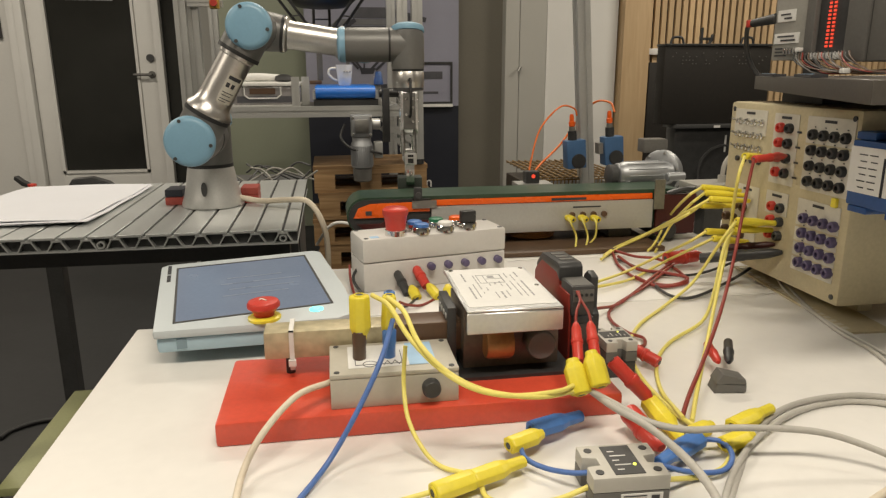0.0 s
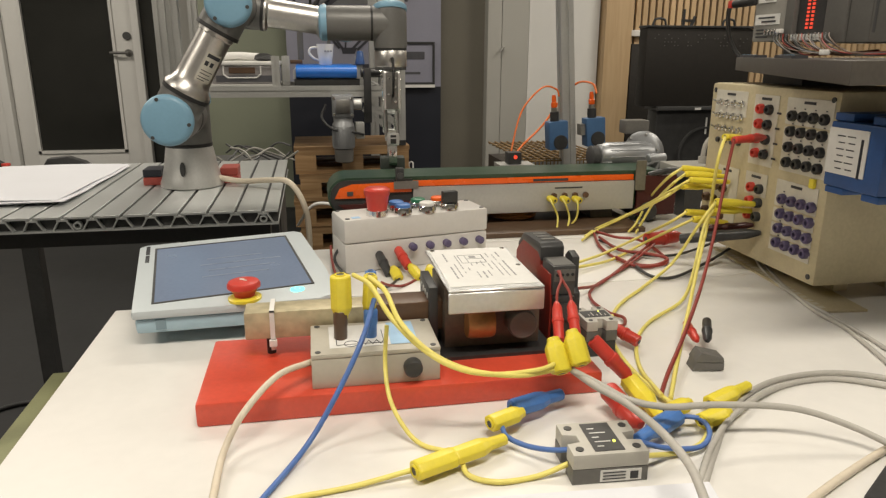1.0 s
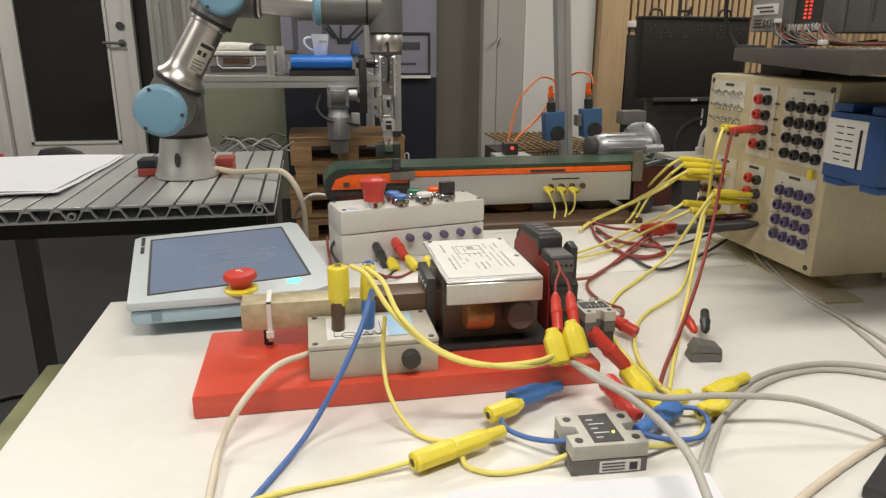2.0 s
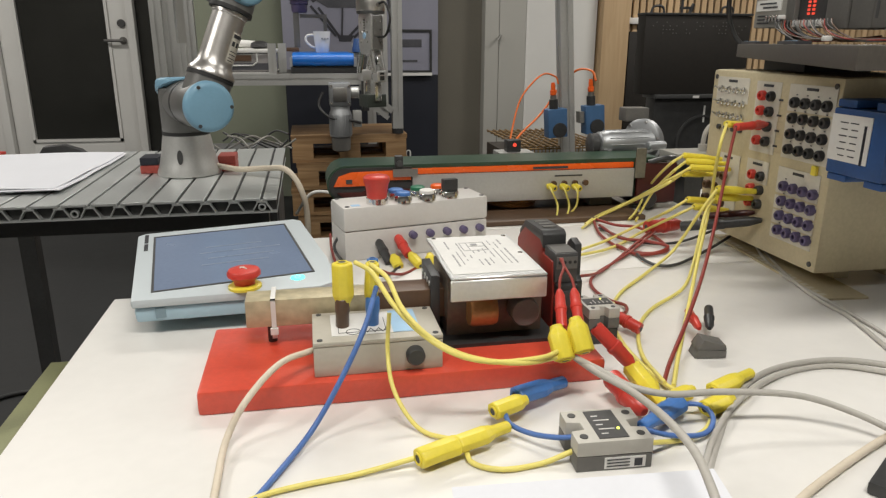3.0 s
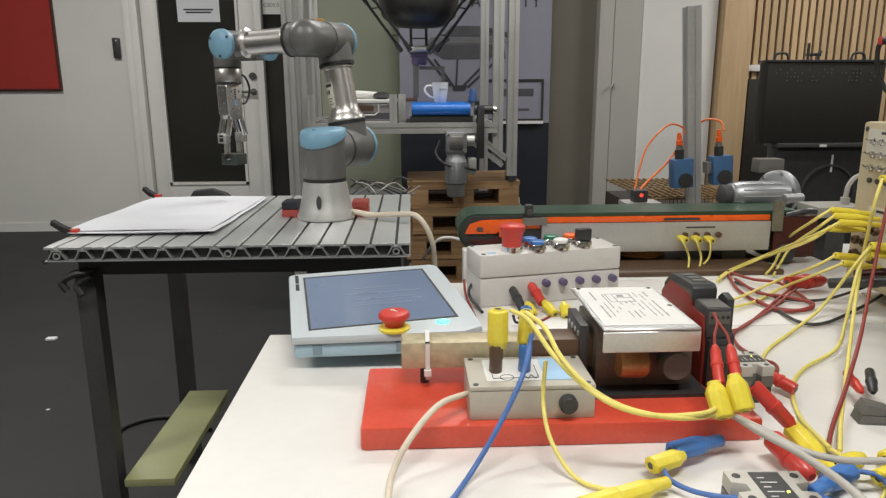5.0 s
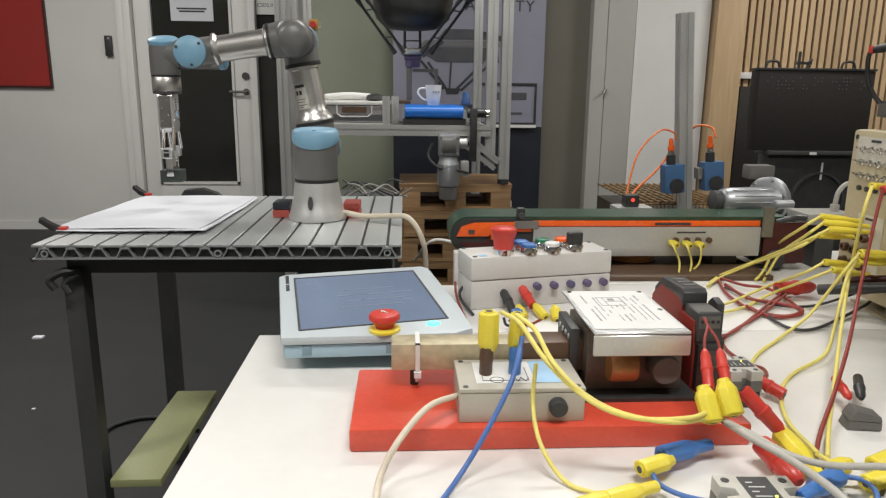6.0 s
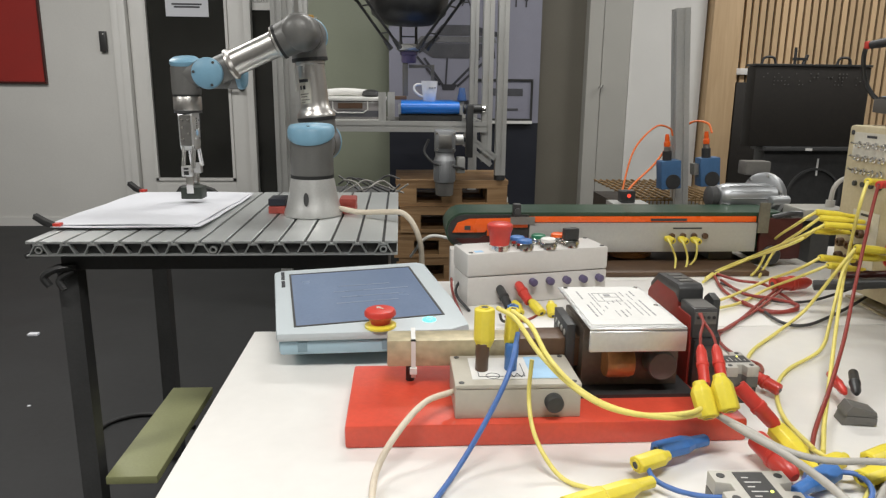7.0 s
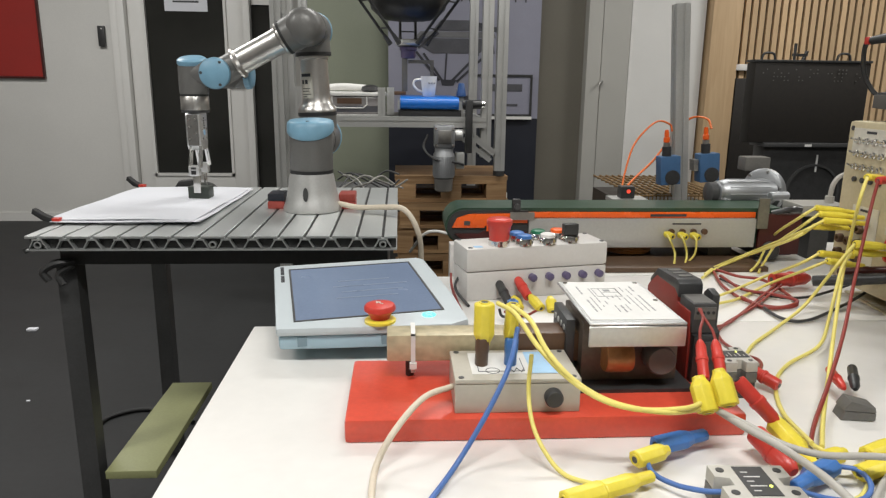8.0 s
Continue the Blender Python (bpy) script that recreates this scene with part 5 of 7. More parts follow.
def blue_conveyor():
    c = thing("blue_conveyor", "small conveyor with a bright blue belt", "conveyor", (0.22, 3.2, 0.938))
    zc, R = 1.002, 0.029
    out = [(2.96 - R * math.sin(radians(a)), zc - R * math.cos(radians(a))) for a in range(0, 181, 15)]
    out += [(3.55 + R * math.sin(radians(a)), zc + R * math.cos(radians(a))) for a in range(0, 181, 15)]
    part("belt", prism(bmesh.new(), out, 0.285, Matrix(((0, 0, 1, 0.08), (1, 0, 0, 0), (0, 1, 0, 0), (0, 0, 0, 1)))), M["blue_belt"], c, "bright blue belt")
    part("bed", cube(0.07, 0.38, 2.97, 3.5, 0.938, 0.970), M["dark"], c)
    for x0, x1 in ((0.066, 0.079), (0.366, 0.379)):
        part("side_plate", cube(x0, x1, 2.96, 3.55, 0.97, 1.01), M["alu"], c)
    part("drive_arm", cube(0.392, 0.425, 2.85, 2.90, 0.77, 1.02, bevel=0.004), M["black"], c)
    part("drive_shaft", rod(bmesh.new(), (0.38, 2.9, 1.0), (0.47, 2.9, 1.0), 0.022), M["black"], c)
    bm = rod(bmesh.new(), (0.47, 2.9, 1.0), (0.488, 2.9, 1.0), 0.016)
    part("shaft_end", bm, M["chrome"], c)
    m = part("gear_motor", cube(0.238, 0.335, 2.77, 2.85, 0.800, 0.905, bevel=0.008), M["motor_alu"], c, "bare metal gear motor")
    part("gear_face", cube(0.255, 0.318, 2.763, 2.7695, 0.822, 0.884, bevel=0.003), M["steel"], m, "square gear cover")
    part("output_boss", rod(bmesh.new(), (0.335, 2.81, 0.86), (0.375, 2.81, 0.86), 0.026, bevel=0.004), M["alu"], m)
    part("motor_body", lathe(bmesh.new(), [(0.040, 0.655), (0.050, 0.660), (0.050, 0.770), (0.044, 0.780), (0.044, 0.799)], Matrix.Translation((0.286, 2.81, 0)), 32), M["motor_alu"], m, "round motor body")
    for k in range(16):
        a = radians(180 + k * 12)
        part("fin", cube(0.286 + 0.051 * math.cos(a) - 0.0018, 0.286 + 0.051 * math.cos(a) + 0.0018, 2.81 + 0.051 * math.sin(a) - 0.004, 2.81 + 0.051 * math.sin(a) + 0.002, 0.668, 0.762), M["motor_alu"], m)
    part("fan_cowl", lathe(bmesh.new(), [(0.030, 0.590), (0.042, 0.596), (0.045, 0.64), (0.045, 0.654)], Matrix.Translation((0.286, 2.81, 0)), 28), M["clip_grey"], m, "dark fan cowl")
    for k in range(4):
        part("bolt", rod(bmesh.new(), (0.246 + 0.081 * (k % 2), 2.770, 0.815 + 0.075 * (k // 2)), (0.246 + 0.081 * (k % 2), 2.764, 0.815 + 0.075 * (k // 2)), 0.006, seg=8), M["chrome"], m)
    part("terminal_box", cube(0.345, 0.385, 2.81, 2.87, 0.70, 0.775, bevel=0.004), M["alu"], m)
    part("motor_cable", sweep(bmesh.new(), [(0.21, 2.82, 0.86), (0.19, 2.80, 0.80), (0.24, 2.77, 0.75), (0.33, 2.78, 0.735), (0.38, 2.81, 0.72)], 0.006, 8), M["black"], m, "black motor cable")
    g = thing("coffee_mug", "white ceramic mug with faint dark print on the blue belt", "mug", (0.223, 3.08, 1.0315))
    prof = [(0.028, 0), (0.031, 0.003), (0.037, 0.05), (0.042, 0.10), (0.0385, 0.10), (0.034, 0.05), (0.027, 0.006), (0.002, 0.006)]
    part("cup", lathe(bmesh.new(), [(r, h + 1.0315) for r, h in prof], Matrix.Translation((0.223, 3.08, 0)), 32), M["mug"], g)
    part("handle", sweep(bmesh.new(), [(0.189, 3.08, 1.115), (0.155, 3.08, 1.112), (0.146, 3.08, 1.09), (0.165, 3.08, 1.066), (0.190, 3.08, 1.055)], 0.006, 10), M["mug"], g)
    for k in range(3):
        part("printed_bar", cube(0.218 + k * 0.013, 0.228 + k * 0.013, 3.0395 + k * 0.002, 3.0415 + k * 0.002, 1.094, 1.101), M["faint_print"], g)


blue_conveyor()


def storage_bin():
    b = thing("storage_bin", "clear plastic storage bin with a white lid", "storage bin", (-0.16, 3.1, 0.938))
    part("bin", cube(-0.31, 0.0, 3.0, 3.35, 0.945, 1.03, bevel=0.01), M["bin_grey"], b, "see-through bin holding dark things")
    part("rim", cube(-0.325, 0.005, 2.99, 3.36, 1.031, 1.05, bevel=0.006), M["label"], b)
    part("bin_base", cube(-0.32, 0.0, 2.985, 3.36, 0.938, 0.9445), M["label"], b)
    part("recessed_grip", cube(-0.23, -0.11, 2.9955, 2.9995, 0.995, 1.022), M["brown"], b, "dark recessed grip")
    bm = bmesh.new()
    for p, q in (((-0.255, 0.990), (-0.235, 0.975)), ((-0.235, 0.975), (-0.105, 0.975)), ((-0.105, 0.975), (-0.085, 0.990)), ((-0.085, 0.990), (-0.085, 1.03)), ((-0.255, 0.990), (-0.255, 1.03))):
        rod(bm, (p[0], 2.996, p[1]), (q[0], 2.996, q[1]), 0.0035, seg=8)
    part("grip_lip", bm, M["label"], b, "pale moulded lip")
    part("dark_insert", cube(-0.29, -0.02, 2.9965, 2.9995, 0.955, 0.985), M["poster_grey"], b)
    part("lid_heap", sweep(bmesh.new(), [(-0.32, 3.1, 1.065), (-0.2, 3.08, 1.075), (-0.05, 3.1, 1.065)], 0.018, 10), M["label"], b, "rumpled white sheet")
    part("mouse", lathe(bmesh.new(), [(0.03, 0), (0.045, 0.008), (0.04, 0.025), (0.02, 0.034), (0.002, 0.036)], Matrix.Translation((-0.07, 3.05, 1.052)), 20), M["black"], b)


storage_bin()


def pallets():
    for n in range(5):
        z = n * 0.131
        p = thing("wooden_pallet", "rough pine pallet in a stack", "pallet", (0.33, 3.1, z), group="pallet stack")
        off = ((0.0, 0.0), (0.015, 0.01), (-0.012, 0.0), (0.02, -0.015), (0.0, 0.0))[n]
        x0, x1, y0, y1 = 0.055 + off[0], 0.605 + off[0], 2.895 + off[1], 3.35 + off[1]
        for y in (y0, (y0 + y1) / 2 - 0.05, y1 - 0.1):
            part("bottom_board", cube(x0, x1, y, y + 0.1, z + 0.001, z + 0.018), M["pine"], p)
            for x in (x0, (x0 + x1) / 2 - 0.05, x1 - 0.1):
                part("block", cube(x, x + 0.1, y, y + 0.1, z + 0.0185, z + 0.090), M["pine"], p)
            part("stringer", cube(x0, x1, y, y + 0.1, z + 0.0905, z + 0.1095), M["pine"], p)
        for k in range(5):
            yy = y0 + k * (y1 - y0 - 0.11) / 4
            part("deck_board", cube(x0 - 0.004, x1 + 0.004, yy, yy + 0.11, z + 0.110, z + 0.1305), M["pine"], p)


pallets()


def posters():
    p = thing("roll_up_poster", "pale lilac and navy exhibition poster of delta robots", "poster", (0.5, 4.45, 0))
    part("sheet", cube(0.0, 1.048, 4.44, 4.444, 0.865, 1.728), M["poster_lilac"], p)
    part("lower_field", cube(0.0, 1.048, 4.4385, 4.4435, 0.0, 0.8645), M["poster_blue"], p, "navy lower field")
    part("top_field", cube(0.0, 1.048, 4.4385, 4.4435, 1.7285, 2.1), M["poster_blue"], p, "navy upper field")
    for k in range(9):
        part("printed_bar", cube(0.42 + k * 0.062, 0.46 + k * 0.062, 4.4365, 4.438, 1.735, 1.75), M["label"], p)
    for word, align, x, z, size, ink in (("TY", "RIGHT", 0.968, 1.642, 0.104, "print"), ("A", "CENTER", 0.526, 1.642, 0.104, "print"), ("m", "LEFT", 0.773, 0.292, 0.11, "label")):
        cu = bpy.data.curves.new("lettering", "FONT")
        cu.body, cu.size, cu.extrude, cu.align_x, cu.space_character = word, size, 0.0008, align, 1.15
        t = new("lettering", cu)
        t.parent = p
        t.matrix_local = WM[p].inverted() @ pose(x, 4.4365, z, 90)
        cu.materials.append(M[ink])
    # printed delta robot: housing, motor block, upper links and thin rods
    def flat(outline, y, material):
        bm = prism(bmesh.new(), outline, 0.002, Matrix(((1, 0, 0, 0), (0, 0, 1, y), (0, 1, 0, 0), (0, 0, 0, 1))))
        part("printed_shape", bm, M[material], p)

    flat([(0.20, 1.36), (0.30, 1.30), (0.62, 1.30), (0.70, 1.36), (0.70, 1.40), (0.20, 1.40)], 4.4370, "poster_grey")
    flat([(0.18, 1.405), (0.74, 1.405), (0.72, 1.445), (0.22, 1.445)], 4.4370, "poster_pale_grey")
    flat([(0.30, 1.45), (0.66, 1.45), (0.60, 1.52), (0.36, 1.52)], 4.4370, "poster_grey")
    flat([(0.10, 1.60), (0.22, 1.60), (0.20, 1.62), (0.10, 1.62)], 4.4370, "poster_grey")
    flat([(0.37, 1.085), (0.45, 1.085), (0.47, 1.125), (0.36, 1.125)], 4.4370, "poster_ink")
    flat([(0.22, 0.87), (0.60, 0.87), (0.60, 1.02), (0.22, 1.00)], 4.4370, "poster_ink")
    for a, b, w in (((0.58, 1.50), (0.82, 1.44), 0.016), ((0.62, 1.30), (0.44, 1.12), 0.008), ((0.68, 1.30), (0.47, 1.11), 0.008), ((0.24, 1.30), (0.37, 1.12), 0.008), ((0.19, 1.31), (0.35, 1.12), 0.008), ((0.40, 1.30), (0.39, 1.12), 0.006), ((0.34, 1.44), (0.20, 1.34), 0.014), ((0.70, 1.46), (0.72, 1.30), 0.012)):
        n = Vector((b[1] - a[1], a[0] - b[0])).normalized() * w
        flat([(a[0] + n.x, a[1] + n.y), (b[0] + n.x, b[1] + n.y), (b[0] - n.x, b[1] - n.y), (a[0] - n.x, a[1] - n.y)], 4.4345, "poster_ink")
    f = thing("framed_picture", "framed grey drawing in a black frame", "picture", (0.8, 4.38, 0.87))
    part("picture", cube(0.615, 0.985, 4.42, 4.425, 0.895, 1.15), M["poster_lilac"], f)
    part("printed_shape", cube(0.72, 0.93, 4.417, 4.4195, 1.05, 1.10), M["poster_grey"], f)
    part("printed_shape", cube(0.74, 0.90, 4.417, 4.4195, 0.95, 0.965), M["poster_grey"], f)
    for a in ((0.60, 1.0, 0.88, 0.8945), (0.60, 1.0, 1.1505, 1.165), (0.60, 0.6145, 0.895, 1.15), (0.9855, 1.0, 0.895, 1.15)):
        part("frame_side", cube(a[0], a[1], 4.41, 4.4375, a[2], a[3]), M["black"], f)
    part("picture_ledge", cube(0.60, 1.0, 4.40, 4.4375, 0.86, 0.8795), M["label"], f)
    sg = thing("room_sign", "small white sign on the dark side light", "sign", (-1.0, WALL_Y, 1.6))
    part("plate", cube(-1.049, -0.905, WALL_Y + 0.02, WALL_Y + 0.024, 1.664, 1.864), M["label"], sg)
    cu = bpy.data.curves.new("lettering", "FONT")
    cu.body, cu.size, cu.extrude = "CSD5.0", 0.038, 0.0005
    t = new("lettering", cu)
    t.parent = sg
    t.matrix_local = WM[sg].inverted() @ pose(-1.041, WALL_Y + 0.0192, 1.719, 90)
    cu.materials.append(M["print"])
    part("emblem", cube(-0.959, -0.929, WALL_Y + 0.0185, WALL_Y + 0.0195, 1.794, 1.824), M["dark"], sg)
    e = thing("emergency_switch", "yellow emergency stop box on the frame post", "emergency stop", (-0.51, 2.86, 1.36))
    part("case", cube(-0.358, -0.318, 2.83, 2.87, 1.368, 1.415, bevel=0.004), M["amber"], e)
    part("button", rod(bmesh.new(), (-0.337, 2.83, 1.39), (-0.337, 2.805, 1.39), 0.015), M["red"], e)
    part("backing", profile_bar(bmesh.new(), (-0.46, 2.895, 1.395), (-0.31, 2.895, 1.395), 0.03), M["alu"], e)


posters()


# ---- on and round the robot table ----
def paper_stack():
    s = thing("paper_stack", "stack of white paper sheets on the slotted table", "paper", (-0.5, 1.22, PLATE))
    for k, (dx, dy, rot) in enumerate(((0, 0, -0.5), (0.006, -0.008, -1.8), (-0.004, 0.004, -2.6))):
        bm = cube(-0.152, 0.158, -0.247, 0.238, 0, 0.0012)
        bmesh.ops.subdivide_edges(bm, edges=bm.edges[:], cuts=6, use_grid_fill=True)
        for v in bm.verts:
            v.co.z += 0.0035 * max(0, (-v.co.y - 0.12) / 0.13) * (0.5 + 0.5 * math.sin(v.co.x * 14 + k)) + 0.0022 * math.sin(v.co.x * 15 + v.co.y * 9 + k) * math.sin(v.co.y * 17)
        bm.transform(Matrix.Translation((-0.505 + dx, 1.225 + dy, PLATE + 0.003 + 0.0024 * k)) @ Matrix.Rotation(radians(rot), 4, "Z"))
        part("sheet", bm, M["paper"], s)


paper_stack()


def clamp(x, y, turn):
    m = Matrix.Translation((x, y, PLATE)) @ Matrix.Rotation(radians(turn), 4, "Z")
    c = thing("spring_clamp", "black spring clamp with red jaw tips", "clamp", m=m, group="clamps on the paper")
    for s in (0, 1):
        u = 0.58 if s else 1.0
        bm = prism(bmesh.new(), [(0.0, 0.010), (-0.03 * u, 0.018), (-0.062 * u, 0.030), (-0.068 * u, 0.020), (-0.03 * u, 0.004), (0.0, 0.0)], 0.016, Matrix(((1, 0, 0, 0), (0, 0, 1, -0.008), (0, 1 if s else -1, 0, 0.004 if s else -0.033), (0, 0, 0, 1))), bevel=0.001)
        part("arm", bm, M["black"], c, local=True)
        part("jaw", cube(0.0, 0.016, -0.008, 0.008, 0.006 if s else -0.040, 0.014 if s else -0.0305, bevel=0.002), M["red"], c, "red plastic jaw tip", local=True)
    part("pivot", rod(bmesh.new(), (-0.028, -0.009, -0.02), (-0.028, 0.009, -0.02), 0.007), M["steel"], c, local=True)


clamp(-0.655, 0.985, 0)
clamp(-0.655, 1.49, -20)
w = thing("black_handset", "black curved handset lying at the table edge", "handset", (-0.5, 1.51, PLATE))
part("shell", prism(bmesh.new(), [(-0.565, 0.0), (-0.55, 0.022), (-0.50, 0.026), (-0.46, 0.012), (-0.445, 0.0)], 0.03, Matrix(((1, 0, 0, 0), (0, 0, 1, 1.495), (0, 1, 0, PLATE), (0, 0, 0, 1))), bevel=0.004), M["black"], w)
for bx, lab, lowc, upc in ((-0.222, "red and slate clamping block beside the robot base", "faded_red", "poster_blue"), (-0.052, "red clamping block beside the robot base", "faded_red", "faded_red")):
    t = thing("clamping_block", lab, "clamp block", (bx, 1.20, PLATE), group="base clamping blocks")
    part("lower_block", cube(bx - 0.02, bx + 0.02, 1.17, 1.235, PLATE, PLATE + 0.018, bevel=0.003), M[lowc], t)
    part("upper_block", cube(bx - 0.02, bx + 0.02, 1.172, 1.237, PLATE + 0.0185, PLATE + 0.036, bevel=0.003), M[upc], t)
solo("robot_cable", sweep(bmesh.new(), [(-0.07, 1.15, 0.812), (-0.02, 1.13, 0.806), (0.04, 1.10, 0.812), (0.085, 1.07, 0.812), (0.115, 1.05, 0.77), (0.125, 1.06, 0.70), (0.12, 1.08, 0.55), (0.10, 1.1, 0.2), (0.10, 1.1, 0.01)], 0.0065, 12), M["cream_cable"], "cream robot supply cable hanging over the table edge", "cable")
solo("white_lead", sweep(bmesh.new(), [(0.10, 1.12, 0.70), (0.13, 1.07, 0.752), (0.16, 1.05, 0.765), (0.21, 1.0, 0.762)], 0.0035, 8), M["label"], "thin white lead behind the push-button box", "cable")
rng = random.Random(11)
for k in range(6):
    x0, y0 = -0.12 + rng.uniform(-0.05, 0.05), 1.66 + rng.uniform(-0.04, 0.15)
    pts = [(x0 + i * 0.04, y0 + rng.uniform(-0.04, 0.04), 0.782 + 0.025 * math.sin(i * 1.3 + k) + rng.uniform(0, 0.012)) for i in range(6)]
    solo("loose_cable", sweep(bmesh.new(), pts, 0.003, 8), M["module_grey" if k % 2 else "dark"], "tangled loose cable behind the robot", "cable", group="cables behind the robot")
tr = thing("cable_crate", "low dark crate holding tangled cables behind the robot", "crate", (-0.1, 1.72, 0))
part("crate_body", cube(-0.25, 0.04, 1.56, 1.95, 0.0, 0.755, bevel=0.004), M["dark"], tr)
for x, y, s in ((-1.565, 2.537, 0.022), (-1.22, 1.813, 0.006)):
    solo("scrap", cube(x - s, x + s, y - s * 0.7, y + s * 0.7, 0.0, s * 0.5, bevel=s * 0.2), M["paper"], "white paper scrap on the dark floor", "scrap", group="scraps on the floor")
solo("floor_cable", sweep(bmesh.new(), [(-0.90, 1.62, 0.007), (-0.885, 1.667, 0.007), (-0.83, 1.71, 0.007), (-0.765, 1.719, 0.007), (-0.68, 1.69, 0.007), (-0.60, 1.62, 0.007)], 0.007, 10), M["rubber"], "black cable curving over the dark floor", "cable")
g = thing("hand_lever", "black clamping lever under the table corner", "lever", (-0.63, 0.87, 0.70))
part("lever", sweep(bmesh.new(), [(-0.58, 0.90, 0.735), (-0.61, 0.885, 0.735), (-0.635, 0.88, 0.72), (-0.625, 0.88, 0.70)], 0.008, 8), M["black"], g)
part("lever", sweep(bmesh.new(), [(-0.585, 0.90, 0.728), (-0.61, 0.89, 0.71), (-0.60, 0.885, 0.69)], 0.007, 8), M["black"], g)


# ---- wire tray with sensor post ----
def wire_tray():
    t = thing("wire_tray", "brass coloured wire tray on a dark stand", "wire tray", (0.8, 1.6, 0))
    x0, x1, y0, y1, z = 0.73, 0.985, 1.39, 1.80, 0.80
    for k in range(13):
        x = x0 + k * (x1 - x0) / 12
        part("wire", rod(bmesh.new(), (x, y0, z), (x, y1, z), 0.0026, seg=6), M["gold_mesh"], t)
    for k in range(10):
        y = y0 + k * (y1 - y0) / 9
        part("cross_wire", rod(bmesh.new(), (x0, y, z - 0.005), (x1, y, z - 0.005), 0.0026, seg=6), M["gold_mesh"], t)
    part("rim", rod(bmesh.new(), (x0, y0, z - 0.03), (x1, y0, z - 0.03), 0.004, seg=8), M["gold_mesh"], t)
    for k in range(24):
        x = x0 + k * (x1 - x0) / 23
        part("rim_wire", rod(bmesh.new(), (x, y0, z - 0.03), (x, y0, z), 0.0015, seg=5), M["gold_mesh"], t)
    part("stand", cube(x0, x1, y0 + 0.02, y1, 0, z - 0.04), M["cell_floor"], t, "dark stand")


wire_tray()
POST_X, POST_Y = 0.835, 1.385


def sensor_post():
    p = thing("sensor_post", "upright aluminium profile carrying two blue sensors", "sensor post", (POST_X, POST_Y, 0.74))
    bm = profile_bar(bmesh.new(), (POST_X, POST_Y, 0.78), (POST_X, POST_Y, 1.308), 0.037)
    part("profile", bm, M["alu"], p)
    part("foot", cube(POST_X - 0.025, POST_X + 0.025, POST_Y - 0.025, POST_Y + 0.0, 0.765, 0.7795), M["gold_mesh"], p)
    for s, x in ((-1, POST_X - 0.045), (1, POST_X + 0.063)):
        b = part("sensor", cube(x - 0.027, x + 0.027, POST_Y - 0.06, POST_Y - 0.018, 0.838, 0.915, bevel=0.003), M["sensor_blue"], p, "blue plastic light sensor")
        part("lens", lathe(bmesh.new(), [(0.020, 0), (0.020, 0.003), (0.015, 0.004)], Matrix.Translation((x + 0.004, POST_Y - 0.06, 0.858)) @ pose(0, 0, 0, 90), 24), M["black"], b, "round black lens")
        part("neck", rod(bmesh.new(), (x - 0.005, POST_Y - 0.04, 0.915), (x - 0.005, POST_Y - 0.04, 0.94), 0.012), M["black"], b)
        part("connector", lathe(bmesh.new(), [(0.006, 0.951), (0.0085, 0.953), (0.0085, 0.964), (0.0062, 0.966), (0.0062, 0.976), (0.0045, 0.985)], Matrix.Translation((x - 0.005, POST_Y - 0.04, 0)), 16), M["orange"], b, "orange cable connector")
        part("coupling_nut", lathe(bmesh.new(), [(0.0088, 0.9405), (0.0088, 0.9505)], Matrix.Translation((x - 0.005, POST_Y - 0.04, 0)), 12), M["steel"], b, "knurled steel coupling nut")
        part("bracket", cube(min(x + s * -0.028, POST_X + s * 0.022), max(x + s * -0.028, POST_X + s * 0.022), POST_Y - 0.05, POST_Y - 0.02, 0.87, 0.90), M["steel"], b)
    x = POST_X - 0.035
    part("sensor_cable", sweep(bmesh.new(), [(x, POST_Y - 0.04, 0.98), (x - 0.008, POST_Y - 0.04, 1.0), (x - 0.05, POST_Y - 0.05, 1.008), (x - 0.115, POST_Y - 0.08, 0.96), (x - 0.155, POST_Y - 0.12, 0.89), (x - 0.185, POST_Y - 0.17, 0.82), (x - 0.19, POST_Y - 0.18, 0.76)], 0.0025, 8), M["orange_cable"], p, "orange sensor cable")
    x = POST_X + 0.073
    part("sensor_cable", sweep(bmesh.new(), [(x, POST_Y - 0.04, 0.98), (x - 0.004, POST_Y - 0.02, 1.005), (x - 0.03, POST_Y + 0.02, 1.008), (x - 0.07, POST_Y + 0.04, 0.97), (x - 0.15, POST_Y - 0.02, 0.905), (x - 0.25, POST_Y - 0.1, 0.85), (x - 0.30, POST_Y - 0.17, 0.79)], 0.003, 8), M["orange_cable"], p, "orange sensor cable")

    p.matrix_world = Matrix.Translation((0.026, 0, 0)) @ WM[p] @ Matrix.Rotation(radians(-4.3), 4, "Y")


sensor_post()
d = thing("indicator_module", "small black module with a red indicator light", "indicator", (0.613, 1.10, 0.80))
part("body", cube(0.596, 0.630, 1.09, 1.12, 0.835, 0.863, bevel=0.003), M["black"], d)
part("lamp", lathe(bmesh.new(), [(0.0045, 0), (0.0045, 0.002)], Matrix.Translation((0.614, 1.09, 0.852)) @ pose(0, 0, 0, 90), 16), M["led_red"], d, "glowing red indicator")
part("mount", cube(0.575, 0.66, 1.08, 1.14, 0.825, 0.8345), M["alu"], d)
part("stem", cube(0.60, 0.63, 1.095, 1.125, 0.0, 0.825), M["dark"], d)
j = thing("junction_box", "small grey junction box with a cable loop", "junction box", (0.96, 0.90, TOP))
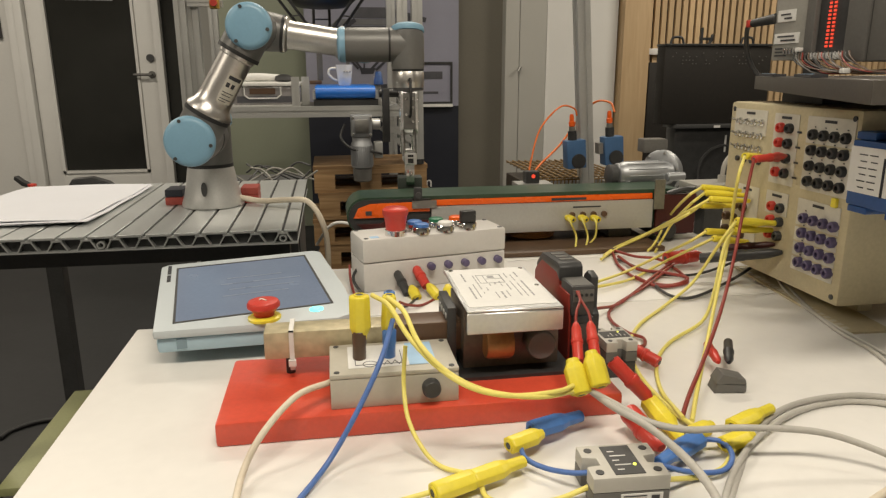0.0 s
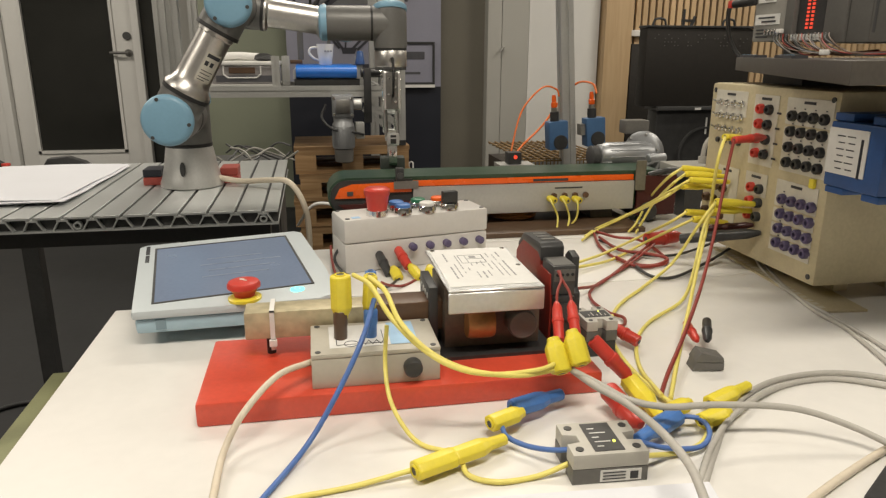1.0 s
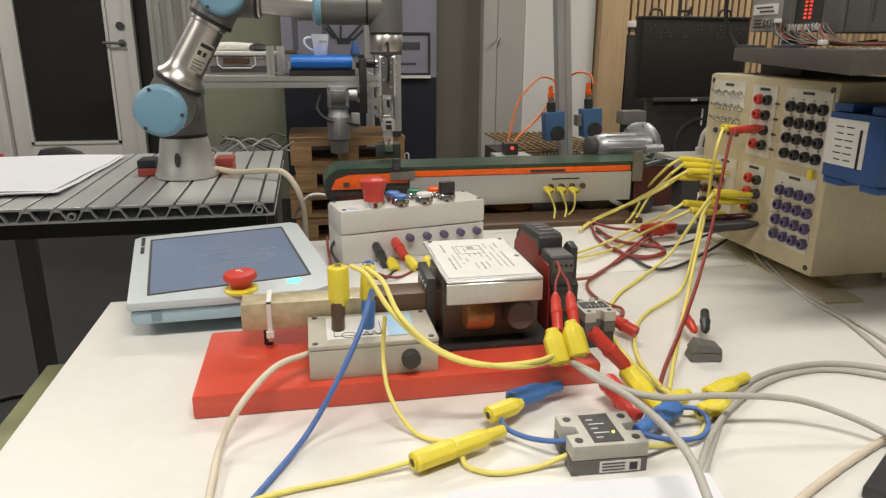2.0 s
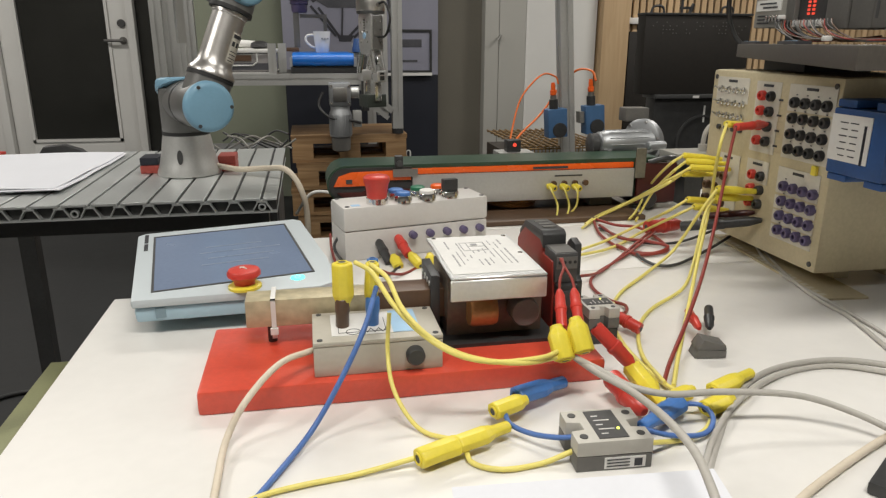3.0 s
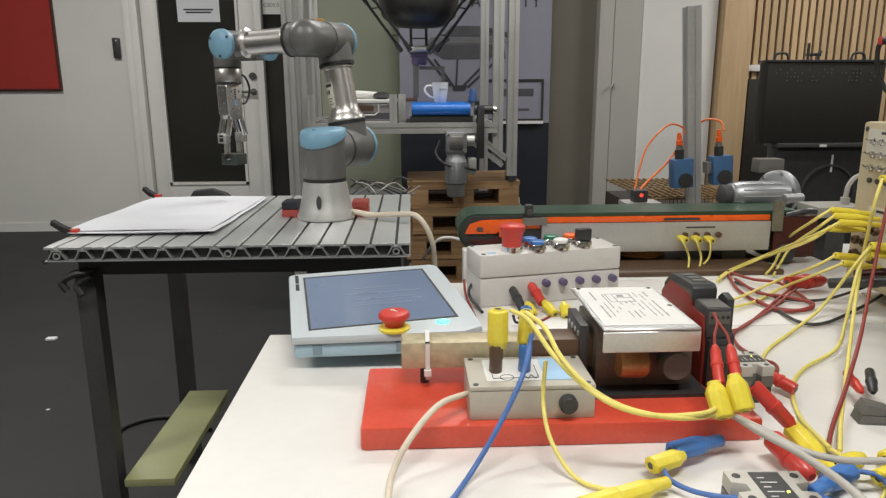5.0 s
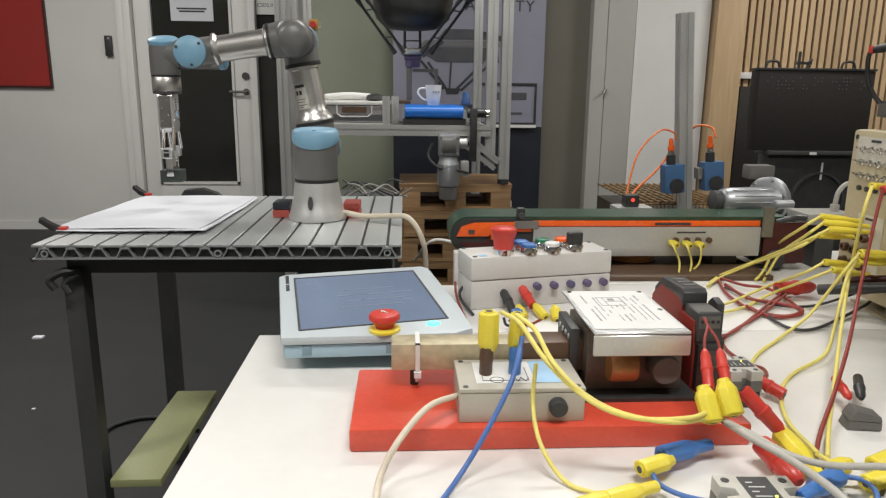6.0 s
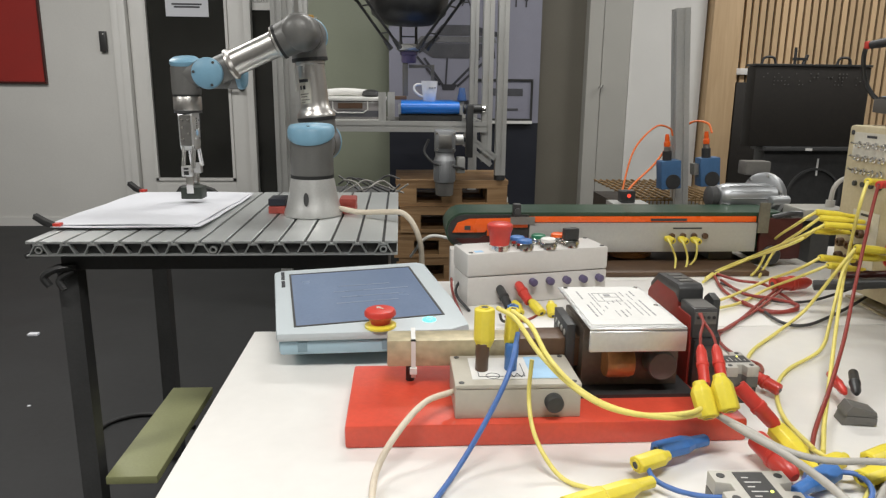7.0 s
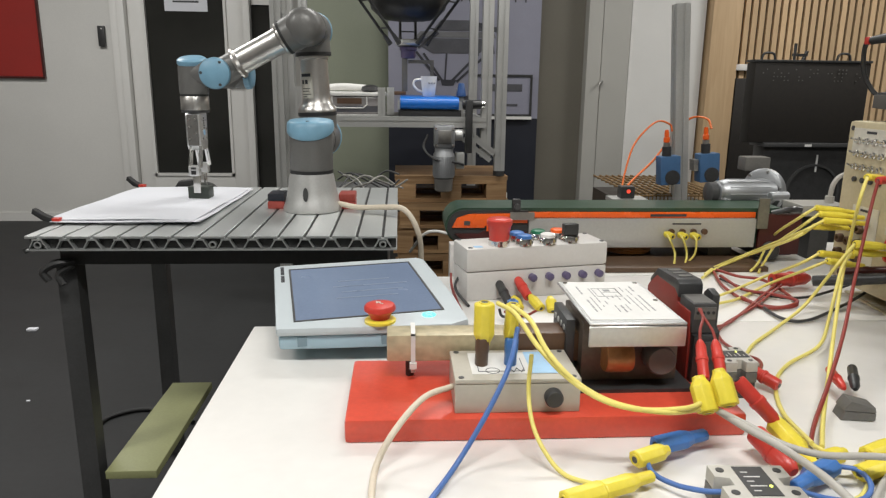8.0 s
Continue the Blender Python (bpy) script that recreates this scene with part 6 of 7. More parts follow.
part("box", cube(0.905, 1.01, 0.86, 0.94, 0.835, 0.858, bevel=0.003), M["module_grey"], j)
part("pillar", cube(0.94, 0.98, 0.88, 0.92, TOP, 0.8345), M["dark"], j)
part("gland", rod(bmesh.new(), (0.985, 0.90, 0.858), (0.985, 0.90, 0.872), 0.009), M["grey_cable"], j)
part("cable", sweep(bmesh.new(), [(0.985, 0.90, 0.872), (0.99, 0.90, 0.90), (1.01, 0.90, 0.918), (1.05, 0.89, 0.92)], 0.005, 8), M["grey_cable"], j)
part("black_lead", sweep(bmesh.new(), [(0.84, 0.86, 0.842), (0.87, 0.85, 0.852), (0.90, 0.86, 0.85)], 0.006, 8), M["black"], j)
cc = thing("cable_coil", "coil of dark orange cable under the conveyor", "cable coil", (0.55, 0.97, TOP))
for k in range(6):
    r0 = 0.048 - 0.002 * (k % 3)
    pts = [(0.56 + r0 * 1.1 * math.cos(a * 0.785 + k), 0.93 + r0 * math.sin(a * 0.785 + k), TOP + 0.004 + k * 0.004 + 0.002 * math.sin(a)) for a in range(9)]
    part("turn", sweep(bmesh.new(), pts, 0.0028, 8), M["copper"], cc)


# ---- rack over the trainer panel ----
def rack():
    r = thing("equipment_rack", "dark rack shelf carrying grey controller modules above the panel", "rack", (1.1, 0.5, TOP))
    edge = Matrix.Translation((0.93, 0.73, 1.0835)) @ Matrix.Rotation(radians(-24.6), 4, "Z")
    part("shelf", prism(bmesh.new(), [(0.93, 0.73), (0.645, 0.10), (1.40, 0.10), (1.40, 0.80), (0.97, 0.76)], 0.023, Matrix.Translation((0, 0, 1.060)), bevel=0.001), M["shelf_grey"], r, "dark grey shelf board")
    part("spacer", cube(0.90, 1.02, 0.50, 0.60, 1.0415, 1.0595), M["dark"], r)
    for x, y in ((1.37, 0.14), (1.37, 0.76)):
        part("upright", profile_bar(bmesh.new(), (x, y, TOP), (x, y, 1.060), 0.04), M["dark"], r)
    part("module", cube(0.96, 1.06, 0.643, 0.734, 1.111, 1.26, bevel=0.003), M["module_grey"], r, "pale grey controller module")
    part("module", cube(0.962, 1.06, 0.548, 0.615, 1.111, 1.30, bevel=0.002), M["black"], r, "black module with red lights")
    part("module", cube(0.955, 1.06, 0.617, 0.640, 1.118, 1.30, bevel=0.003), M["clip_grey"], r)
    for k in range(5):
        part("module", cube(0.958 + 0.003 * (k % 2), 1.06, 0.30 + k * 0.0495, 0.347 + k * 0.0495, 1.106, 1.30, bevel=0.003), M["clip_grey"], r, "grey controller module")
    for y in (0.30, 0.715):
        part("module_stand", cube(1.03, 1.05, y, y + 0.02, 1.0835, 1.1105), M["dark"], r)
    for y0, y1, z0, z1 in ((0.658, 0.726, 1.140, 1.158), (0.673, 0.722, 1.178, 1.198)):
        part("label", cube(0.9575, 0.9597, y0, y1, z0, z1), M["label"], r, "white label with unreadable print")
        part("printed_line", cube(0.9565, 0.9574, y0 + 0.008, y1 - 0.02, z0 + 0.004, z0 + 0.007), M["print"], r)
        part("printed_line", cube(0.9565, 0.9574, y0 + 0.012, y1 - 0.01, z0 + 0.011, z0 + 0.0135), M["print"], r)
    for k in range(3):
        part("printed_line", cube(0.9585, 0.9597, 0.69, 0.722, 1.118 + k * 0.006, 1.1205 + k * 0.006), M["print"], r)
    for k in range(5):
        part("terminal", cube(0.951, 0.9597, 0.648 + k * 0.009, 0.6535 + k * 0.009, 1.121, 1.132, bevel=0.001), M["chrome"], r, "bare metal terminal")
    for c in range(2):
        for k in range(20):
            part("led", cube(0.9600, 0.9617, 0.586 - c * 0.0115, 0.591 - c * 0.0115, 1.130 + k * 0.0062, 1.1335 + k * 0.0062), M["led_red"], r, "lit red indicator")
    for k in range(3):
        part("slot_line", cube(0.9575, 0.9595, 0.335 + k * 0.05, 0.340 + k * 0.05, 1.12, 1.29), M["dark"], r)
    part("terminal_strip", cube(0.950, 0.9595, 0.548, 0.612, 1.111, 1.121), M["label"], r, "white terminal strip")
    rnd = random.Random(7)
    for k in range(18):
        y = 0.74 - k * 0.025
        y = 0.655 - k * 0.008
        pts = [(0.950, y, 1.122), (0.944, y - 0.012, 1.108 + rnd.random() * 0.006), (0.936 + rnd.random() * 0.01, y - 0.035 - rnd.random() * 0.03, 1.096), (0.945, y - 0.08 - rnd.random() * 0.06, 1.087 + rnd.random() * 0.004), (0.99, y - 0.15 - rnd.random() * 0.08, 1.090 + rnd.random() * 0.006)]
        part("wire", sweep(bmesh.new(), pts, 0.0012, 6, 6), M[("black", "clip_grey", "brown", "red_cable", "dark", "brown")[k % 6]], r)
    for y0, y1 in ((-0.17, -0.02), (-0.44, -0.33)):
        part("loose_leaflet", prism(bmesh.new(), [(0.003, y0), (0.022, y0), (0.022, y1), (0.003, y1)], 0.004, edge), M["print"], r, "dark printed leaflet")
        part("leaflet_stripe", prism(bmesh.new(), [(0.005, y0 + 0.02), (0.010, y0 + 0.02), (0.010, y1 - 0.015), (0.005, y1 - 0.015)], 0.0004, edge @ Matrix.Translation((0, 0, 0.0042))), M["pale_blue"], r)
    part("connector", cube(0.940, 0.949, 0.628, 0.640, 1.124, 1.131, bevel=0.002), M["label"], r)
    part("connector", cube(0.925, 0.94, 0.495, 0.505, 1.088, 1.096, bevel=0.002), M["label"], r)
    part("cable_loop", sweep(bmesh.new(), [(0.952, 0.800, 1.180), (0.956, 0.813, 1.172), (0.962, 0.822, 1.150), (0.972, 0.826, 1.120), (0.985, 0.815, 1.090), (1.0, 0.79, 1.07)], 0.0045, 8), M["black"], r, "black cable bending down")
    part("cable_plug", rod(bmesh.new(), (0.952, 0.792, 1.181), (0.962, 0.730, 1.186), 0.0075, 0.0095, seg=14, bevel=0.002), M["black"], r, "black cable plug")
    part("red_clip", cube(0.945, 0.958, 0.790, 0.803, 1.174, 1.188, bevel=0.003), M["red"], r, "red strain relief")


rack()
bx = thing("signal_converter", "deep blue plastic signal converter with a white label", "converter", (0.85, 0.30, 0.915))
part("body", cube(0.826, 0.93, 0.238, 0.3335, 0.918, 1.004, bevel=0.003), M["blue_deep"], bx)
for y0, y1 in ((0.300, 0.3335), (0.238, 0.268)):
    part("upper_lug", cube(0.83, 0.925, y0, y1, 1.0045, 1.015, bevel=0.002), M["blue_deep"], bx)
    part("lower_lug", cube(0.83, 0.925, y0, y1, 0.908, 0.9175, bevel=0.002), M["blue_deep"], bx)
part("label", cube(0.8248, 0.8258, 0.264, 0.333, 0.936, 0.996), M["label"], bx, "white printed label")
for k in range(6):
    for c in range(2):
        part("printed_line", cube(0.8242, 0.8247, 0.285 + c * 0.018, 0.296 + c * 0.018 + 0.003 * (k % 2), 0.943 + k * 0.0085, 0.9444 + k * 0.0085), M["print"], bx)
part("side_lettering", cube(0.8242, 0.8247, 0.271, 0.275, 0.935, 0.985), M["poster_blue"], bx)


# ---- leads and plugs ----
def lead(points, material, r, label):
    kind_name = "test_lead" if "lead" in label else "cable"
    solo(kind_name, sweep(bmesh.new(), points, r, 10, 8), M[material], label, "cable")


def plug(p, q, material, label, r=0.006):
    """A moulded banana plug from its open rear end p to its nose q."""
    n = (Vector(q) - Vector(p)).length
    m = along(p, q)
    ob = thing("banana_plug", label, "plug", m=m)
    if material in ("brown", "blue") and "standing in" in label:
        grip = part("grip", lathe(bmesh.new(), [(r * 0.8, 0.0), (r, 0.002), (r, n * 0.5), (r * 0.92, n * 0.55), (r * 0.92, n - 0.001), (r * 0.85, n)], Matrix.Diagonal((1.0, 0.86, 1, 1)), 20), M[material], ob, local=True)
    elif material in ("yellow", "blue"):
        # flat eight-sided moulding with bevelled shoulders and a narrower nose
        bm, rings = bmesh.new(), []
        g = 0.70 if n < 0.055 else 0.50
        for f, a, c in ((0.0, 0.84, 0.66), (0.03, 1.0, 0.80), (g, 1.03, 0.82), (g + 0.12, 0.78, 0.72), (g + 0.18, 0.64, 0.60), (0.98, 0.58, 0.56), (1.0, 0.46, 0.46)):
            x, y, h = r * a, r * c, n * f
            k = 0.42
            rings.append([bm.verts.new((u * x, v * y, h)) for u, v in ((1, -k), (1, k), (k, 1), (-k, 1), (-1, k), (-1, -k), (-k, -1), (k, -1))])
        for r0, r1 in zip(rings, rings[1:]):
            for k in range(8):
                bm.faces.new((r0[k], r0[(k + 1) % 8], r1[(k + 1) % 8], r1[k]))
        bm.faces.new(list(reversed(rings[0])))
        bm.faces.new(rings[-1])
        bmesh.ops.bevel(bm, geom=bm.edges[:], offset=r * 0.07, segments=2, profile=0.6, affect="EDGES")
        grip = part("grip", bm, M[material], ob, local=True)
        part("socket_ring", lathe(bmesh.new(), [(r * 0.56, 0.001), (r * 0.56, -0.0012), (r * 0.40, -0.0012), (r * 0.40, 0.001)], seg=18, close=False), M[material], grip, local=True)
    else:
        prof = [(r * 0.62, 0.0), (r * 0.86, 0.0008), (r * 0.90, 0.003), (r * 0.90, n * 0.44), (r * 1.03, n * 0.46), (r * 1.03, n * 0.54), (r * 0.92, n * 0.56), (r * 0.86, n * 0.84), (r * 0.5, n * 0.97), (r * 0.36, n)]
        grip = part("grip", lathe(bmesh.new(), prof, seg=20), M[material], ob, local=True)
    part("rear_socket", lathe(bmesh.new(), [(r * 0.36, -0.0008), (r * 0.36, 0.0008)], seg=12), M["dark"], grip, "dark rear socket", local=True)


def solid_state_relay(m, label, group=""):
    s = thing("solid_state_relay", label, "relay", m=m, group=group)
    L, W, H = 0.066, 0.052, 0.028
    out = [(0, 0), (L, 0), (L, W * 0.36), (L - 0.012, W * 0.40), (L - 0.012, W * 0.60), (L, W * 0.64), (L, W), (0, W), (0, W * 0.64), (0.012, W * 0.60), (0.012, W * 0.40), (0, W * 0.36)]
    part("base", prism(bmesh.new(), out, 0.014, Matrix.Translation((0, 0, 0)), bevel=0.0008), M["clip_grey"], s, "dark metal base", local=True)
    part("top_housing", prism(bmesh.new(), out, 0.0135, Matrix.Translation((0, 0, 0.0145)), bevel=0.001), M["relay_grey"], s, "light grey plastic housing", local=True)
    part("dark_plate", cube(0.020, 0.046, 0.004, W - 0.004, 0.0281, 0.0288), M["dark"], s, "dark printed plate", local=True)
    for k in range(5):
        part("printed_line", cube(0.024, 0.030 + 0.008 * (k % 2), 0.010 + k * 0.007, 0.0113 + k * 0.007, 0.0289, 0.0291), M["label"], s, local=True)
    part("status_led", lathe(bmesh.new(), [(0.0013, 0.0289), (0.0013, 0.0297)], Matrix.Translation((0.041, 0.017, 0)), 10), M["led_yellow"], s, "lit yellow status light", local=True)
    for x in (0.008, L - 0.008):
        for y in (0.009, W - 0.009):
            t = part("terminal_well", lathe(bmesh.new(), [(0.0036, 0.0281), (0.0036, 0.0287)], Matrix.Translation((x, y, 0)), 14), M["dark"], s, local=True)
    part("type_label", cube(0.024, 0.060, -0.0008, -0.0001, 0.002, 0.0125), M["label"], s, "white printed side label", local=True)
    for k in range(3):
        part("printed_line", cube(0.026, 0.046, -0.0012, -0.0009, 0.004 + k * 0.003, 0.005 + k * 0.003), M["print"], s, local=True)
    part("barcode", cube(0.050, 0.057, -0.0012, -0.0009, 0.0035, 0.0105), M["print"], s, local=True)


solid_state_relay(Matrix.Translation((0.343, -0.016, TOP)) @ Matrix.Rotation(radians(-3), 4, "Z"), "light grey solid state relay lying on the white table")
solid_state_relay(Matrix.Translation((0.488, 0.222, TOP + 0.02)) @ Matrix.Rotation(radians(90), 4, "Z") @ Matrix.Diagonal((0.74, 0.74, 0.9, 1)), "light grey solid state relay beside the red board")
sr = thing("relay_heatsink", "dark heat sink under the small relay", "heat sink", (0.47, 0.25, TOP))
part("sink", cube(0.450, 0.4875, 0.223, 0.270, TOP, TOP + 0.0195, bevel=0.001), M["black"], sr)

ck = thing("spring_clip", "dark grey plastic spring clip on the table", "clip", m=Matrix.Translation((0.556, 0.165, TOP)) @ Matrix.Rotation(radians(-10), 4, "Z") @ Matrix.Diagonal((0.85, 0.85, 0.85, 1)))
part("lower_jaw", prism(bmesh.new(), [(0, 0), (0.042, 0.002), (0.042, 0.012), (0.004, 0.013)], 0.026, Matrix(((1, 0, 0, 0), (0, 0, 1, 0), (0, 1, 0, 0), (0, 0, 0, 1))), bevel=0.001), M["clip_grey"], ck, local=True)
part("upper_jaw", prism(bmesh.new(), [(0.002, 0.0135), (0.042, 0.0128), (0.040, 0.020), (0.010, 0.027)], 0.026, Matrix(((1, 0, 0, 0), (0, 0, 1, 0), (0, 1, 0, 0), (0, 0, 0, 1))), bevel=0.001), M["clip_grey"], ck, local=True)

# sheet of paper in front of the relay
bm = bmesh.new()
bmesh.ops.create_grid(bm, x_segments=12, y_segments=12, size=0.5, matrix=Matrix.Diagonal((0.21, 0.297, 1, 1)))
for v in bm.verts:
    v.co.z = 0.018 * max(0, (v.co.y + 0.02) / 0.16) ** 1.6 + 0.0015
bmesh.ops.solidify(bm, geom=bm.faces[:], thickness=0.0003)
bm.transform(Matrix.Translation((0.325, -0.2, TOP)) @ Matrix.Rotation(radians(-4), 4, "Z"))
solo("loose_sheet", bm, M["paper"], "white paper sheet with a curled edge on the table", "paper")
tb = thing("tablet_case", "black flat case lying on the table", "case", m=Matrix.Translation((0.560, -0.085, TOP)) @ Matrix.Rotation(radians(34), 4, "Z"))
part("case", cube(0, 0.25, -0.18, 0, 0.0, 0.012, bevel=0.003), M["black"], tb, local=True)

lead([(0.177, 0.182, 0.872), (0.192, 0.157, 0.868), (0.207, 0.116, 0.85), (0.23, 0.089, 0.83), (0.258, 0.072, 0.815), (0.295, 0.07, 0.805), (0.342, 0.081, 0.8), (0.37, 0.105, 0.794)], "yellow_cable", 0.0025, "yellow test lead looping over the grey box")
lead([(0.193, 0.184, 0.868), (0.206, 0.149, 0.864), (0.215, 0.105, 0.848), (0.239, 0.083, 0.826), (0.274, 0.072, 0.81), (0.323, 0.073, 0.8), (0.374, 0.105, 0.788)], "yellow_cable", 0.0025, "yellow test lead looping over the grey box")
lead([(0.205, 0.132, 0.835), (0.202, 0.125, 0.8), (0.203, 0.102, 0.775), (0.213, 0.081, 0.755), (0.228, 0.065, 0.743), (0.252, 0.039, 0.748)], "yellow_cable", 0.0022, "yellow test lead hanging down to the table")
lead([(0.196, 0.165, 0.85), (0.18, 0.114, 0.83), (0.156, 0.093, 0.79), (0.126, 0.072, 0.75), (0.092, 0.012, 0.743), (0.073, -0.024, 0.743), (0.06, -0.047, 0.743)], "blue_cable", 0.0026, "blue test lead running to the table edge")
lead([(0.131, 0.17, 0.785), (0.099, 0.133, 0.79), (0.07, 0.093, 0.775), (0.053, 0.071, 0.75), (0.051, 0.012, 0.745), (0.051, -0.035, 0.745)], "cream_cable", 0.0032, "cream cable leaving the grey box")
lead([(0.057, -0.021, 0.743), (0.085, -0.004, 0.743), (0.119, 0.005, 0.743), (0.161, 0.011, 0.743), (0.215, 0.019, 0.748)], "yellow_cable", 0.0024, "yellow test lead lying on the table")
lead([(0.331, 0.109, 0.75), (0.309, 0.08, 0.756), (0.304, 0.053, 0.752), (0.318, 0.035, 0.75), (0.336, 0.016, 0.755), (0.35, 0.008, 0.759)], "blue_cable", 0.0024, "blue test lead curling to the solid state relay")
lead([(0.258, 0.029, 0.748), (0.26, 0.01, 0.743), (0.282, -0.004, 0.743), (0.317, -0.002, 0.743), (0.347, -0.001, 0.752)], "yellow_cable", 0.0024, "yellow test lead ending at the solid state relay")
lead([(0.474, 0.056, 0.752), (0.495, 0.048, 0.752), (0.491, 0.023, 0.752), (0.473, 0.008, 0.748), (0.44, 0.005, 0.752), (0.411, 0.011, 0.759)], "blue_cable", 0.0024, "blue test lead curling to the solid state relay")
lead([(0.413, -0.007, 0.755), (0.452, 0.01, 0.743), (0.481, 0.02, 0.743), (0.504, 0.041, 0.748)], "yellow_cable", 0.0024, "yellow test lead ending at the solid state relay")
lead([(0.385, 0.1, 0.787), (0.397, 0.061, 0.79), (0.415, 0.038, 0.785), (0.448, 0.027, 0.78), (0.502, 0.031, 0.775), (0.572, 0.021, 0.77), (0.616, -0.001, 0.76), (0.646, -0.036, 0.75)], "grey_cable", 0.0032, "grey sheathed cable crossing the table")
lead([(0.389, 0.11, 0.782), (0.391, 0.06, 0.79), (0.406, 0.021, 0.79), (0.404, -0.044, 0.8), (0.402, -0.088, 0.8), (0.391, -0.128, 0.8), (0.379, -0.16, 0.8)], "grey_cable", 0.0034, "grey sheathed cable crossing the table")
lead([(0.438, -0.054, 0.743), (0.485, 0.004, 0.743), (0.549, 0.075, 0.743), (0.621, 0.12, 0.743), (0.699, 0.13, 0.743), (0.753, 0.108, 0.743), (0.778, 0.074, 0.743)], "grey_cable", 0.0034, "grey sheathed cable lying on the table")
lead([(0.439, -0.047, 0.743), (0.483, 0.006, 0.748), (0.541, 0.058, 0.748), (0.619, 0.106, 0.743), (0.689, 0.117, 0.743), (0.738, 0.092, 0.743), (0.762, 0.058, 0.743)], "grey_cable", 0.003, "grey sheathed cable lying on the table")
lead([(0.929, 0.614, 0.76), (0.903, 0.546, 0.743), (0.852, 0.415, 0.743), (0.823, 0.307, 0.743), (0.817, 0.235, 0.743), (0.781, 0.115, 0.743)], "grey_cable", 0.0028, "thin grey cable by the training panel")
lead([(0.919, 0.615, 0.76), (0.867, 0.486, 0.743), (0.839, 0.377, 0.743), (0.831, 0.284, 0.743), (0.824, 0.206, 0.743), (0.812, 0.14, 0.743)], "grey_cable", 0.0025, "thin grey cable by the training panel")
lead([(0.762, 0.59, 0.901), (0.735, 0.589, 0.884), (0.854, 0.872, 0.79), (0.787, 0.793, 0.755), (0.759, 0.766, 0.745)], "yellow_cable", 0.0025, "yellow test lead plugged into the training panel")
lead([(0.762, 0.579, 0.893), (0.735, 0.577, 0.873), (0.827, 0.806, 0.79), (0.793, 0.788, 0.75), (0.769, 0.755, 0.745)], "yellow_cable", 0.0025, "yellow test lead plugged into the training panel")
lead([(0.762, 0.563, 0.885), (0.73, 0.575, 0.862), (0.797, 0.831, 0.77), (0.707, 0.793, 0.75), (0.659, 0.747, 0.745)], "yellow_cable", 0.0025, "yellow test lead plugged into the training panel")
lead([(0.762, 0.588, 0.87), (0.72, 0.574, 0.852), (0.769, 0.798, 0.77), (0.694, 0.775, 0.748), (0.642, 0.72, 0.745)], "yellow_cable", 0.0025, "yellow test lead plugged into the training panel")
lead([(0.762, 0.563, 0.83), (0.735, 0.575, 0.808), (0.741, 0.686, 0.755), (0.641, 0.611, 0.75), (0.567, 0.561, 0.75)], "yellow_cable", 0.0025, "yellow test lead plugged into the training panel")
lead([(0.762, 0.54, 0.823), (0.735, 0.558, 0.802), (0.733, 0.656, 0.75), (0.64, 0.582, 0.746), (0.558, 0.537, 0.75)], "yellow_cable", 0.0025, "yellow test lead plugged into the training panel")
lead([(0.762, 0.48, 0.865), (0.74, 0.479, 0.835), (0.713, 0.506, 0.76), (0.635, 0.445, 0.745), (0.562, 0.376, 0.743), (0.514, 0.299, 0.743), (0.491, 0.213, 0.743), (0.488, 0.132, 0.743), (0.489, 0.085, 0.748)], "yellow_cable", 0.0025, "yellow test lead plugged into the training panel")
lead([(0.762, 0.484, 0.852), (0.74, 0.47, 0.828), (0.705, 0.43, 0.765), (0.65, 0.361, 0.75), (0.578, 0.312, 0.743), (0.531, 0.254, 0.743), (0.499, 0.18, 0.743), (0.486, 0.104, 0.748)], "yellow_cable", 0.0025, "yellow test lead plugged into the training panel")
lead([(0.762, 0.475, 0.967), (0.745, 0.461, 0.929), (0.766, 0.502, 0.83), (0.674, 0.37, 0.79), (0.587, 0.241, 0.765), (0.532, 0.16, 0.75), (0.492, 0.097, 0.748)], "yellow_cable", 0.0025, "yellow test lead plugged into the training panel")
lead([(0.762, 0.451, 0.965), (0.75, 0.441, 0.923), (0.715, 0.402, 0.83), (0.639, 0.3, 0.79), (0.566, 0.208, 0.765), (0.516, 0.148, 0.75), (0.487, 0.108, 0.746)], "red_cable", 0.0024, "dark red test lead plugged into the training panel")
lead([(0.745, 0.647, 0.752), (0.683, 0.585, 0.748), (0.612, 0.509, 0.745), (0.563, 0.46, 0.745), (0.51, 0.409, 0.76)], "red_cable", 0.0023, "dark red lead running to the relay module")
lead([(0.753, 0.645, 0.752), (0.654, 0.546, 0.746), (0.557, 0.456, 0.744), (0.531, 0.403, 0.744), (0.534, 0.351, 0.744), (0.544, 0.323, 0.746), (0.523, 0.277, 0.755), (0.501, 0.26, 0.762)], "red_cable", 0.0023, "dark red lead running to the small relay")
lead([(0.684, 0.765, 0.745), (0.656, 0.664, 0.745), (0.657, 0.576, 0.745), (0.693, 0.542, 0.745), (0.733, 0.559, 0.75), (0.71, 0.599, 0.75), (0.678, 0.634, 0.748), (0.678, 0.723, 0.748)], "red_cable", 0.0027, "loop of dark red cable on the table")
lead([(0.69, 0.766, 0.748), (0.707, 0.711, 0.75), (0.741, 0.684, 0.75), (0.745, 0.603, 0.745), (0.726, 0.55, 0.745), (0.671, 0.54, 0.745), (0.653, 0.59, 0.748)], "red_cable", 0.0027, "loop of dark red cable on the table")
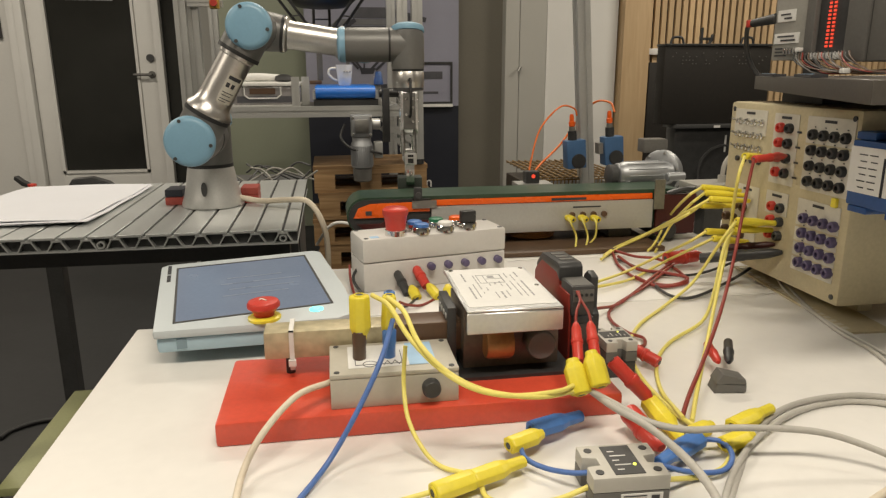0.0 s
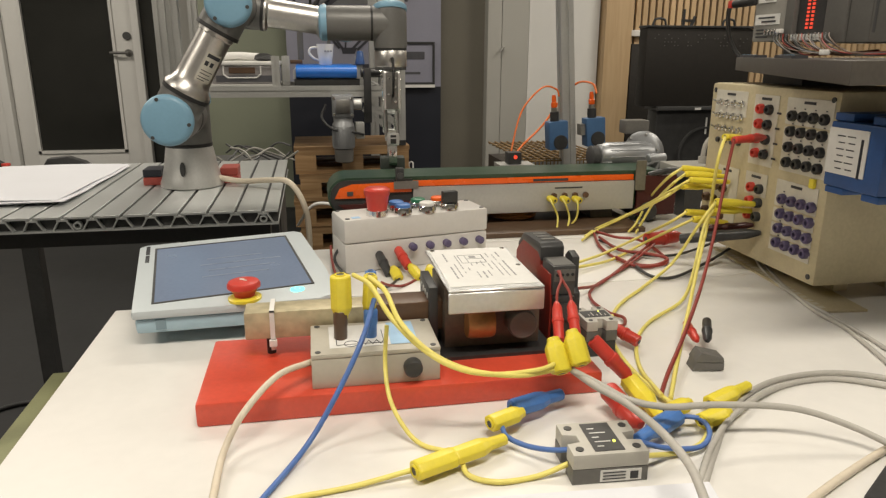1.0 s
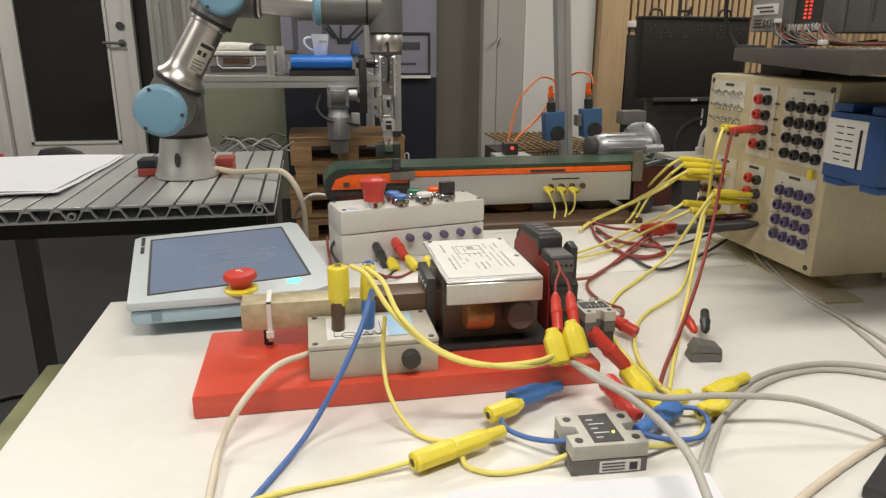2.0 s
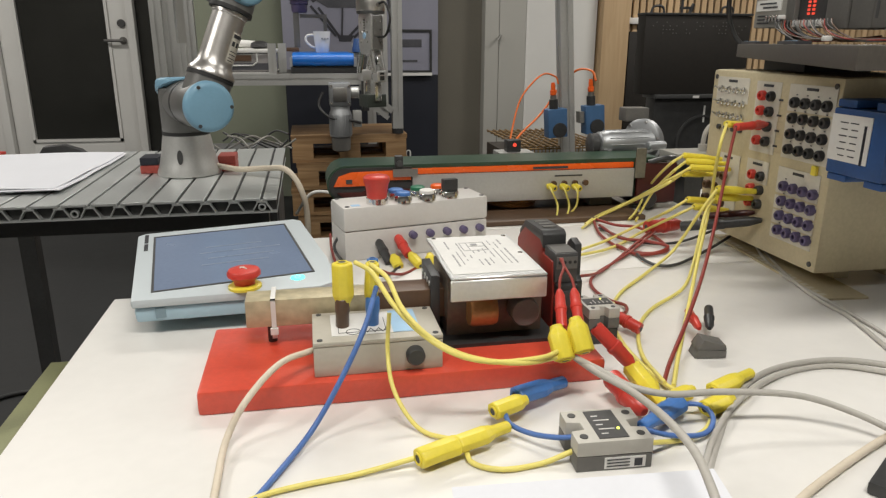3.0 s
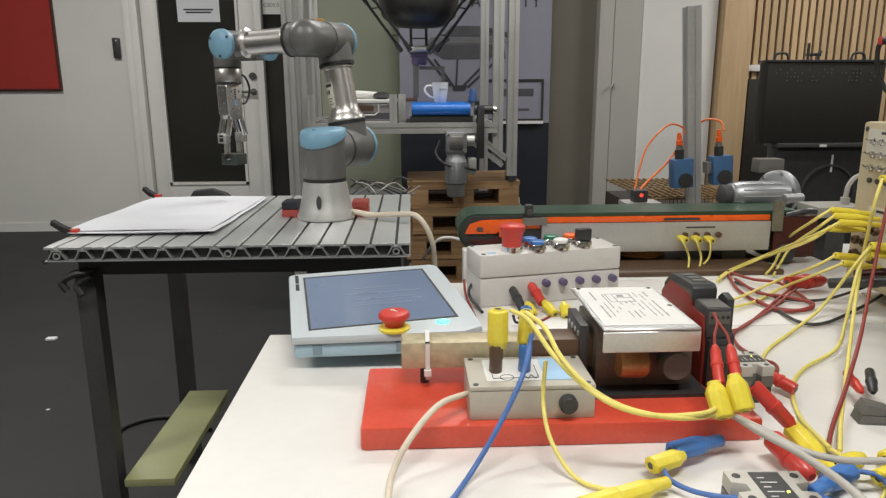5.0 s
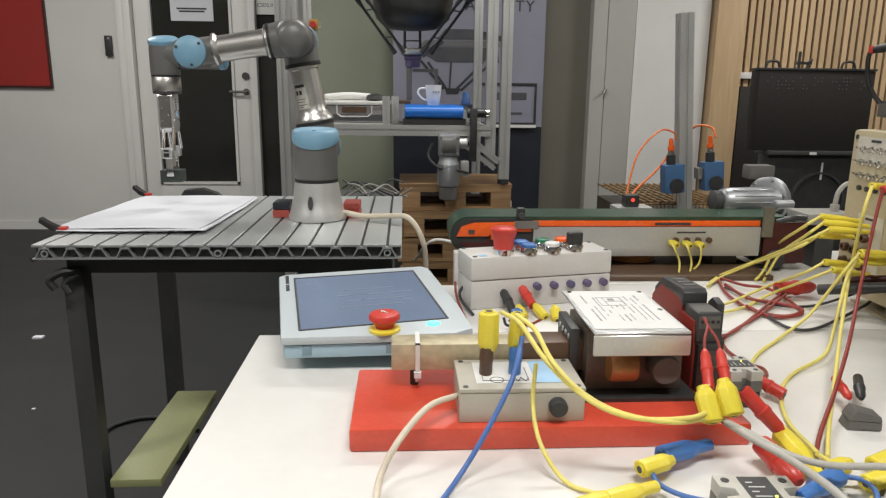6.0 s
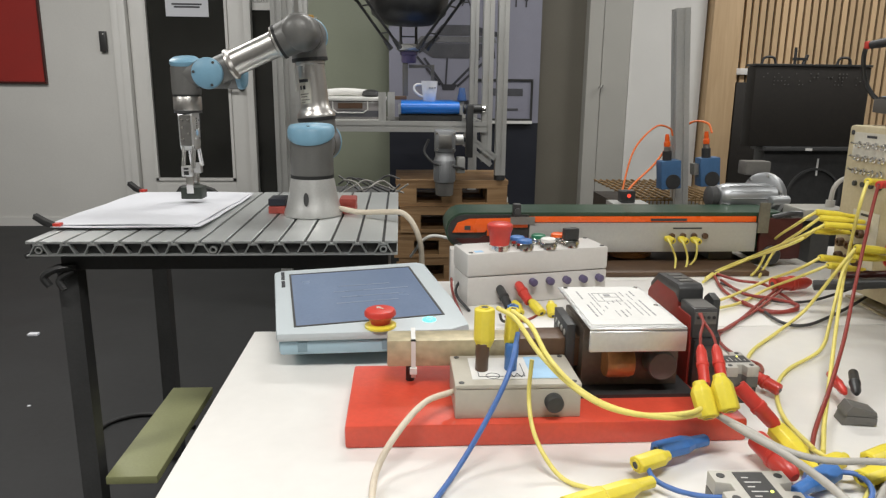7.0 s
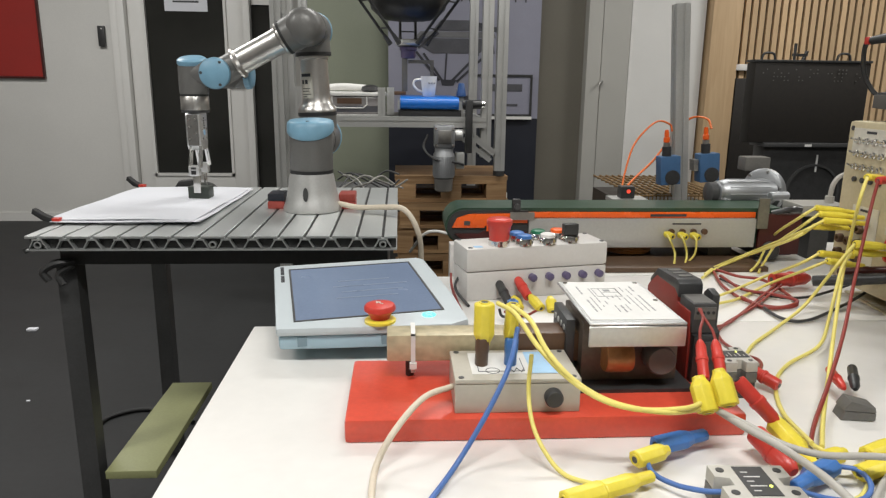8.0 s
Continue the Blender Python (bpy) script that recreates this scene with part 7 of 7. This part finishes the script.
lead([(0.939, 0.647, 0.765), (0.872, 0.594, 0.752), (0.778, 0.528, 0.745), (0.699, 0.476, 0.745), (0.667, 0.49, 0.745), (0.672, 0.563, 0.745), (0.702, 0.614, 0.746)], "black", 0.0026, "black lead curling on the table")
lead([(0.923, 0.659, 0.765), (0.867, 0.641, 0.75), (0.762, 0.593, 0.745), (0.699, 0.618, 0.745), (0.674, 0.714, 0.745)], "black", 0.0024, "black lead curling on the table")
lead([(0.613, 0.835, 0.803), (0.617, 0.825, 0.793), (0.631, 0.83, 0.765), (0.619, 0.8, 0.745)], "yellow_cable", 0.0022, "short yellow lead from the conveyor socket")
plug((0.624, 0.832, 0.799), (0.616, 0.853, 0.802), "yellow", "yellow banana plug in the conveyor panel", 0.008)
lead([(0.641, 0.835, 0.802), (0.645, 0.825, 0.792), (0.656, 0.83, 0.764), (0.645, 0.81, 0.745)], "yellow_cable", 0.0022, "short yellow lead from the conveyor socket")
plug((0.652, 0.832, 0.798), (0.644, 0.853, 0.801), "yellow", "yellow banana plug in the conveyor panel", 0.008)
lead([(0.667, 0.835, 0.801), (0.671, 0.825, 0.791), (0.672, 0.83, 0.763), (0.659, 0.832, 0.745)], "yellow_cable", 0.0022, "short yellow lead from the conveyor socket")
plug((0.678, 0.832, 0.797), (0.67, 0.853, 0.8), "yellow", "yellow banana plug in the conveyor panel", 0.008)
lead([(0.707, 0.002, 0.744), (0.644, -0.019, 0.744), (0.581, -0.046, 0.744), (0.521, -0.075, 0.744), (0.478, -0.099, 0.744)], "cream_cable", 0.0036, "pale flat cable lying on the table")
plug((0.214, 0.012, 0.751), (0.262, 0.032, 0.751), "yellow", "yellow stackable banana plug on the table", 0.01)
plug((0.249, 0.025, 0.752), (0.302, 0.046, 0.752), "yellow", "yellow stackable banana plug on the table", 0.0092)
plug((0.293, 0.067, 0.756), (0.33, 0.084, 0.756), "yellow", "yellow stackable banana plug on the table", 0.0092)
plug((0.321, 0.09, 0.757), (0.38, 0.113, 0.755), "blue", "blue stackable banana plug on the table", 0.0102)
plug((0.476, 0.057, 0.752), (0.415, 0.015, 0.757), "blue", "blue stackable banana plug at the relay", 0.01)
plug((0.496, 0.045, 0.75), (0.534, 0.06, 0.75), "yellow", "yellow stackable banana plug on the table", 0.0092)
plug((0.521, 0.073, 0.752), (0.583, 0.102, 0.752), "yellow", "yellow stackable banana plug on the table", 0.0092)
plug((0.459, 0.125, 0.758), (0.458, 0.053, 0.752), "yellow", "yellow stackable banana plug behind the relay", 0.0109)
plug((0.468, 0.064, 0.752), (0.503, 0.079, 0.752), "yellow", "yellow stackable banana plug behind the relay", 0.0087)
plug((0.422, 0.142, 0.8), (0.459, 0.121, 0.76), "red", "long red banana plug", 0.0085)
plug((0.424, 0.1, 0.762), (0.434, 0.046, 0.752), "red", "long red banana plug", 0.0115)
plug((0.522, 0.232, 0.751), (0.5, 0.263, 0.76), "red", "red banana plug on the table", 0.0083)
plug((0.598, 0.257, 0.76), (0.581, 0.202, 0.76), "red", "small red plug at the clip", 0.0058)
plug((0.622, 0.251, 0.764), (0.593, 0.2, 0.76), "black", "small black plug at the clip", 0.0062)
plug((0.3735, 0.099, 0.786), (0.3705, 0.122, 0.814), "yellow", "yellow stackable banana plug", 0.0104)
plug((0.3925, 0.097, 0.794), (0.389, 0.120, 0.822), "yellow", "yellow stackable banana plug", 0.0100)
plug((0.38, 0.128, 0.807), (0.389, 0.165, 0.835), "red", "red banana plug wired to the relay module", 0.0062)
plug((0.398, 0.128, 0.809), (0.405, 0.165, 0.835), "red", "red banana plug wired to the relay module", 0.0062)
lead([(0.389, 0.165, 0.834), (0.395, 0.18, 0.842), (0.406, 0.2, 0.848), (0.407, 0.214, 0.853)], "red_cable", 0.0016, "thin red wire at the relay terminals")
lead([(0.406, 0.165, 0.834), (0.408, 0.18, 0.841), (0.407, 0.2, 0.848), (0.409, 0.214, 0.853)], "red_cable", 0.0016, "thin red wire at the relay terminals")
plug((0.743, 0.661, 0.757), (0.821, 0.673, 0.757), "red", "red inline coupler on the table", 0.0134)
plug((0.775, 0.530, 0.808), (0.838, 0.486, 0.823), "dark_red", "long dark red plug in the training panel", 0.0068)
plug((0.735, 0.530, 0.793), (0.838, 0.466, 0.815), "black", "long black plug in the training panel", 0.0095)
plug((0.164, 0.186, 0.871), (0.164, 0.186, 0.822), "yellow", "yellow stackable plug standing in the grey box", 0.0105)
plug((0.163, 0.186, 0.835), (0.162, 0.186, 0.802), "brown", "brown plug standing in the grey box", 0.0088)
plug((0.195, 0.19, 0.868), (0.192, 0.19, 0.823), "yellow", "yellow stackable plug standing in the grey box", 0.0088)
plug((0.196, 0.2, 0.869), (0.196, 0.2, 0.857), "blue", "blue plug top beside the yellow plug", 0.0058)
plug((0.194, 0.186, 0.833), (0.193, 0.186, 0.802), "blue", "blue plug standing in the grey box", 0.0085)
plug((0.255, 0.57, 0.743), (0.24, 0.618, 0.772), "black", "black plug in the push-button box", 0.0081)
plug((0.287, 0.578, 0.753), (0.273, 0.624, 0.775), "red", "red plug in the push-button box", 0.0088)
plug((0.267, 0.55, 0.743), (0.261, 0.575, 0.755), "yellow", "yellow plug tip at the push-button box", 0.0084)
plug((0.301, 0.545, 0.745), (0.289, 0.577, 0.756), "yellow", "yellow plug tip at the push-button box", 0.0084)
plug((0.318, 0.535, 0.744), (0.318, 0.56, 0.759), "yellow", "yellow plug tip at the push-button box", 0.0084)
lead([(0.268, 0.56, 0.741), (0.25, 0.52, 0.743), (0.232, 0.5, 0.748), (0.227, 0.5, 0.76)], "black", 0.0022, "black lead at the push-button box")
lead([(0.305, 0.56, 0.741), (0.272, 0.52, 0.742), (0.248, 0.5, 0.75), (0.233, 0.48, 0.762)], "red_cable", 0.0022, "red lead at the push-button box")
lead([(0.178, 0.649, 0.77), (0.17, 0.633, 0.76), (0.173, 0.616, 0.75), (0.187, 0.568, 0.743)], "black", 0.0025, "black lead beside the push-button box")
lead([(0.165, 0.669, 0.77), (0.165, 0.651, 0.755), (0.167, 0.602, 0.75), (0.173, 0.547, 0.743)], "red_cable", 0.0022, "red lead beside the push-button box")
plug((0.762, 0.59, 0.901), (0.834, 0.588, 0.893), "yellow", "yellow banana plug in the training panel", 0.0065)
plug((0.762, 0.579, 0.893), (0.834, 0.57, 0.888), "yellow", "yellow banana plug in the training panel", 0.0065)
plug((0.762, 0.563, 0.885), (0.834, 0.56, 0.88), "yellow", "yellow banana plug in the training panel", 0.0065)
plug((0.762, 0.588, 0.87), (0.834, 0.602, 0.864), "yellow", "yellow banana plug in the training panel", 0.0065)
plug((0.762, 0.563, 0.83), (0.834, 0.579, 0.82), "yellow", "yellow banana plug in the training panel", 0.0068)
plug((0.762, 0.54, 0.823), (0.834, 0.553, 0.811), "yellow", "yellow banana plug in the training panel", 0.0068)
plug((0.762, 0.48, 0.865), (0.834, 0.483, 0.858), "yellow", "yellow banana plug in the training panel", 0.0075)
plug((0.762, 0.484, 0.852), (0.834, 0.492, 0.845), "yellow", "yellow banana plug in the training panel", 0.0072)
plug((0.762, 0.475, 0.967), (0.834, 0.52, 0.958), "yellow", "yellow banana plug in the training panel", 0.0065)
plug((0.762, 0.451, 0.965), (0.834, 0.479, 0.965), "red", "red banana plug in the training panel", 0.0065)


motions()
